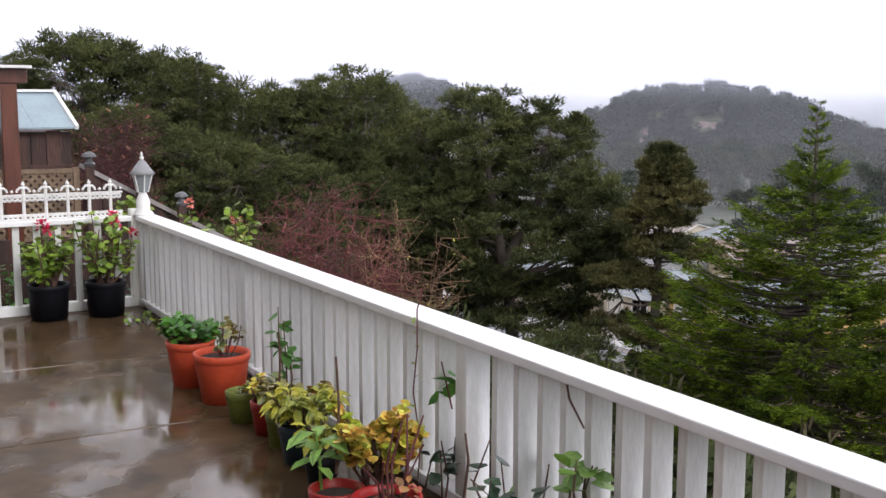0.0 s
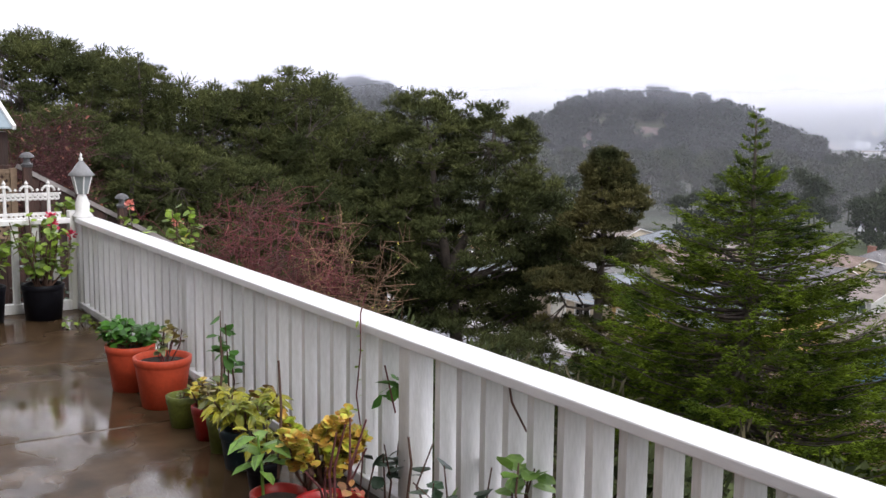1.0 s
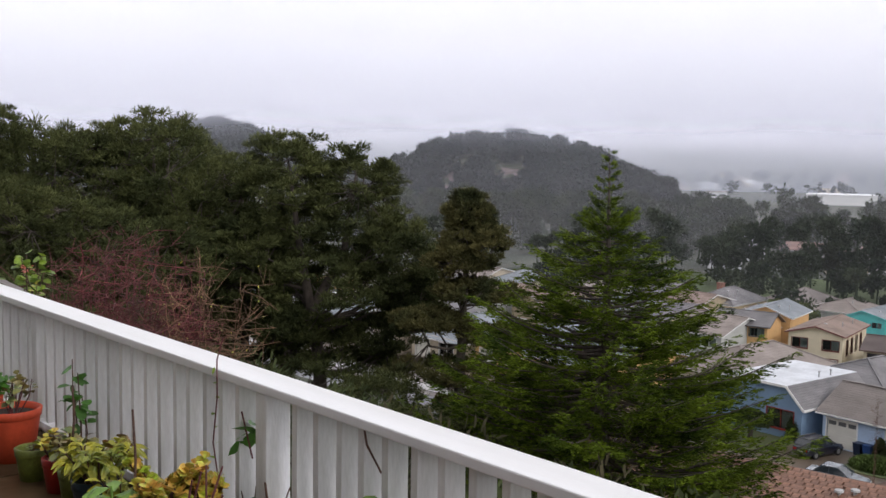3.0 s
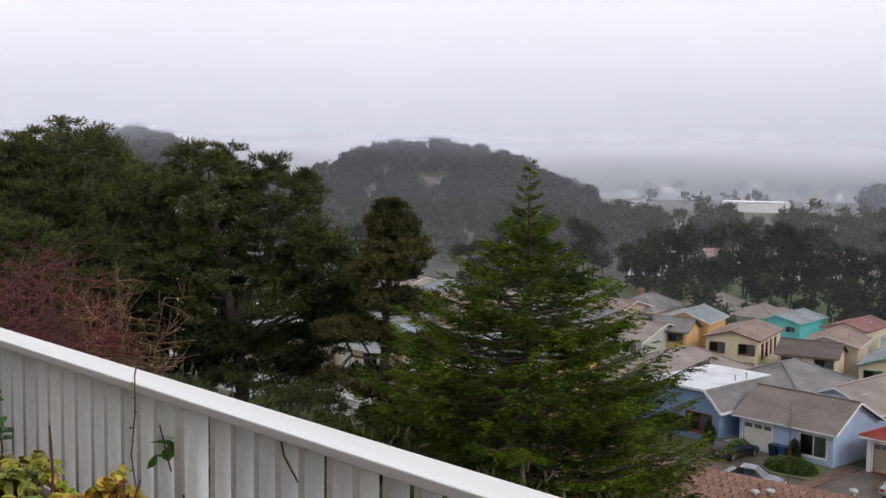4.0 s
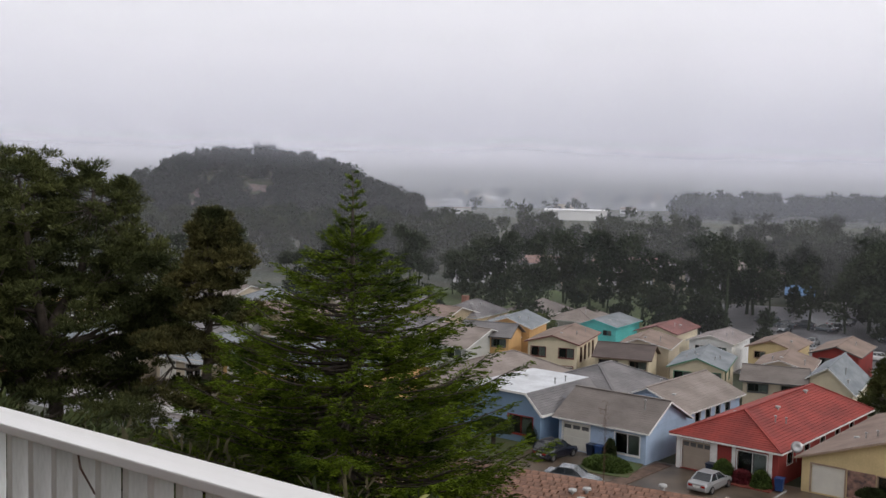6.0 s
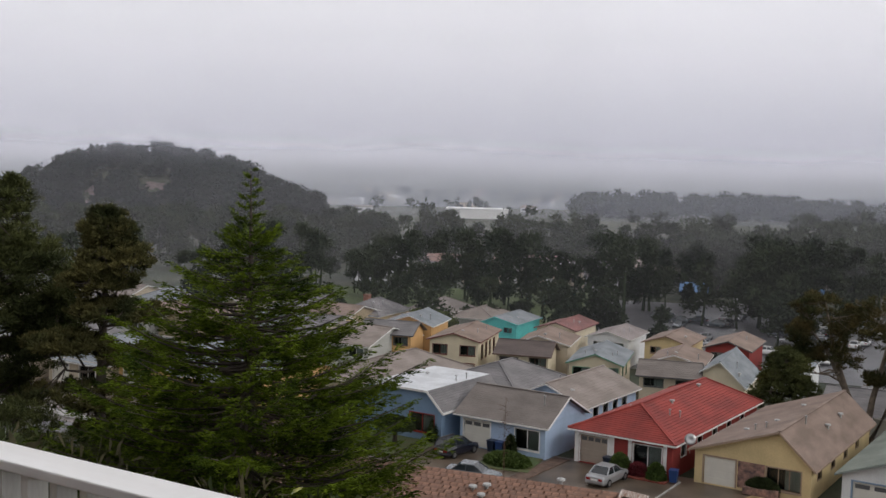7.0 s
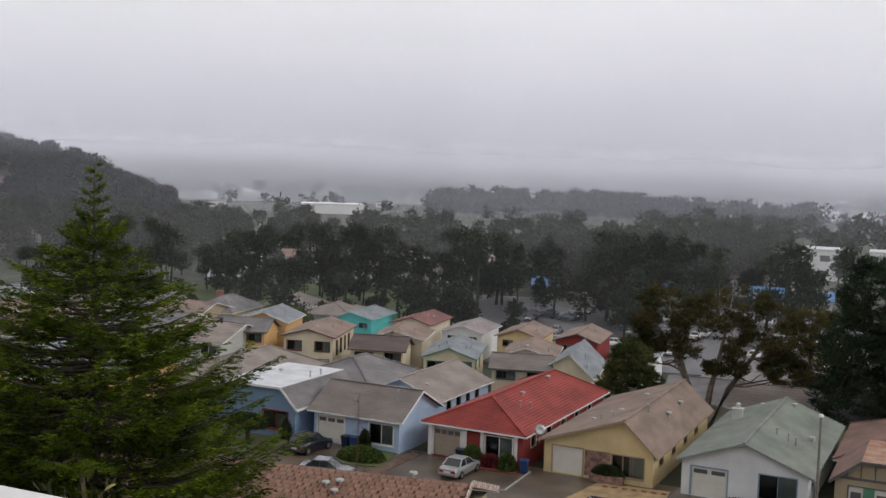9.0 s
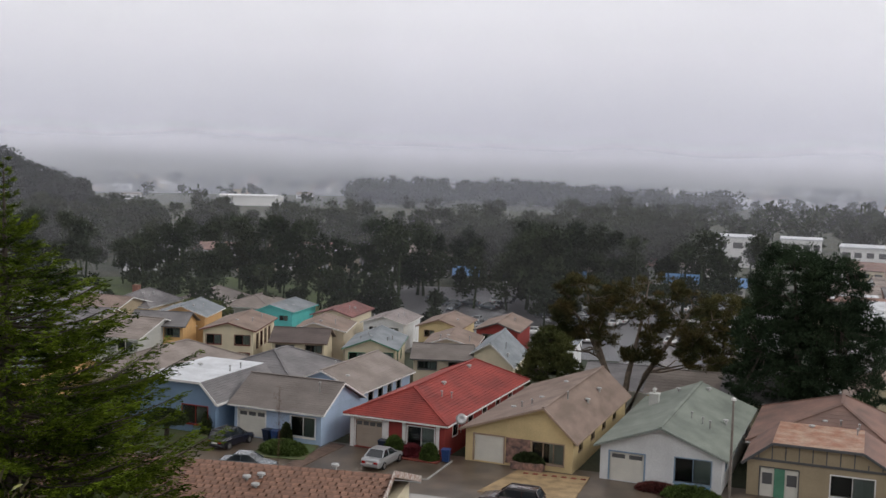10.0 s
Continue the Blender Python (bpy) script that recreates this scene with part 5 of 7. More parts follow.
# third row and rooftops beyond
B3 = -28.4
R3 = 6.0
YELLOW_TRIM = tint("brown_eaves", (0.3, 0.2, 0.15))
for lab, ax_, ay_, turn, ww, dd, ee, rr, wm, rm, st, tr, ap, vv in (
    ("cream house with a grey roof and brick chimney", -115.4, 150.5, 8, 8.2, 12.0, 4.9, 6.9, W_YELLOW, R_GREY, "hip", None, 0.5, [(6.5, 3.5, 5.8, "pipe"), (5.2, 4.0, 6.4, "cap"), (6.0, 6.0, 6.4, "cap")]),
    ("cream house with a dark front roof beside a taller one", -113.5, 138.5, 14, 6.6, 7.0, 4.2, 5.6, W_YELLOW, R_GREY, "gable_x", None, 0.5, ()),
    ("tan house with a low shingled roof", -104.6, 146.0, 10, 7.0, 13.0, 4.3, 5.5, W_TAN, R_TAN, "gable_y", None, 0.5, [(3.0, 6.0, 5.3, "cap")]),
    ("tan hip-roofed house behind a round hedge", -112.0, 168.0, 6, 9.0, 10.0, 4.2, 6.0, W_TAN, R_BROWN, "hip", None, 0.5, ()),
    ("grey hip-roofed house near the trees", -103.0, 168.0, 6, 9.4, 10.0, 3.6, 5.2, W_GREY, R_TAN, "hip", None, 0.5, [(6.5, 3, 4.6, "pipe")]),
    ("turquoise house with a grey-green roof", -91.6, 161.0, R3, 6.4, 11.0, 4.4, 5.4, W_TEAL, R_SLATE, "gable_y", W_TEAL, 0.38, [(4.0, 3, 4.9, "cap"), (4.6, 5, 4.7, "cap")]),
    ("white house with a faded red roof", -79.64, 158.49, R3, 6.6, 11.0, 4.9, 5.9, W_CREAM, shingle("faded_red_shingles", (0.21, 0.085, 0.075), (0.15, 0.065, 0.06)), "gable_y", tint("maroon_eaves", (0.16, 0.06, 0.06)), 0.52, [(5.0, 4, 5.4, "pipe"), (5.3, 6, 5.3, "cap")]),
    ("white house with a pale pinkish roof", -69.09, 155.49, R3, 6.7, 10.0, 4.85, 5.85, W_WHITE, shingle("pale_lilac_shingles", (0.255, 0.22, 0.215), (0.20, 0.17, 0.165)), "gable_y", None, 0.49, [(5.0, 3.0, 5.4, "pipe"), (5.2, 5.5, 5.3, "pipe")]),
    ("pale yellow house with a tan roof", -57.97, 151.49, R3, 6.5, 10.0, 5.65, 6.7, W_YELLOW, R_PINK, "gable_y", YELLOW_TRIM, 0.49, [(5.2, 4, 6.1, "cap")]),
    ("dark red house with a grey roof", -47.49, 147.99, R3, 6.1, 11.0, 6.4, 7.45, W_RED, R_PINK, "gable_y", FRAME_DARK, 0.52, [(4.6, 6, 6.9, "pipe")]),
    ("white house with a blue-grey roof", -39.0, 148.0, R3, 6.0, 10.0, 5.0, 6.2, W_WHITE, R_SLATE, "gable_y", None, 0.5, ()),
):
    ops = [("window", 0.9, ee - 1.7, 2.4, ee - 0.8), ("window", ww - 2.4, ee - 1.7, ww - 0.8, ee - 0.8)]
    house(lab, 0, ww, 0, dd, B3, ee, rr, wm, rm, st, ops, trim=tr, at=(ax_, ay_, turn), apex=ap, vents=vv, ridge_y=0.4, course=8)
chim = tagged(part("chimney_stack", MB().box(-0.55, -0.45, -1.6, 0.55, 0.45, 0.75).box(-0.62, -0.52, 0.75, 0.62, 0.52, 0.9), BRICK), "square brick chimney on a grey roof", "chimney")
chim.location = (-113.0, 156.2, -21.6)
sky_light = part("skylight", MB().box(0, 0, 0, 1.1, 2.4, 0.12), FLAT_ROOF)
sky_light.matrix_basis = pose(-43.3, 150.6, -21.75, 0, 17, R3)
tagged(sky_light, "pale flat skylight on a grey roof", "skylight")
house("grey house half hidden by a wide tree", 0, 8.0, 0, 11.0, -27.0, 3.6, 5.4, W_GREY, R_GREY, "gable_x", at=(-25.5, 122.0, 4))
house("yellow house half hidden behind trees", 0, 8.5, 0, 10.0, -24.5, 3.2, 4.8, W_YELLOW, R_TAN, "gable_x", [("window", 1.0, 1.2, 2.6, 2.3), ("window", 5.4, 1.2, 7.2, 2.3)], at=(-16.5, 112.0, 2))

# further along the street, seen between the pines
rh = random.Random(11)
walls = [W_CREAM, W_TAN, W_WHITE, W_PEACH, W_GREY, W_BEIGE]
roofs = [R_GREY, R_TAN, R_PINK, R_BROWN, R_SLATE]
words = {W_CREAM: "cream", W_TAN: "tan", W_WHITE: "white", W_PEACH: "peach", W_GREY: "grey", W_BEIGE: "beige", W_TEAL: "turquoise"}
for row, (yy, bb) in enumerate(((79.5, -22.0), (121.0, -26.9), (148.0, -28.4))):
    for k in range(10):
        x0 = (-78.0, -94.0, -118.0)[row] - k * 10.2
        wm, rm = rh.choice(walls), rh.choice(roofs)
        if row == 2 and k > 6:
            continue
        ee = 2.8 if row == 0 else 4.6
        house(words[wm] + " house seen between the pines", x0, x0 + 8.8, yy + rh.uniform(-0.5, 0.5), 13, bb, ee, ee + 2.0, wm, rm, rh.choice(["gable_y", "gable_x", "hip"]),
              [("garage", 0.8, 0.1, 3.4, 2.3), ("window", 5.2, ee - 1.9, 7.8, ee - 0.6)], rz=-2, ridge_y=0.4)


# ---- trees ----
def leaf_quads(rng, centers, dirs, length, width, flat=0.0):
    """Narrow four-cornered blades at centers along dirs. flat: how far they lie level, from 0 to 1."""
    n = len(centers)
    d = dirs / (np.linalg.norm(dirs, axis=1, keepdims=True) + 1e-9)
    r = rng.normal(size=(n, 3))
    r[:, 2] *= 1 - flat
    s = np.cross(d, np.cross(d, r))
    s /= np.linalg.norm(s, axis=1, keepdims=True) + 1e-9
    L = (length * rng.uniform(0.7, 1.3, n))[:, None] if np.isscalar(length) else length[:, None]
    W = (width * rng.uniform(0.7, 1.3, n))[:, None]
    a = centers - s * W * 0.35
    b = centers + s * W * 0.35
    c = centers + d * L * 0.6 + s * W
    e = centers + d * L - s * W * 0.3
    v = np.stack([a, b, c, e], 1).reshape(-1, 3)
    return v, np.arange(4 * n).reshape(-1, 4)


def cypress(label, m, height, profile, seed, material, tiers=52, twigs=10.0, blades=34, blade=0.16, visible=15.5):
    """A conical evergreen of level, layered sprays. profile: radius by depth below the tip, as (depth, radius) pairs."""
    rng = np.random.default_rng(seed)
    t = thing("cypress_tree", label, "tree", m)
    wood = MB()
    wood.tube([(0, 0, -1.5), (0.1, 0, height * 0.3), (0.0, 0.1, height * 0.6), (0.05, 0, height * 0.85), (0, 0, height)], [0.36, 0.28, 0.17, 0.07, 0.012], 8)
    ds, rs_ = zip(*profile)
    C, D = [], []
    span = min(visible, height - 0.8)
    up = np.array([0, 0, 1.0])
    for k in range(tiers):
        level = 0.10 + span * ((k + 0.3) / tiers) ** 1.05
        count = 2 if level < 1.4 else 4 if level < 2.6 else 8 if level < 6 else 10
        a0 = k * 1.1
        for j in range(count):
            dep = level + rng.uniform(-0.6, 0.6) * span / tiers
            R = max(0.14, np.interp(dep, ds, rs_) * rng.choice([0.5, 0.75, 0.92, 1.06, 1.22], p=[0.14, 0.24, 0.34, 0.2, 0.08]))
            az = a0 + (j + rng.uniform(-0.35, 0.35)) * 2 * math.pi / count
            out = np.array([math.cos(az), math.sin(az), 0.0])
            side = np.array([-out[1], out[0], 0.0])
            rise = rng.uniform(0.35, 0.65) if dep < 3 else rng.uniform(0.0, 0.30)
            z0 = height - dep - (0.30 * R if dep < 3 else 0.10 * R)
            bend = rng.normal() * 0.12
            sag = rng.uniform(0.15, 0.34)
            line = lambda q: out * R * q + side * R * bend * q * q + up * (z0 + R * (rise * q - sag * q * (1 - q) + 0.07 * q ** 3))
            if R > 0.8:
                wood.tube([line(q) for q in np.linspace(0, 0.95, 5)], [0.045 * min(1.5, R / 3) * (1 - 0.85 * q) + 0.005 for q in np.linspace(0, 1, 5)], 4, close=False)
            nt = max(6, int(twigs * R * 0.75 + 5))
            for i2 in range(nt):
                q = (0.30 if R > 2 else 0.06) + (0.70 if R > 2 else 0.94) * ((i2 + rng.uniform()) / nt) ** 0.75
                p = line(q)
                L = (0.30 * R * (1.02 - q) + min(0.34, 0.06 + 0.16 * R)) * rng.uniform(0.55, 1.25)
                sg = 1 if i2 % 2 else -1
                tw = out * rng.uniform(0.55, 1.0) + side * sg * rng.uniform(0.2, 0.85) + up * (rng.uniform(-0.16, 0.22) + 0.22 * q * rise + (0.35 if dep < 3 else 0.0))
                tw /= np.linalg.norm(tw)
                nb = max(5, int(blades * (0.18 + L) * 0.62))
                u = rng.uniform(0.0, 1, nb)[:, None] ** 0.8
                c = p + tw * L * u + rng.normal(size=(nb, 3)) * np.array([0.05, 0.05, 0.02]) - up * 0.10 * L * u * u
                fan = np.cross(tw, up) * rng.choice([-1.0, 1.0], nb)[:, None] * rng.uniform(0.1, 0.8, nb)[:, None]
                C.append(c), D.append(tw + fan + rng.normal(size=(nb, 3)) * np.array([0.15, 0.15, 0.14]) + up * 0.12)
    C, D = np.concatenate(C), np.concatenate(D)
    v, q = leaf_quads(rng, C, D, blade, 0.030, 0.55)
    part("trunk", wood, BARK, t)
    part("crown", quads_mesh("crown", v, q), material, t)
    return t


def pine(label, m, height, crown, seed, material, clumps=330, blades=105, trunks=((0, 0),), limbs=11, blade=0.34, puff=0.85, bare=0.25, name="pine_tree", bark=None, width=0.05, solid_above=99.0):
    """A broad pine. crown: ellipsoids (x, y, z, rx, ry, rz) that its needle clumps fill near their skins, with gaps below solid_above."""
    rng = np.random.default_rng(seed)
    t = thing(name, label, "tree", m)
    wood = MB()
    nodes = []
    for k, (tx, ty) in enumerate(trunks):
        lean = rng.uniform(-1, 1, 2) * 0.7
        e = crown[k % len(crown)]
        top = np.array([e[0], e[1], e[2] + e[5] * 0.55])
        pts = [np.array([tx, ty, -1.5]), np.array([tx, ty, 0.1]), np.array([tx * 0.6 + lean[0] * 0.5 + e[0] * 0.3, ty * 0.6 + lean[1] * 0.5 + e[1] * 0.3, height * 0.33]), np.array([e[0] * 0.7 + lean[0] * 0.4, e[1] * 0.7 + lean[1] * 0.4, height * 0.6]), top]
        r0 = 0.025 * height
        wood.tube(pts, [r0 * 1.25, r0, r0 * 0.75, r0 * 0.5, r0 * 0.12], 9)
        for s in np.linspace(0.35, 1, 12):
            i = min(3, int(s * 4))
            nodes.append((pts[i] + (pts[i + 1] - pts[i]) * (s * 4 - i), r0 * (1 - 0.8 * s)))
    trunk_nodes = list(nodes)
    for k in range(limbs):
        e = crown[k % len(crown)]
        a = rng.uniform(0, 2 * math.pi)
        u = rng.uniform(-0.6, 0.8)
        end = np.array([e[0] + e[3] * 0.78 * math.cos(a) * math.sqrt(1 - u * u), e[1] + e[4] * 0.78 * math.sin(a) * math.sqrt(1 - u * u), e[2] + e[5] * 0.8 * u])
        st = min(trunk_nodes, key=lambda nd: np.linalg.norm(nd[0] - end) + 2.2 * max(0, nd[0][2] - end[2] + 0.25 * np.linalg.norm((end - nd[0])[:2])))
        mid = (st[0] + end) / 2 + np.array([0, 0, rng.uniform(-0.7, 0.2)]) + rng.normal(size=3) * 0.25
        pts = [st[0], st[0] * 0.55 + mid * 0.45 + rng.normal(size=3) * 0.12, mid, mid * 0.5 + end * 0.5 + np.array([0, 0, 0.25]), end]
        rr = max(0.06, st[1] * 0.55)
        wood.tube(pts, [rr, rr * 0.8, rr * 0.6, rr * 0.4, 0.02], 6, close=False)
        for s in np.linspace(0.3, 1, 7):
            i = min(3, int(s * 4))
            nodes.append((pts[i] + (pts[i + 1] - pts[i]) * (s * 4 - i), 0.04))
    pos = np.array([nd[0] for nd in nodes])
    C, D = [], []
    made = 0
    while made < clumps:
        e = crown[rng.integers(len(crown))]
        w = rng.normal(size=3)
        w /= np.linalg.norm(w)
        if w[2] < -0.45 and rng.uniform() < 0.75:
            continue
        rad = rng.uniform(0.45, 1.0) ** 0.5
        c = np.array(e[:3]) + w * np.array(e[3:]) * rad
        if noise.noise(Vector(c * 0.42) + Vector((seed * 7.1, 0, 0))) < (-bare + 0.08 if c[2] < solid_above else -0.55):
            continue
        made += 1
        if made % 2 == 0:
            nd = pos[np.argmin(((pos - c) ** 2).sum(1))]
            mid = (nd + c) / 2 + np.array([0, 0, -0.15])
            wood.tube([nd, mid, c], [0.035, 0.025, 0.01], 4, close=False)
        r = puff * rng.uniform(0.6, 1.25)
        nb = int(blades * rng.uniform(0.7, 1.3))
        o = rng.normal(size=(nb, 3))
        o /= np.linalg.norm(o, axis=1, keepdims=True)
        o[:, 2] = o[:, 2] * 0.6 + 0.18
        cc = c + o * r * rng.uniform(0.15, 0.85, nb)[:, None] * np.array([1, 1, 0.75])
        C.append(cc), D.append(o + np.array([0, 0, 0.35]) + rng.normal(size=(nb, 3)) * 0.3)
    C, D = np.concatenate(C), np.concatenate(D)
    v, q = leaf_quads(rng, C, D, blade, width)
    part("trunk", wood, bark or BARK, t, smooth=True)
    part("crown", quads_mesh("crown", v, q), material, t)
    return t


RUSTY = mat("rust_tipped_foliage", (0.086, 0.068, 0.029), 0.9, 0.4, 0.5, 3, 0.0, alt=(0.042, 0.050, 0.022), island=0.35, translucent=0.15, spec=0.05)
PALE_BARK = mat("pale_weathered_bark", (0.17, 0.135, 0.105), 0.9, 0.35, 2, 14, 0.5)


def place(az, dist):
    a = radians(az)
    x, y = dist * math.sin(a), dist * math.cos(a)
    return x, y, ground_z(x, y)


# big cypress below the terrace
fx, fy, fz = place(-41.75, 42)
cypress("tall bright green cypress with drooping feathery sprays", pose(fx, fy, fz), 1.75 - fz, [(0, 0.05), (0.7, 0.28), (1.5, 0.42), (2.2, 0.6), (2.8, 1.2), (3.6, 2.1), (4.6, 2.8), (5.6, 3.5), (6.6, 4.3), (8.2, 5.4), (10.0, 6.3), (12, 6.9), (14, 7.2)], 3, FIR)

# pair of broad pines and the lighter one beside them
px, py, pz = place(-57.0, 64)
H = 2.9 - pz


def across(s, dpt, z, rx, rz):
    """An ellipsoid s metres to the right and dpt metres deeper, as seen from the terrace."""
    return (0.545 * s - 0.839 * dpt, 0.839 * s + 0.545 * dpt, z, rx, rx, rz)


pine("pair of broad dark green pines with joined rounded crowns", pose(px, py, pz), H, [across(-2.0, 0, H - 4.2, 3.3, 4.2), across(2.0, 0.5, H - 5.0, 3.1, 4.2), across(4.4, 0, H - 8.2, 2.9, 3.0), across(-4.2, 0, H - 7.8, 2.6, 3.4), across(0, 0, H - 9.4, 4.6, 2.4), across(5.6, 0, H - 10.4, 2.2, 1.6), across(3.6, 1.0, H - 12.6, 3.4, 1.2), across(-1.8, 0, H - 12.0, 2.2, 1.2), across(1.0, -1.0, H - 14.6, 4.8, 1.2)], 21, PINE, clumps=1750, blades=92, trunks=((0.1, 0.2), (-1.9, -2.8)), limbs=34, puff=0.60, bare=0.20, blade=0.27, width=0.046, solid_above=H - 8.6)
px, py, pz = place(-49.4, 58)
H = -0.4 - pz
pine("slender rusty green pine with open lower limbs", pose(px, py, pz), H, [(0.2, 0.2, H - 1.5, 1.3, 1.3, 1.5), (0.5, 0.4, H - 2.9, 2.0, 2.0, 1.2), (-0.2, -0.2, H - 4.0, 1.9, 1.9, 0.8), (0.5, 0.6, H - 5.6, 2.5, 2.4, 0.7), (-1.2, -1.4, H - 7.2, 2.2, 2.2, 0.6), (1.2, 1.6, H - 8.0, 2.4, 2.4, 0.6), (-0.8, -0.8, H - 10.0, 3.2, 3.0, 0.6), (0.8, 1.0, H - 12.0, 3.4, 3.2, 0.7), (-1.2, -1.2, H - 14.2, 3.6, 3.4, 0.8)], 22, PINE_WARM, clumps=950, blades=80, limbs=34, puff=0.46, bare=0.34, blade=0.25, width=0.045, solid_above=H - 4.6)
px, py, pz = place(-65.7, 66)
H_A = 3.9 - pz
kind_a = pine("tall dark pine in the wood", pose(px, py, pz), H_A, [(0, 0, H_A - 4.0, 4.2, 4.2, 4.0), (-1.2, 2.0, H_A - 8.0, 4.6, 4.2, 3.4), (2.0, -1.0, H_A - 9.0, 4.4, 4.2, 3.2), (0, 0, H_A - 12.5, 4.4, 4.4, 2.6)], 23, PINE, clumps=1000, blades=88, limbs=18, puff=0.66, bare=0.36, blade=0.28, width=0.040)
px, py, pz = place(-79.2, 72)
H_B = 6.3 - pz
kind_b = pine("dark pine with a dense round crown", pose(px, py, pz), H_B, [(0, 0, H_B - 4.4, 5.0, 5.0, 4.4), (0.5, 1.0, H_B - 8.6, 5.2, 4.8, 3.6), (0, 0, H_B - 11.5, 4.4, 4.4, 2.8)], 24, PINE, clumps=1000, blades=88, limbs=16, puff=0.68, bare=0.36, blade=0.28, width=0.040)
forest = [  # azimuth, distance, height of the top, which, turn
    (-82.3, 70, 4.5, 0, 40), (-76.6, 72, 5.6, 1, 80), (-73.9, 68, 4.4, 0, 150), (-71.4, 70, 3.2, 1, 210), (-68.6, 66, 3.0, 0, 300), (-85.2, 64, 4.2, 1, 10), (-88.5, 66, 5.0, 0, 77),
    (-64.4, 78, 2.6, 1, 130), (-77.2, 56, 1.6, 0, 190), (-80.6, 54, 1.4, 1, 310), (-74.0, 54, 0.6, 1, 60), (-70.6, 54, -0.6, 0, 100), (-83.6, 50, 1.0, 0, 15), (-69.4, 56, -1.0, 1, 222), (-61.2, 74, 1.2, 0, 33),
    (-92.5, 60, 5.0, 1, 45), (-97.0, 64, 6.0, 0, 95), (-72.6, 46, -3.4, 1, 140), (-78.6, 44, -2.4, 0, 260), (-67.6, 47, -5.0, 0, 20), (-59.5, 48, -9.5, 0, 70), (-54.0, 50, -8.8, 1, 240), (-51.0, 46, -9.5, 0, 200),
    (-48.4, 54, -11.0, 0, 75), (-45.6, 60, -11.0, 1, 330),
]
for az, dist, top, which, turn in forest:
    src = (kind_a, kind_b)[which]
    x, y, z = place(az, dist)
    k = (top - z) / (H_A, H_B)[which]
    s = max(0.55, min(1.1, k))
    copy_thing(src, pose(x, y, z, 0, 0, turn) @ Matrix.Diagonal((s, s, k, 1)))
x, y, z = place(-73.6, 66)
cypress("thin dark conifer rising above the pines", pose(x, y, z), 4.75 - z, [(0, 0.05), (1, 0.3), (3, 0.8), (8, 1.6), (14, 2.2)], 9, PINE, tiers=30, twigs=7.0, blades=26, blade=0.22)

# trees beside and behind the white house
x, y, z = place(-0.7, 108)
H_C = 1.9 - 0.060 * 108 - z
pine("huge dark dense cypress behind the white house", pose(x, y, z), H_C, [(-1.0, 0, H_C - 4.6, 3.8, 3.8, 4.6), (2.6, 0, H_C - 5.6, 3.4, 3.6, 4.6), (-3.0, 0, H_C - 9.0, 3.6, 3.6, 3.8), (4.4, 0, H_C - 10.0, 3.8, 3.8, 4.2), (0, 0, H_C - 11.5, 5.6, 4.8, 4.2), (3.5, 0, H_C - 14.5, 4.8, 4.4, 3.6), (-2.5, 0, H_C - 14.5, 4.6, 4.4, 3.6)], 31, mat("dark_cypress_leaves", (0.036, 0.055, 0.030), 0.9, 0.4, 0.3, 3, 0.0, alt=(0.018, 0.030, 0.018), island=0.35, translucent=0.1, spec=0.05), clumps=1250, blades=105, limbs=12, puff=0.9, bare=0.6, name="cypress_tree")
x, y = plot(-17.9, 111)
z = ground_z(x, y)
H_D = 1.9 - 0.096 * 114 - z
pine("wide spreading pine with pale bare limbs and rusty foliage", pose(x, y, z), H_D, [(-4.2, 0, H_D - 2.8, 3.6, 3.0, 2.4), (2.6, 0, H_D - 2.1, 4.6, 3.6, 2.1), (7.4, 0, H_D - 4.6, 3.8, 3.2, 2.8), (-5.8, 0, H_D - 4.8, 2.2, 2.2, 1.3), (5.2, 0, H_D - 6.6, 3.4, 2.8, 1.3), (0.5, 0, H_D - 4.4, 4.4, 3.6, 1.9), (-2.5, 0, H_D - 6.8, 3.0, 2.6, 1.4), (-6.4, 0, H_D - 7.4, 2.2, 2.0, 1.2), (8.0, 0, H_D - 8.4, 2.8, 2.4, 1.5), (2.4, 0.5, H_D - 8.8, 2.6, 2.2, 1.1)], 32, RUSTY, clumps=860, blades=72, trunks=((0, 0), (0.15, 0), (0.3, 0.1), (-0.1, 0.1)), limbs=34, puff=0.66, bare=0.12, bark=PALE_BARK)
x, y = plot(-7.5, 118)
pine("dark pine with a ragged crown", pose(x, y, -26.0), 14.6, [(0, 0, 11.4, 3.0, 3.0, 3.2), (0.6, 0, 8.0, 3.8, 3.4, 2.8), (0, 0, 5.4, 3.6, 3.4, 1.8)], 33, PINE_WARM, clumps=260, blades=85, limbs=10, puff=0.8, bare=0.4)
x, y = plot(-24.2, 104)
pine("dense dark rounded conifer among the roofs", pose(x, y, -23.0), 8.6, [(0, 0, 5.4, 2.3, 2.3, 3.1), (0, 0, 3.6, 3.3, 3.2, 2.4)], 34, PINE, clumps=260, blades=110, limbs=6, puff=0.65, bare=0.7, name="conifer_tree")
x, y = -97.0, 152.0
pine("clipped green leafy tree behind the peach house", pose(x, y, -28.3), 6.6, [(0, 0, 4.4, 5.2, 3.6, 2.3)], 35, mat("bright_leaves", (0.085, 0.105, 0.035), 0.9, 0.4, 0.5, 4, 0.0, island=0.3, spec=0.05), clumps=150, blades=100, limbs=6, puff=0.7, bare=0.8, name="leafy_tree")


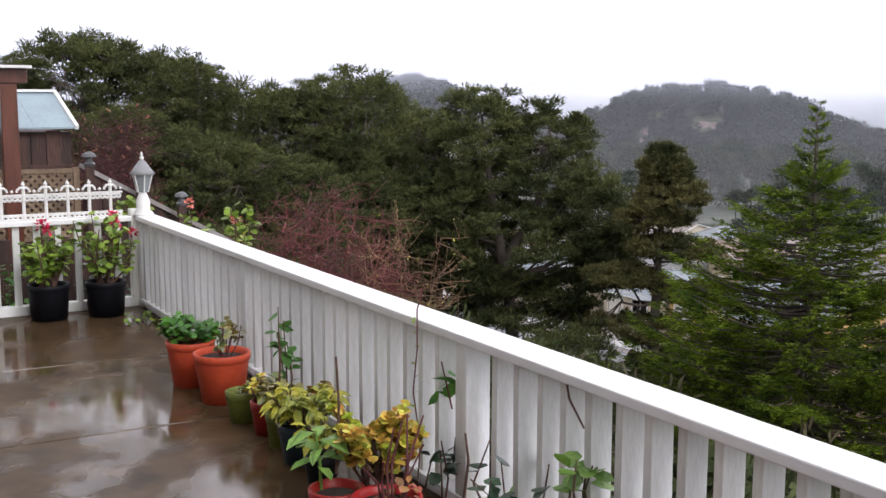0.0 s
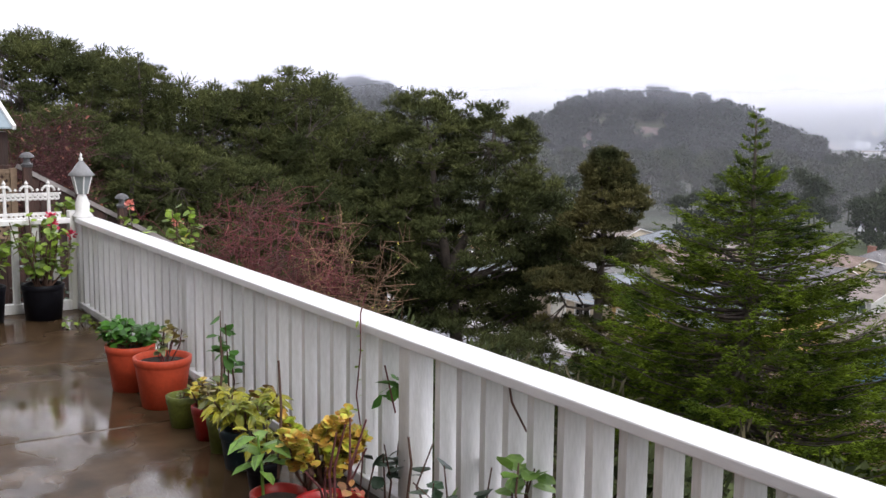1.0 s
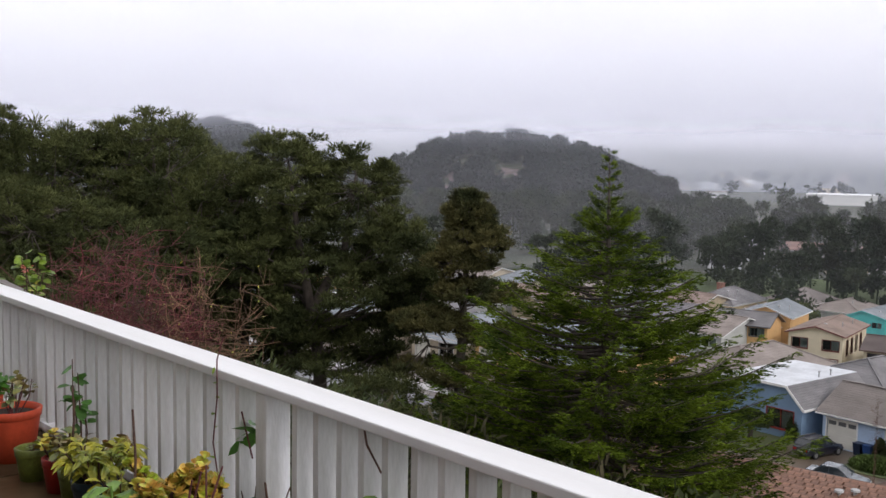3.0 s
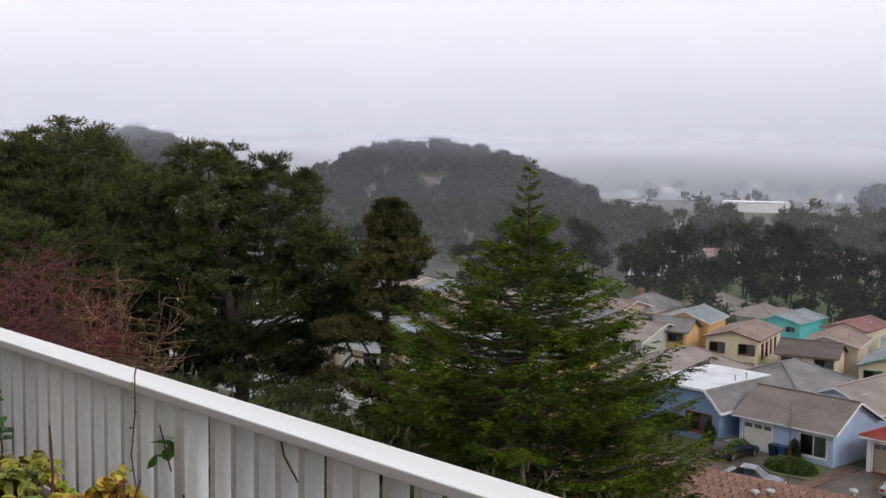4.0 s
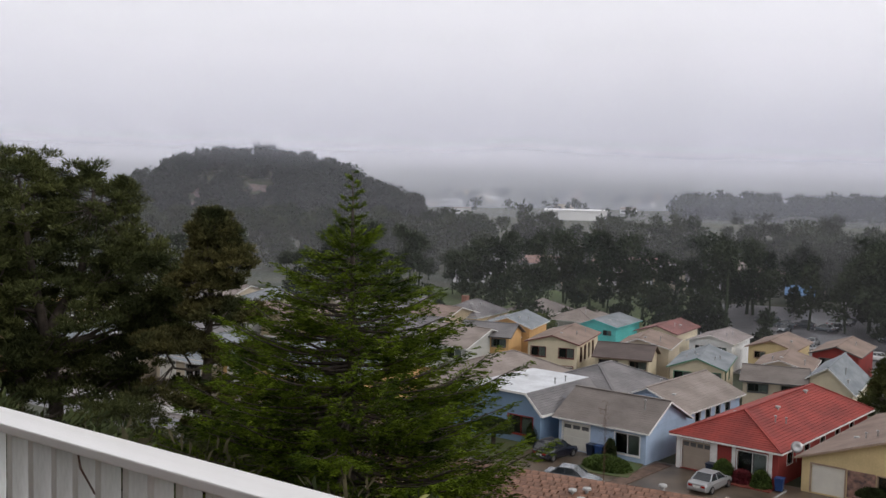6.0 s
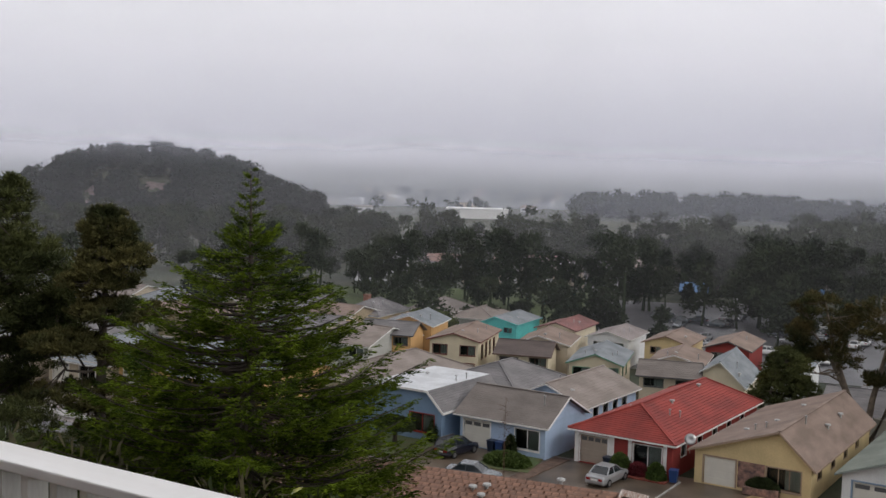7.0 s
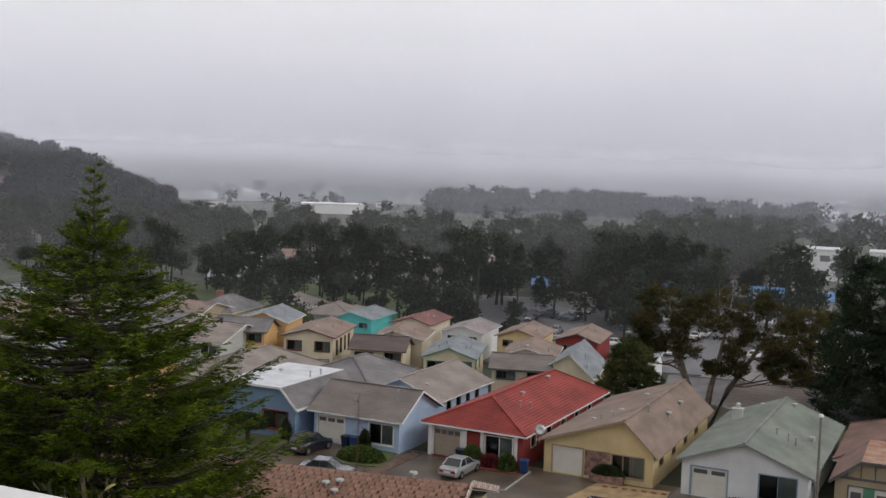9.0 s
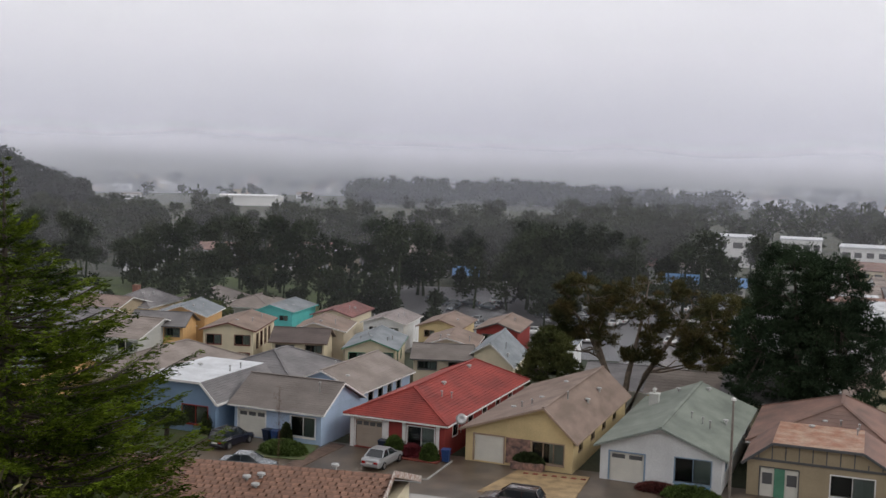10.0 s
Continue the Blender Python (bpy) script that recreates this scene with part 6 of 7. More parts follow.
# ---- far woods, valley buildings and fog ----
def far_trees(name, label, spots, seed, blades, blade, width, material, flat=True):
    """Many small trees joined in one mesh. spots: (x, y, z, height, spread)."""
    rng = np.random.default_rng(seed)
    V, Q, off = [], [], 0
    for x, y, z, h, sp in spots:
        n = int(blades * rng.uniform(0.8, 1.2) * (0.5 + 0.5 * h / 12))
        base = np.array([x, y, z])
        lobes = rng.integers(4, 9)
        low = rng.choice([0.05, 0.14, 0.36]) if flat else 0.06
        cs = np.stack([rng.normal(size=lobes) * sp * 0.42, rng.normal(size=lobes) * sp * 0.42, h * rng.uniform(low + 0.12, 0.88, lobes)], 1)
        cs[0] = (0, 0, h * 0.86)
        k = rng.integers(0, lobes, n)
        o = rng.normal(size=(n, 3))
        o /= np.linalg.norm(o, axis=1, keepdims=True)
        rr = np.array([sp * 0.55, sp * 0.55, h * 0.13 if flat else h * 0.26])
        c = base + cs[k] + o * rr * rng.uniform(0.5, 1, n)[:, None]
        v, q = leaf_quads(rng, c, o + np.array([0, 0, 0.4]) + rng.normal(size=(n, 3)) * 0.4, blade, width)
        V.append(v), Q.append(q + off)
        off += len(v)
        # a shaded heart of larger sprays inside each lobe
        k = rng.integers(0, lobes, n // 4)
        o = rng.normal(size=(len(k), 3))
        o /= np.linalg.norm(o, axis=1, keepdims=True)
        c = base + cs[k] + o * rr * rng.uniform(0.1, 0.6, len(k))[:, None]
        v, q = leaf_quads(rng, c, o + rng.normal(size=o.shape) * 0.6, blade * 1.5, width * 2.6)
        V.append(v), Q.append(q + off)
        off += len(v)
        r = h * 0.019
        lean = rng.normal(size=2) * 0.05 * h
        tv = []
        for zz, k2, fx in ((-0.6, 1.2, 0.0), (h * 0.5, 0.8, 0.6), (h * 0.86, 0.3, 1.0)):
            for a in range(4):
                tv.append(base + np.array([r * k2 * math.cos(a * 1.57) + lean[0] * fx, r * k2 * math.sin(a * 1.57) + lean[1] * fx, zz]))
        tq = [(i * 4 + a, i * 4 + (a + 1) % 4, i * 4 + 4 + (a + 1) % 4, i * 4 + 4 + a) for i in range(2) for a in range(4)]
        V.append(np.array(tv)), Q.append(np.array(tq) + off)
        off += 12
    ob = part(name, quads_mesh(name, np.concatenate(V), np.concatenate(Q)), material)
    return tagged(ob, label, "trees", kind="stuff")


rf = random.Random(77)


def scatter(n, az0, az1, r0, r1, h0, h1, spread, accept=None):
    out = []
    while len(out) < n:
        az, r = rf.uniform(az0, az1), math.sqrt(rf.uniform(r0 * r0, r1 * r1))
        if accept and not accept(az, r):
            continue
        x, y, z = place(az, r)
        h = rf.uniform(h0, h1)
        out.append((x, y, z, h, spread * rf.uniform(0.75, 1.25) * h / h1))
    return out


def clump(az, r):
    x, y, z = place(az, r)
    return noise.noise(Vector((x, y, 5.0)) * 0.045) > -0.25


far_trees("near_woods", "belt of dark pines beyond the last houses", scatter(30, -45, -5, 190, 214, 5, 11, 4.4) + scatter(66, -56, -3, 214, 262, 8, 19, 5.4, clump) + scatter(52, -50, -2, 258, 300, 9, 17.5, 5.2, clump), 41, 760, 0.62, 0.24, WOODS)
far_trees("woods", "misty line of dark pines across the valley", scatter(110, -41, -7, 335, 400, 10.5, 18.5, 5.4) + scatter(100, -60, -36, 310, 430, 11, 18, 6.2), 42, 520, 0.90, 0.28, WOODS)
far_trees("dense_woods", "dense dark wood on the valley floor", scatter(120, -19, -7.0, 285, 345, 10, 16, 6.2), 46, 600, 0.95, 0.32, WOODS, False)


def on_hill(az, r):
    x, y, z = place(az, r)
    if z < -24:
        return False
    return not ((-48.1 < az < -46.5 and 545 < r < 574) or (-50.5 < az < -49.9 and 540 < r < 572))


HILL_LEAF = mat("hill_foliage", (0.030, 0.038, 0.030), 0.9, 0.3, 0.03, 0.5, 0.0, alt=(0.018, 0.025, 0.020), island=0.2, spec=0.05)
far_trees("hill_woods", "dark woods over a rounded misty hill", scatter(1300, -72, -36, 515, 660, 3.5, 11.5, 6.4, on_hill), 43, 190, 1.3, 0.70, HILL_LEAF, False)
far_trees("ridge_woods", "misty wooded ridge behind the valley", scatter(240, -25, -5, 740, 880, 4, 15, 9.5, lambda a, r: place(a, r)[2] > -30.5), 44, 190, 1.7, 0.8, WOODS, False)
far_trees("valley_trees", "scattered trees in the far valley", scatter(240, -45, 12, 650, 1500, 6, 10, 6) + scatter(150, -14, 10, 420, 720, 6, 12, 7), 45, 60, 2.4, 0.8, WOODS, False)

PALE_EARTH = mat("bare_pale_slope", (0.15, 0.115, 0.11), 0.9, 0.3, 0.05, 0.6, 0.2)
for az_a, az_b in ((-48.1, -46.6), (-50.5, -49.9)):
    tagged(part("bare_slope", radial_sheet([546 + 2 * i for i in range(14)], az_a, az_b, 16, lambda x, y: ground_z(x, y) + 0.5 + 0.6 * noise.noise(Vector((x, y, 0)) * 0.2)), PALE_EARTH, smooth=True), "bare pale earth cut on the wooded hill", "slope", kind="structure")

FAR_WHITE = mat("far_white_wall", (0.72, 0.72, 0.72), 0.8, 0.1, 0.1, 1, 0.0)


def far_building(label, az, dist, w, d, h, wall, roof, windows=0, floors=1, flat=False, turn=0.0):
    x, y, z = place(az, dist)
    b = thing("building", label, "building", pose(x, y, z, 0, 0, turn - az), group="buildings in the valley")
    part("wall", MB().box(-w / 2, 0, -1.5, w / 2, d, h), wall, b)
    if flat:
        part("roof", MB().box(-w / 2 - 0.3, -0.3, h + 0.004, w / 2 + 0.3, d + 0.3, h + 0.5), roof, b)
    else:
        rb = MB().courses((-w / 2 - 0.5, -0.5, h), (w / 2 + 0.5, -0.5, h), (w / 2 + 0.5, d / 2, h + 1.9), (-w / 2 - 0.5, d / 2, h + 1.9), 3)
        rb.courses((w / 2 + 0.5, d + 0.5, h), (-w / 2 - 0.5, d + 0.5, h), (-w / 2 - 0.5, d / 2, h + 1.9), (w / 2 + 0.5, d / 2, h + 1.9), 3)
        part("roof", rb, roof, b)
        part("gable", MB().add([(-w / 2, 0, h), (-w / 2, d, h), (-w / 2, d / 2, h + 1.8), (w / 2, 0, h), (w / 2, d, h), (w / 2, d / 2, h + 1.8)], [(0, 2, 1), (3, 4, 5)]), wall, b)
    for f in range(floors):
        for k in range(windows):
            xw = -w / 2 + w * (k + 0.5) / windows
            z0 = h * (f + 0.3) / floors
            part("window", MB().box(xw - w * 0.3 / windows, -0.06, z0, xw + w * 0.3 / windows, 0.05, z0 + h * 0.4 / floors), FRAME_DARK, b)
    return b


far_building("long white modern building with dark window bands", -4.5, 362, 15, 16, 9.6, FAR_WHITE, FLAT_ROOF, 3, 2, True)
far_building("white flat-roofed building wing", -1.4, 372, 13, 14, 9.0, FAR_WHITE, FLAT_ROOF, 4, 2, True)
far_building("white office building with window bands", 1.9, 360, 18, 16, 8.2, FAR_WHITE, FLAT_ROOF, 5, 2, True)
far_building("long white warehouse far across the valley", -30.2, 690, 40, 26, 6, FAR_WHITE, mat("white_roof", (0.75, 0.75, 0.77), 0.5, 0.05), 0, 1, True)
far_walls, far_roofs = [FAR_WHITE, W_CREAM, W_TAN, W_GREY, W_WHITE], [R_GREY, R_PINK, R_TAN, R_RUST, FLAT_ROOF]
for k in range(46):
    az = rf.uniform(-36, -6)
    far_building("pale house glimpsed through the pine trunks", az, rf.uniform(285, 325), rf.uniform(7, 11), 9, rf.uniform(3.5, 5.5), rf.choice(far_walls), rf.choice(far_roofs), 2, 1, False, rf.uniform(-20, 20))
for k in range(26):
    far_building("pale house on the valley's edge", rf.uniform(-0.2, 6), rf.uniform(185, 330), rf.uniform(8, 10), 10, rf.uniform(4, 6), rf.choice(far_walls), rf.choice(far_roofs), 3, 2, False, rf.uniform(-15, 15))
for k in range(110):
    far_building("small pale house in the misty valley", rf.uniform(-42, 12), rf.uniform(740, 1500), rf.uniform(7, 16), 10, rf.uniform(3.0, 5), rf.choice(far_walls), rf.choice(far_roofs), 2, 1, rf.random() < 0.4, rf.uniform(-30, 30))
TARP = mat("blue_tarpaulin", (0.10, 0.22, 0.42), 0.5, 0.2, 0.3, 3, 0.1)
for az, dist, w in ((-15.5, 264, 10), (-13.0, 268, 7), (-7.2, 272, 9), (-4.6, 268, 6), (-18.6, 268, 6)):
    far_building("low building with a blue roof beyond the trees", az, dist, w, 8, 2.6, W_GREY, TARP, 2, 1, False)
lawn_far = part("meadow", radial_sheet([186 + 4 * i for i in range(24)], -46, -24, 30, lambda x, y: ground_z(x, y) + 0.08), mat("wet_green_meadow", (0.075, 0.105, 0.035), 0.9, 0.3, 0.1, 1, 0.2), smooth=True)
tagged(lawn_far, "bright wet grass beneath the pines", "grass", kind="structure")
lot = part("car_park", radial_sheet([168 + 5 * i for i in range(20)], -23.5, -2, 30, lambda x, y: ground_z(x, y) + 0.1), ASPHALT, smooth=True)
tagged(lot, "wet grey car park behind the trees", "car park", kind="structure")


def fog_material(name, stops, noise_scale, amount, span, tone=(0.70, 0.69, 0.745)):
    """Mist put in as a tinted sheet lit by the sky, thicker or thinner with height: stops of (height, share)."""
    m = bpy.data.materials.new(name)
    m.use_nodes = True
    n, l = m.node_tree.nodes, m.node_tree.links
    df, tr, mx = n.new("ShaderNodeBsdfDiffuse"), n.new("ShaderNodeBsdfTransparent"), n.new("ShaderNodeMixShader")
    df.inputs[0].default_value = (*tone, 1)
    # Normals set straight up and down so the upright sheet catches the whole sky.
    up = n.new("ShaderNodeCombineXYZ")
    up.inputs[2].default_value = 1.0
    l.new(up.outputs[0], df.inputs["Normal"])
    tl, both, down = n.new("ShaderNodeBsdfTranslucent"), n.new("ShaderNodeAddShader"), n.new("ShaderNodeCombineXYZ")
    tl.inputs[0].default_value = (*tone, 1)
    down.inputs[2].default_value = -1.0
    l.new(down.outputs[0], tl.inputs["Normal"])
    l.new(df.outputs[0], both.inputs[0]), l.new(tl.outputs[0], both.inputs[1])
    tc, sp, ns = n.new("ShaderNodeTexCoord"), n.new("ShaderNodeSeparateXYZ"), n.new("ShaderNodeTexNoise")
    ns.inputs["Scale"].default_value, ns.inputs["Detail"].default_value = noise_scale, 4
    mp = n.new("ShaderNodeMapping")
    mp.inputs["Scale"].default_value = (1, 1, 1.2)
    l.new(tc.outputs["Object"], mp.inputs[0]), l.new(mp.outputs[0], ns.inputs["Vector"]), l.new(tc.outputs["Object"], sp.inputs[0])
    wob = n.new("ShaderNodeMath")
    wob.operation = "MULTIPLY_ADD"
    wob.inputs[1].default_value = amount
    l.new(ns.outputs[0], wob.inputs[0]), l.new(sp.outputs["Z"], wob.inputs[2])
    mr = n.new("ShaderNodeMapRange")
    mr.inputs["From Min"].default_value, mr.inputs["From Max"].default_value = span[0] + amount * 0.5, span[1] + amount * 0.5
    l.new(wob.outputs[0], mr.inputs["Value"])
    rp = n.new("ShaderNodeValToRGB")
    rp.color_ramp.interpolation = "B_SPLINE"
    el = rp.color_ramp.elements
    for i, (h, a) in enumerate(stops):
        pos = (h - span[0]) / (span[1] - span[0])
        e = el[i] if i < 2 else el.new(pos)
        e.position, e.color = pos, (a, a, a, 1)
    l.new(mr.outputs[0], rp.inputs[0])
    l.new(rp.outputs[0], mx.inputs[0])
    l.new(tr.outputs[0], mx.inputs[1]), l.new(both.outputs[0], mx.inputs[2])
    l.new(mx.outputs[0], n["Material Output"].inputs["Surface"])
    return m


def fog_bank(label, radius, z0, z1, material):
    mb = MB()
    n = 60
    vs = [(radius * math.sin(radians(-110 + 160 * k / n)), radius * math.cos(radians(-110 + 160 * k / n)), z) for z in (z0, z1) for k in range(n + 1)]
    mb.add(vs, [(k, k + 1, n + 2 + k, n + 1 + k) for k in range(n)])
    ob = part("fog_bank", mb, material, smooth=True)
    ob.visible_shadow = False
    return tagged(ob, label, "fog", kind="structure")


# Distance haze is added as curved see-through sheets between the layers of land.
fog_bank("faint haze behind the pine belt", 279, -40, 80, fog_material("faint_haze", [(-40, 0.06), (40, 0.0), (-10, 0.06), (10, 0.02)], 0.02, 8, (-40, 40)))
fog_bank("faint haze before the pine belt", 169, -40, 60, fog_material("pine_haze", [(-40, 0.022), (30, 0.0), (-12, 0.022), (0, 0.012)], 0.02, 6, (-40, 30)))
fog_bank("grey mist before the wooded hill", 480, -45, 240, fog_material("hill_mist", [(-45, 0.018), (200, 0.0), (0, 0.025), (8, 0.09), (18, 0.50), (60, 0.38)], 0.014, 15, (-45, 200), (0.62, 0.645, 0.74)))
HAZE = (0.50, 0.53, 0.62)
fog_bank("thin mist before the low wooded ridge", 705, -60, 200, fog_material("ridge_mist", [(-60, 0.16), (120, 0.0), (-14, 0.16), (4, 0.17), (16, 0.14), (40, 0.1)], 0.008, 16, (-60, 120), HAZE))
fog_bank("bluish mist filling the valley", 900, -60, 300, fog_material("valley_mist", [(-60, 0.26), (200, 0.0), (-20, 0.28), (4, 0.34), (20, 0.46), (70, 0.25)], 0.006, 20, (-60, 200), HAZE))
for radius, base in ((1400, -2), (1850, 4), (2500, 12)):
    fog_bank("low cloud lying on the far hills", radius, -80, 800, fog_material("low_cloud", [(-80, 0.07), (420, 0.0), (-14, 0.10), (base - 4, 0.15), (base + 16, 0.55), (base + 36, 0.64), (120, 0.18)], 0.005, 34, (-80, 420), (0.74, 0.72, 0.765)))


# ---- front gardens and cars ----
def yard(name, label, pts, material, z, category, t=0.25):
    """A flat piece of ground with corners pts, top at z."""
    n = len(pts)
    mb = MB().add([(x, y, z - t) for x, y in pts] + [(x, y, z) for x, y in pts], [tuple(range(n - 1, -1, -1)), tuple(range(n, 2 * n))] + [(i, (i + 1) % n, n + (i + 1) % n, n + i) for i in range(n)])
    return tagged(part(name, mb, material), label, category, kind="structure")


yard("front_ground", "wet concrete apron along the house fronts", [(-150, 59.0), (12, 70.4), (12, 83), (-150, 76)], DRIVE, -21.93, "pavement", 0.6)
YZ = -21.86
BARKCHIP = mat("red_bark_mulch", (0.20, 0.045, 0.03), 0.9, 0.4, 3, 20, 0.6)
SAND = mat("sandy_paved_garden", (0.34, 0.24, 0.13), 0.7, 0.3, 1.2, 8, 0.3)
yard("lawn", "patchy wet front lawn", [(-56, 71.5), (-47.6, 73.0), (-48.6, 79.2), (-57, 78.4)], LAWN, YZ, "lawn")
yard("lawn", "small green front lawn", [(-42.6, 73.6), (-37.6, 74.6), (-38.6, 79.6), (-42.0, 78.6)], LAWN, YZ, "lawn")
yard("mulch_bed", "red bark bed before a blue house", [(-42.0, 78.7), (-38.6, 79.7), (-38.9, 80.5), (-42.3, 79.9)], BARKCHIP, YZ + 0.03, "flower bed")
yard("mulch_bed", "red bark bed before a red house", [(-32.4, 78.4), (-27.6, 78.3), (-27.6, 80.0), (-32.4, 80.1)], BARKCHIP, YZ + 0.02, "flower bed")
yard("path_edge", "brown gravel strip between driveways", [(-38.3, 72.4), (-36.9, 72.6), (-36.6, 80.3), (-37.9, 80.3)], mat("wet_brown_gravel", (0.12, 0.075, 0.055), 0.8, 0.4, 2, 14, 0.4), YZ - 0.02, "path")
sand = yard("sand_garden", "sandy paved front garden", [(-22.4, 72.8), (-15.4, 73.6), (-15.6, 80.0), (-21.2, 79.6)], SAND, YZ, "garden")
for k in range(7):
    part("stepping_stone", MB().box(-20.6 + k * 0.75, 78.6 + 0.05 * k, YZ - 0.1, -20.2 + k * 0.75, 78.95 + 0.05 * k, YZ + 0.03), BARKCHIP, sand, bevel=0.03)
edge = thing("driveway_edging", "pale concrete edging strips round a parking bay", "edging", kind="structure")
for p, q in (((-26.8, 79.6), (-26.8, 73.9)), ((-26.8, 73.9), (-28.6, 73.6)), ((-32.2, 79.0), (-26.9, 79.8)), ((-28.6, 73.6), (-29.0, 72.4)), ((-26.9, 73.0), (-28.8, 72.7))):
    part("edging_strip", MB().beam((*p, -21.90), (*q, -21.90), 0.14, 0.12), KERB, edge)


def hedge(label, x, y, z, rx, ry, h, seed, material, n=2600, name="shrub"):
    rng = np.random.default_rng(seed)
    t = thing(name, label, "shrub", pose(x, y, z))
    o = rng.normal(size=(n, 3))
    o /= np.linalg.norm(o, axis=1, keepdims=True)
    o[:, 2] = np.abs(o[:, 2])
    c = o * np.array([rx, ry, h]) * rng.uniform(0.75, 1.0, n)[:, None]
    v, q = leaf_quads(rng, c, o + rng.normal(size=(n, 3)) * 0.5, 0.22, 0.06)
    part("foliage", quads_mesh("foliage", v, q), material, t)
    part("core", MB().lathe([(0.9, 0.0), (0.86, 0.3), (0.7, 0.6), (0.4, 0.8), (0.0, 0.86)], 16), material, t).scale = (rx * 0.95, ry * 0.95, h * 0.95)
    return t


HEDGE = mat("clipped_hedge_leaves", (0.075, 0.11, 0.03), 0.9, 0.4, 1.5, 10, 0.2, alt=(0.045, 0.065, 0.02), island=0.3, spec=0.08)
HEDGE2 = mat("dark_hedge_leaves", (0.045, 0.06, 0.026), 0.9, 0.4, 1.5, 10, 0.2, island=0.3, spec=0.08)
hedge("clipped green hedge mound on a lawn", -40.2, 76.0, YZ, 2.1, 1.4, 0.9, 61, HEDGE, 4200)
hedge("round green shrub before the red house", -31.75, 79.35, YZ, 0.85, 0.75, 1.5, 62, HEDGE)
hedge("round green shrub by a front window", -28.6, 79.15, YZ, 0.7, 0.65, 1.25, 63, HEDGE)
hedge("red leaved shrub in a mulch bed", -30.2, 79.35, YZ, 0.9, 0.5, 0.95, 64, mat("crimson_leaves", (0.17, 0.02, 0.03), 0.8, 0.4, 2, 10, 0.1, island=0.3))
hedge("dark clipped bush by the driveway", -48.8, 78.6, YZ, 0.75, 0.75, 2.0, 65, HEDGE2)
hedge("clipped bush beside a front window", -41.3, 78.5, YZ, 0.45, 0.4, 1.7, 66, HEDGE2)
hedge("low dark planting in a stone planter", -20.6, 80.2, YZ + 0.4, 1.25, 0.5, 0.8, 67, HEDGE2)
planter = tagged(part("planter", MB().box(-21.9, 79.5, YZ, -19.3, 80.45, YZ + 0.55), STONE), "low stone planter before the yellow house", "planter")
hedge("low red flowering border", -10.2, 78.6, YZ, 1.6, 0.5, 0.6, 68, mat("dark_red_leaves", (0.12, 0.03, 0.025), 0.8, 0.4, 2, 10, 0.1, island=0.3))
hedge("green border plants before the white house", -7.6, 77.8, YZ, 2.2, 0.7, 0.9, 69, HEDGE)
topi = hedge("flat-topped clipped tree on a dark trunk", -50.9, 75.2, YZ + 1.5, 1.9, 1.4, 1.0, 70, HEDGE2, 4200, "topiary_tree")
part("trunk", MB().tube([(0, 0, -1.7), (0.05, 0, -0.8), (0, 0, 0.3)], [0.24, 0.2, 0.18], 8), BARK, topi)

BLUE_BIN = mat("blue_bin_plastic", (0.015, 0.05, 0.17), 0.4, 0.15, 3, 30, 0.05)
NAVY_BIN = mat("navy_bin_plastic", (0.012, 0.022, 0.05), 0.4, 0.15, 3, 30, 0.05)
for x, y, bm_, lab, rz in ((-42.3, 78.5, BLUE_BIN, "blue wheeled recycling bin", 5), (-43.1, 78.5, NAVY_BIN, "dark navy wheeled rubbish bin", -4), (-27.2, 79.2, BLUE_BIN, "blue wheeled recycling bin by the red house", 8), (-32.9, 79.6, NAVY_BIN, "navy wheeled bin by a garage door", 0)):
    bn = thing("wheelie_bin", lab, "bin", pose(x, y, YZ - 0.06, 0, 0, rz), group="wheeled bins")
    b = MB()
    vs = [(sx * w, sy * w, z) for z, w in ((0.08, 0.26), (1.0, 0.34)) for sx, sy in ((-1, -1), (1, -1), (1, 1), (-1, 1))]
    b.add(vs, [(3, 2, 1, 0), (4, 5, 6, 7), (0, 1, 5, 4), (1, 2, 6, 5), (2, 3, 7, 6), (3, 0, 4, 7)])
    part("body", b, bm_, bn, bevel=0.02)
    part("lid", MB().prism([(-0.37, 1.004), (0.37, 1.004), (0.35, 1.07), (-0.35, 1.07)], -0.38, 0.38), bm_, bn, bevel=0.01)
    for sx in (-0.22, 0.22):
        w = part("wheel", MB().lathe([(0, -0.03), (0.1, -0.03), (0.1, 0.03), (0, 0.03)], 12), BLACK_POT, bn)
        w.matrix_basis = pose(sx, 0.30, 0.10, 0, 90, 0)

CAR_GLASS = mat("dark_car_glass", (0.02, 0.025, 0.03), 0.06, 0.1, 1, 10, 0.0, spec=0.8)
TYRE = mat("rubber_tyre", (0.015, 0.015, 0.016), 0.8, 0.2, 5, 40, 0.2)
RIM = mat("alloy_rim", (0.5, 0.5, 0.52), 0.3, 0.1, 5, 30, 0.05, metallic=0.9)
TAIL = mat("red_tail_lamp", (0.35, 0.01, 0.01), 0.2, 0.1)
HEADL = mat("clear_head_lamp", (0.7, 0.7, 0.7), 0.1, 0.05)


def loft(mb, sections):
    """Joins cross-sections of equal corner count, each a list of points, and closes the ends."""
    n = len(sections[0])
    vs = [p for s in sections for p in s]
    fs = [(i * n + k, i * n + (k + 1) % n, (i + 1) * n + (k + 1) % n, (i + 1) * n + k) for i in range(len(sections) - 1) for k in range(n)]
    fs += [tuple(range(n - 1, -1, -1)), tuple(range((len(sections) - 1) * n, len(sections) * n))]
    return mb.add(vs, fs)


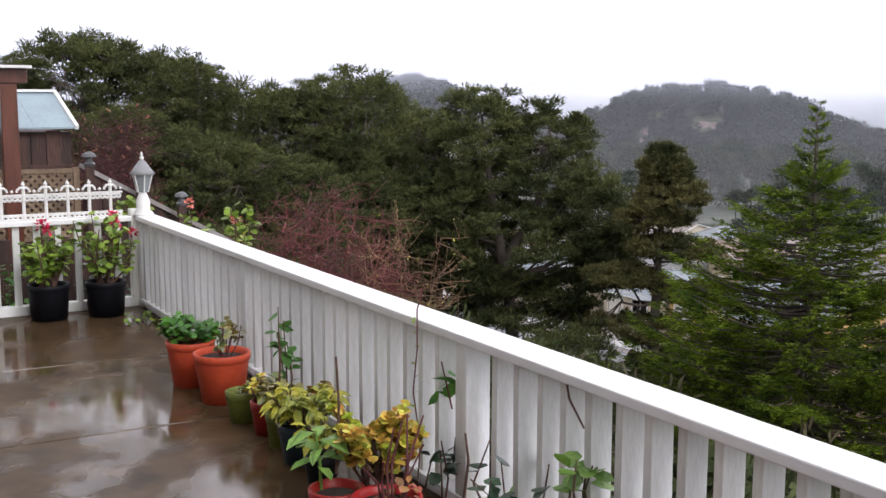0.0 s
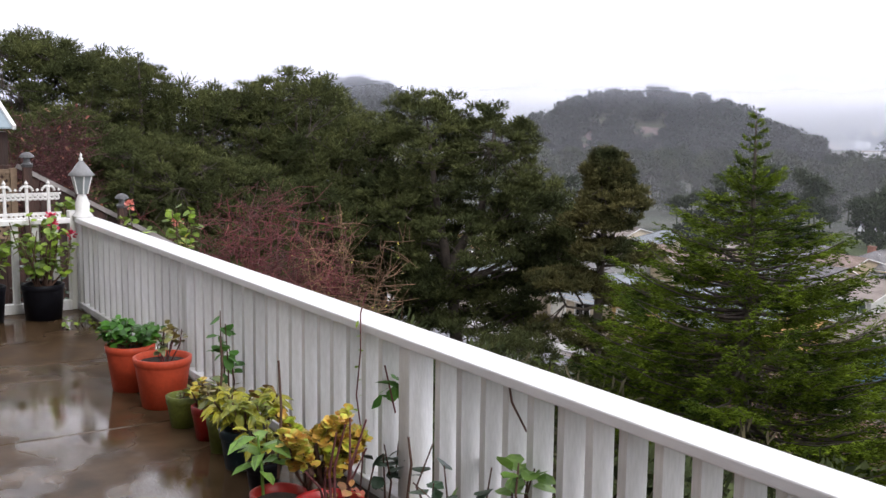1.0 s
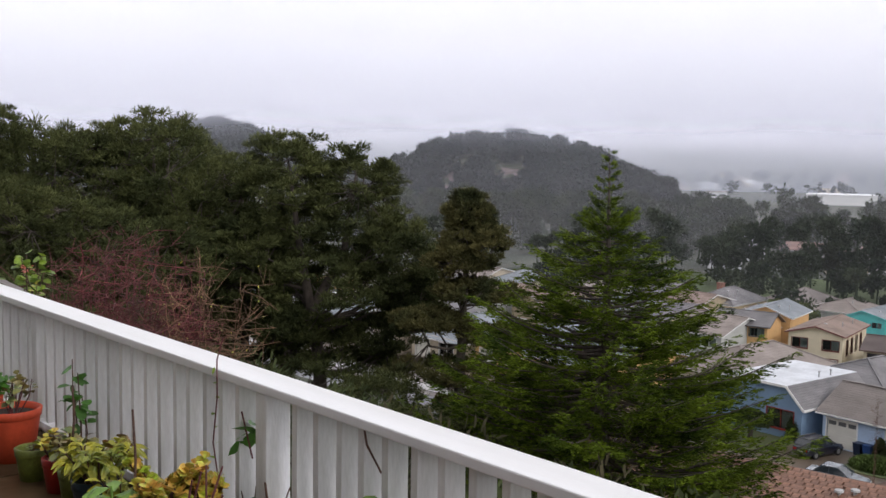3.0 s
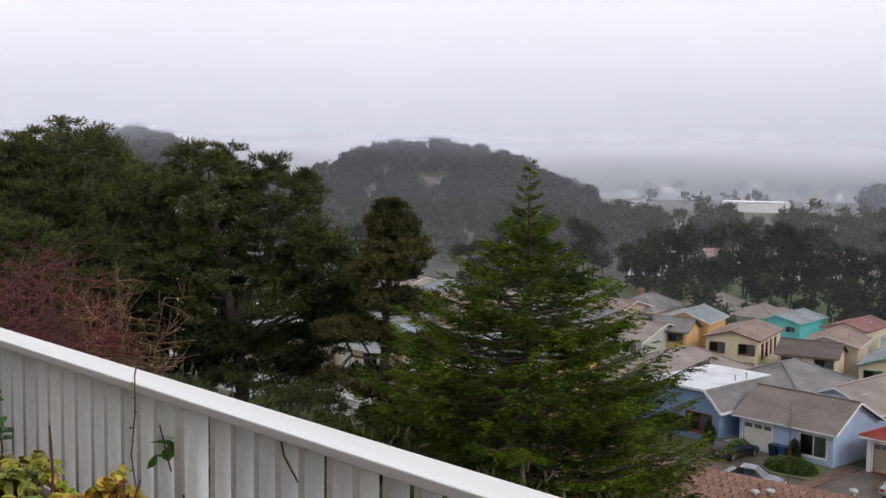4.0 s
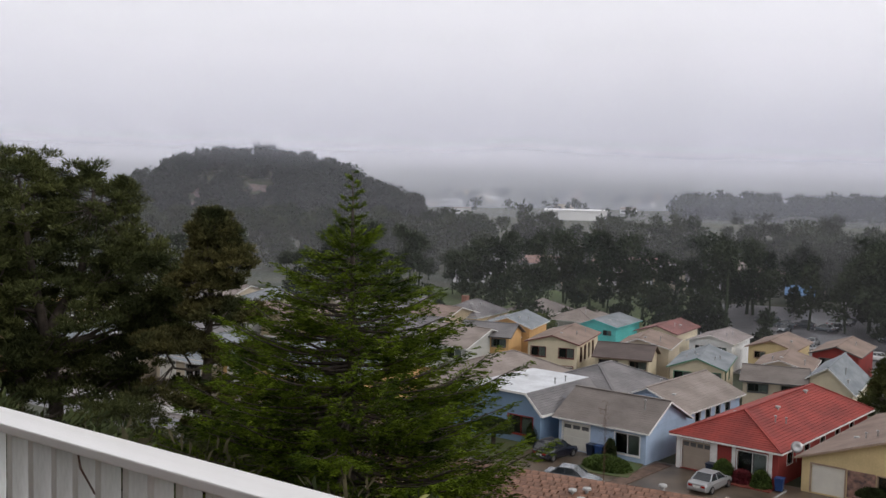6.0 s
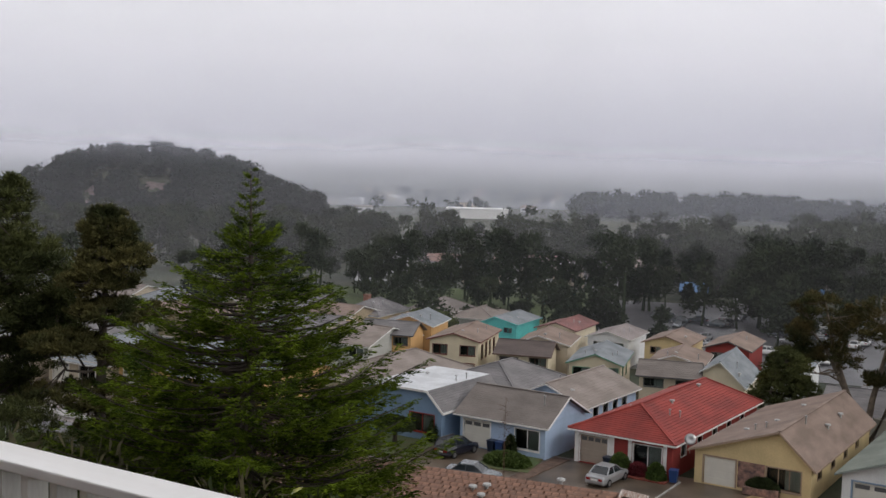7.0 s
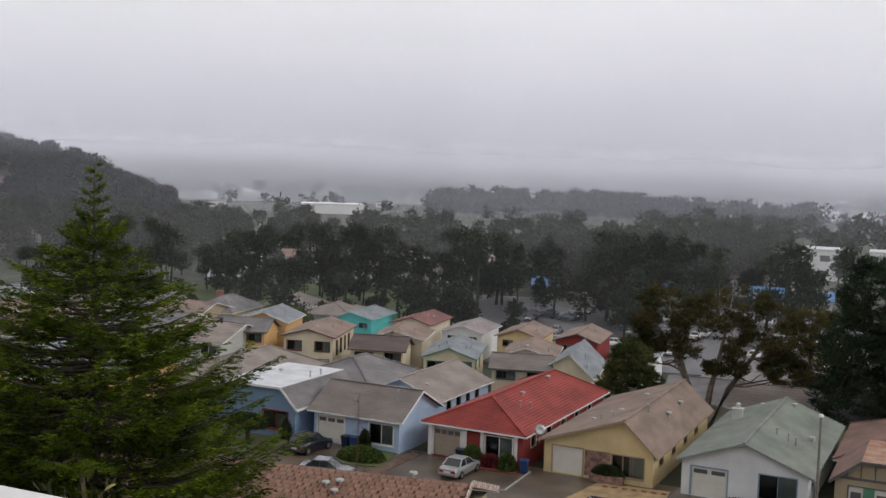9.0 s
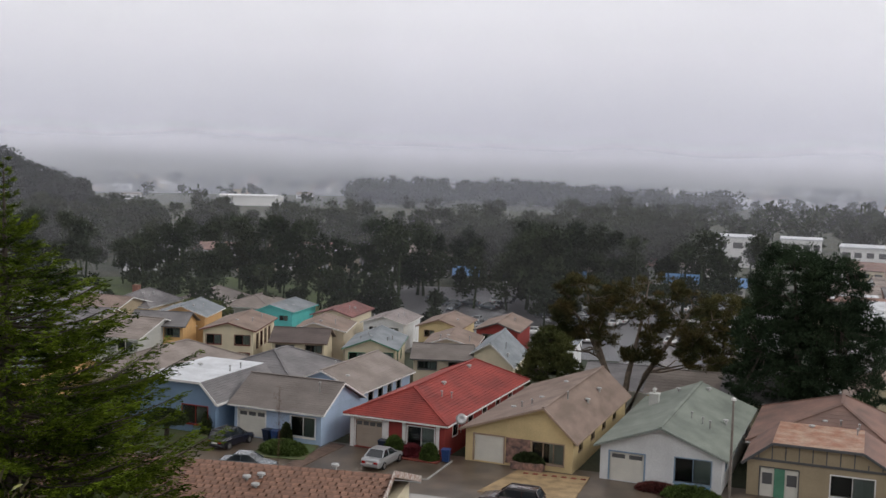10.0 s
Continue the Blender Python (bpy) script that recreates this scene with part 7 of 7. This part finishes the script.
def car(label, x, y, z, rz, paint, length=4.4, width=1.74, height=1.44, hatch=False):
    """A car whose nose points along +y of its own pose."""
    c = thing("car", label, "car", pose(x, y, z, 0, 0, rz), group="parked cars")
    L, W = length / 2, width / 2

    def sec(yy, w, z0, z1):
        return [(-w * 0.90, yy, z0), (w * 0.90, yy, z0), (w, yy, z0 + 0.18), (w, yy, z1 - 0.20), (w * 0.88, yy, z1), (-w * 0.88, yy, z1), (-w, yy, z1 - 0.20), (-w, yy, z0 + 0.18)]

    belt = height * 0.64
    tail_z = belt * (1.02 if not hatch else 0.98)
    body = MB()
    loft(body, [sec(-L, W * 0.86, 0.34, tail_z - 0.12), sec(-L + 0.12, W * 0.95, 0.24, tail_z), sec(-L * 0.45, W, 0.20, belt + 0.02), sec(0.25 * L, W, 0.20, belt), sec(0.62 * L, W * 0.98, 0.20, belt * 0.90), sec(L - 0.16, W * 0.90, 0.24, belt * 0.76), sec(L, W * 0.80, 0.32, belt * 0.62)])
    part("body", body, paint, c, bevel=0.09, smooth=False)
    y_r0, y_r1 = (-0.96 * L, -0.80 * L) if hatch else (-0.70 * L, -0.42 * L)
    y_f1, y_f0 = 0.10 * L, 0.44 * L
    cab = MB()

    def cs(yy, w, z1):
        return [(-w, yy, z1), (w, yy, z1)]

    wl, wr = W * 0.90, W * 0.70
    cab.add([(-wl, y_r0, belt - 0.02), (wl, y_r0, belt - 0.02), (wl, y_f0, belt - 0.04), (-wl, y_f0, belt - 0.04), (-wr, y_r1, height - 0.04), (wr, y_r1, height - 0.04), (wr, y_f1, height - 0.04), (-wr, y_f1, height - 0.04)],
            [(3, 2, 1, 0), (4, 5, 6, 7), (0, 1, 5, 4), (1, 2, 6, 5), (2, 3, 7, 6), (3, 0, 4, 7)])
    part("glazing", cab, CAR_GLASS, c, "dark car glass", bevel=0.06)
    rf_ = MB()
    rf_.box(-wr - 0.02, y_r1 - 0.03, height - 0.05, wr + 0.02, y_f1 + 0.03, height)
    roof_ob = part("roof", rf_, paint, c, bevel=0.05)
    for sx in (-1, 1):
        pl = MB()
        pl.beam((sx * wl, y_r0, belt), (sx * wr, y_r1, height - 0.03), 0.09, 0.07)
        pl.beam((sx * wl, y_f0, belt), (sx * wr, y_f1, height - 0.03), 0.06, 0.06)
        ym = (y_r1 + y_f1) / 2
        pl.beam((sx * (wl + 0.005), ym - 0.05, belt), (sx * (wr + 0.005), ym - 0.03, height - 0.03), 0.06, 0.07)
        part("pillar", pl, paint, c)
        part("tail_lamp", MB().box(sx * W * 0.60 - 0.16, -L - 0.015, tail_z - 0.36, sx * W * 0.60 + 0.16, -L + 0.08, tail_z - 0.20), TAIL, c, "red tail lamp")
        part("head_lamp", MB().box(sx * W * 0.58 - 0.16, L - 0.10, belt * 0.50, sx * W * 0.58 + 0.16, L + 0.012, belt * 0.60), HEADL, c)
        part("mirror", MB().box(sx * (W + 0.06) - 0.07, y_f0 - 0.22, belt - 0.01, sx * (W + 0.06) + 0.07, y_f0 - 0.12, belt + 0.11), paint, c, bevel=0.02)
        for yy in (-L * 0.60, L * 0.62):
            wh = part("wheel", MB().lathe([(0.0, -0.10), (0.20, -0.10)], 20), TYRE, c)
            wh.matrix_basis = pose(sx * (W - 0.07), yy, 0.31, 0, 90 * sx, 0)
            part("tyre", MB().lathe([(0.20, -0.10), (0.29, -0.10), (0.315, -0.06), (0.315, 0.06), (0.29, 0.10), (0.20, 0.10)], 20), TYRE, wh)
            part("rim", MB().lathe([(0.0, 0.085), (0.06, 0.10), (0.20, 0.085)], 10), RIM, wh)
    part("bumper", MB().box(-W * 0.88, -L - 0.05, 0.36, W * 0.88, -L + 0.1, 0.52), paint, c, bevel=0.03)
    part("rear_plate", MB().box(-0.26, -L - 0.06, 0.56, 0.26, -L + 0.02, 0.68), TRIM_WHITE, c)
    if hatch:
        part("roof_rack", MB().box(-wr + 0.04, y_r1, height + 0.004, -wr + 0.08, y_f1, height + 0.06).box(wr - 0.08, y_r1, height + 0.004, wr - 0.04, y_f1, height + 0.06), FRAME_DARK, roof_ob)
    return c


P_SILVER = mat("silver_car_paint", (0.42, 0.43, 0.45), 0.28, 0.05, 2, 40, 0.0, metallic=0.5, coat=0.6)
P_BLACK = mat("blue_black_car_paint", (0.010, 0.011, 0.020), 0.2, 0.1, 2, 40, 0.0, coat=0.8)
P_GREY = mat("grey_blue_car_paint", (0.10, 0.12, 0.14), 0.25, 0.1, 2, 40, 0.0, metallic=0.4, coat=0.6)
P_MAROON = mat("dark_maroon_car_paint", (0.035, 0.018, 0.020), 0.22, 0.1, 2, 40, 0.0, coat=0.7)
P_WHITE = mat("white_car_paint", (0.70, 0.70, 0.70), 0.3, 0.05, 2, 40, 0.0, coat=0.5)
P_RED = mat("red_car_paint", (0.34, 0.015, 0.02), 0.3, 0.05, 2, 40, 0.0, coat=0.5)
CZ = -21.93
car("silver saloon car parked on a wet driveway", -31.55, 76.4, CZ, -4, P_SILVER)
car("black hatchback car parked before a garage", -45.2, 76.2, CZ, -8, P_BLACK, 4.3, 1.72, 1.58, True)
car("grey car half hidden behind a shingled roof", -40.1, 70.3, CZ, -78, P_GREY, 4.4, 1.74, 1.42)
car("dark maroon car with a roof rack on the street", -19.0, 70.2, CZ, 92, P_MAROON, 4.6, 1.8, 1.62, True)
car("white van-like car parked up the street", -127.5, 68.0, CZ, -85, P_WHITE, 4.6, 1.8, 1.6, True)
car("red car parked up the street", -131.0, 71.5, CZ, -85, P_RED)
car("dark car parked up the street", -131.5, 66.5, CZ, -85, P_BLACK)
rc = random.Random(8)
for k in range(60):
    az, dist = rc.uniform(-21, -3), rc.uniform(182, 235)
    x, y, z = place(az, dist)
    car("car parked in the lot behind the trees", x, y, z + 0.12, rc.choice([0, 90, 180]) + rc.uniform(-5, 5), rc.choice([P_SILVER, P_WHITE, P_BLACK, P_GREY, P_WHITE]))

# satellite dish on the red house, lamp post, sapling
dish = thing("satellite_dish", "grey satellite dish on an eave", "dish", pose(-26.6, 81.0, -19.3, 0, 0, 20))
dm = part("reflector", MB().lathe([(0.0, 0.0), (0.25, 0.04), (0.45, 0.14), (0.46, 0.15), (0.24, 0.06), (0.0, 0.02)], 20), METAL, dish, smooth=True)
dm.matrix_basis = pose(0, 0, 0.55, 70, 0, 0)
part("mast", MB().tube([(0, 0.12, -0.6), (0, 0.12, 0.3), (0, 0.04, 0.52)], 0.03, 8), METAL, dish)
pole = thing("lamp_post", "slim grey wooden lamp post", "lamp post", pose(-5.0, 78.6, -22.0))
part("shaft", MB().tube([(0, 0, -0.3), (0, 0, 4.0), (-0.02, 0, 7.6)], [0.12, 0.10, 0.07], 10), mat("grey_pole_wood", (0.20, 0.17, 0.15), 0.8, 0.2, 2, 20, 0.2), pole)
part("lamp_head", MB().lathe([(0.0, 7.5), (0.18, 7.55), (0.16, 7.7), (0.0, 7.78)], 12), TRIM_WHITE, pole)
bare_shrub("thin leafless sapling below the street", pose(-29.6, 55.6, -20.0), 8.6, 0.4, 3, 71, STEM)

# house below, on the near side of the street
SHAKE = mat("wet_brown_shake_roof", (0.19, 0.098, 0.064), 0.6, 0.4, 1.6, 7, 0.5, alt=(0.125, 0.066, 0.046), stretch=(1, 3, 3), rnd=0.2)
low = thing("lower_house", "house below with a brown wooden shake roof", "house", pose(-20.4, 51.6, -14.7, 0, 0, 10.0))
part("wall", MB().box(-30, -7.2, -7.5, -0.4, 6.6, -2.35).prism([(-0.9, -2.35), (-0.4, -2.35), (-0.4, -2.3), (-0.9, -2.3)], -6, 6), W_CREAM, low)
roof = part("roof", MB().courses((-31, -7.8, -2.4), (0.1, -7.8, -2.4), (0.1, 0, 0.0), (-31, 0, 0.0), 20, 0.03).courses((0.1, 7.4, -2.4), (-31, 7.4, -2.4), (-31, 0, 0.0), (0.1, 0, 0.0), 20, 0.03), SHAKE, low)
rs2 = random.Random(3)
shake_me = MB().box(0, -0.42, 0.0, 0.36, 0.02, 0.028).mesh("shake")
shake_me.materials.append(SHAKE)
pitch = math.degrees(math.atan2(2.4, 7.8))
for r in range(11):
    for k in range(26):
        sh = part("shake", shake_me, SHAKE, roof)
        yy = -0.12 - r * 0.36
        sh.matrix_basis = pose(-0.4 - k * 0.42 + rs2.uniform(-0.05, 0.05) - (r % 2) * 0.2, yy, yy * 2.4 / 7.8 + 0.06, pitch + rs2.uniform(1, 4), 0, rs2.uniform(-2, 2))
part("gable_board", MB().beam((0.14, 0, 0.05), (0.14, -7.8, -2.35), 0.06, 0.35).beam((0.14, 0, 0.05), (0.14, 7.4, -2.35), 0.06, 0.35), mat("peeling_white_board", (0.6, 0.58, 0.55), 0.7, 0.3, 4, 30, 0.2, alt=(0.25, 0.10, 0.06)), low)
add_vents(roof, [(-7.6, -1.6, -0.4, "cap"), (-6.9, -1.3, -0.3, "cap"), (-6.9, -2.2, -0.6, "cap"), (-3.2, 0.1, 0.1, "cap")], roof)

# bushes on the slope below the terrace
rb2 = random.Random(21)
SLOPE = mat("hillside_brush_leaves", (0.060, 0.072, 0.030), 0.9, 0.45, 0.6, 6, 0.0, alt=(0.030, 0.040, 0.018), island=0.35, spec=0.05)
SLOPE2 = mat("dry_brush_leaves", (0.055, 0.048, 0.028), 0.9, 0.45, 0.6, 6, 0.0, alt=(0.035, 0.034, 0.02), island=0.35, spec=0.05)
spots, spots2 = [], []
for k in range(150):
    az, d = rb2.uniform(-88, -20), rb2.uniform(14, 52)
    x, y, z = place(az, d)
    if y < 4 or (abs(x + 34) < 16 and y > 40):
        continue
    (spots if rb2.random() < 0.75 else spots2).append((x, y, z - 0.3, rb2.uniform(1.6, 3.6), rb2.uniform(1.4, 2.6)))
far_trees("hillside_brush", "dark green brush on the slope", spots, 81, 420, 0.30, 0.07, SLOPE, False)
far_trees("dry_brush", "brownish dry brush on the slope", spots2, 82, 420, 0.30, 0.05, SLOPE2, False)
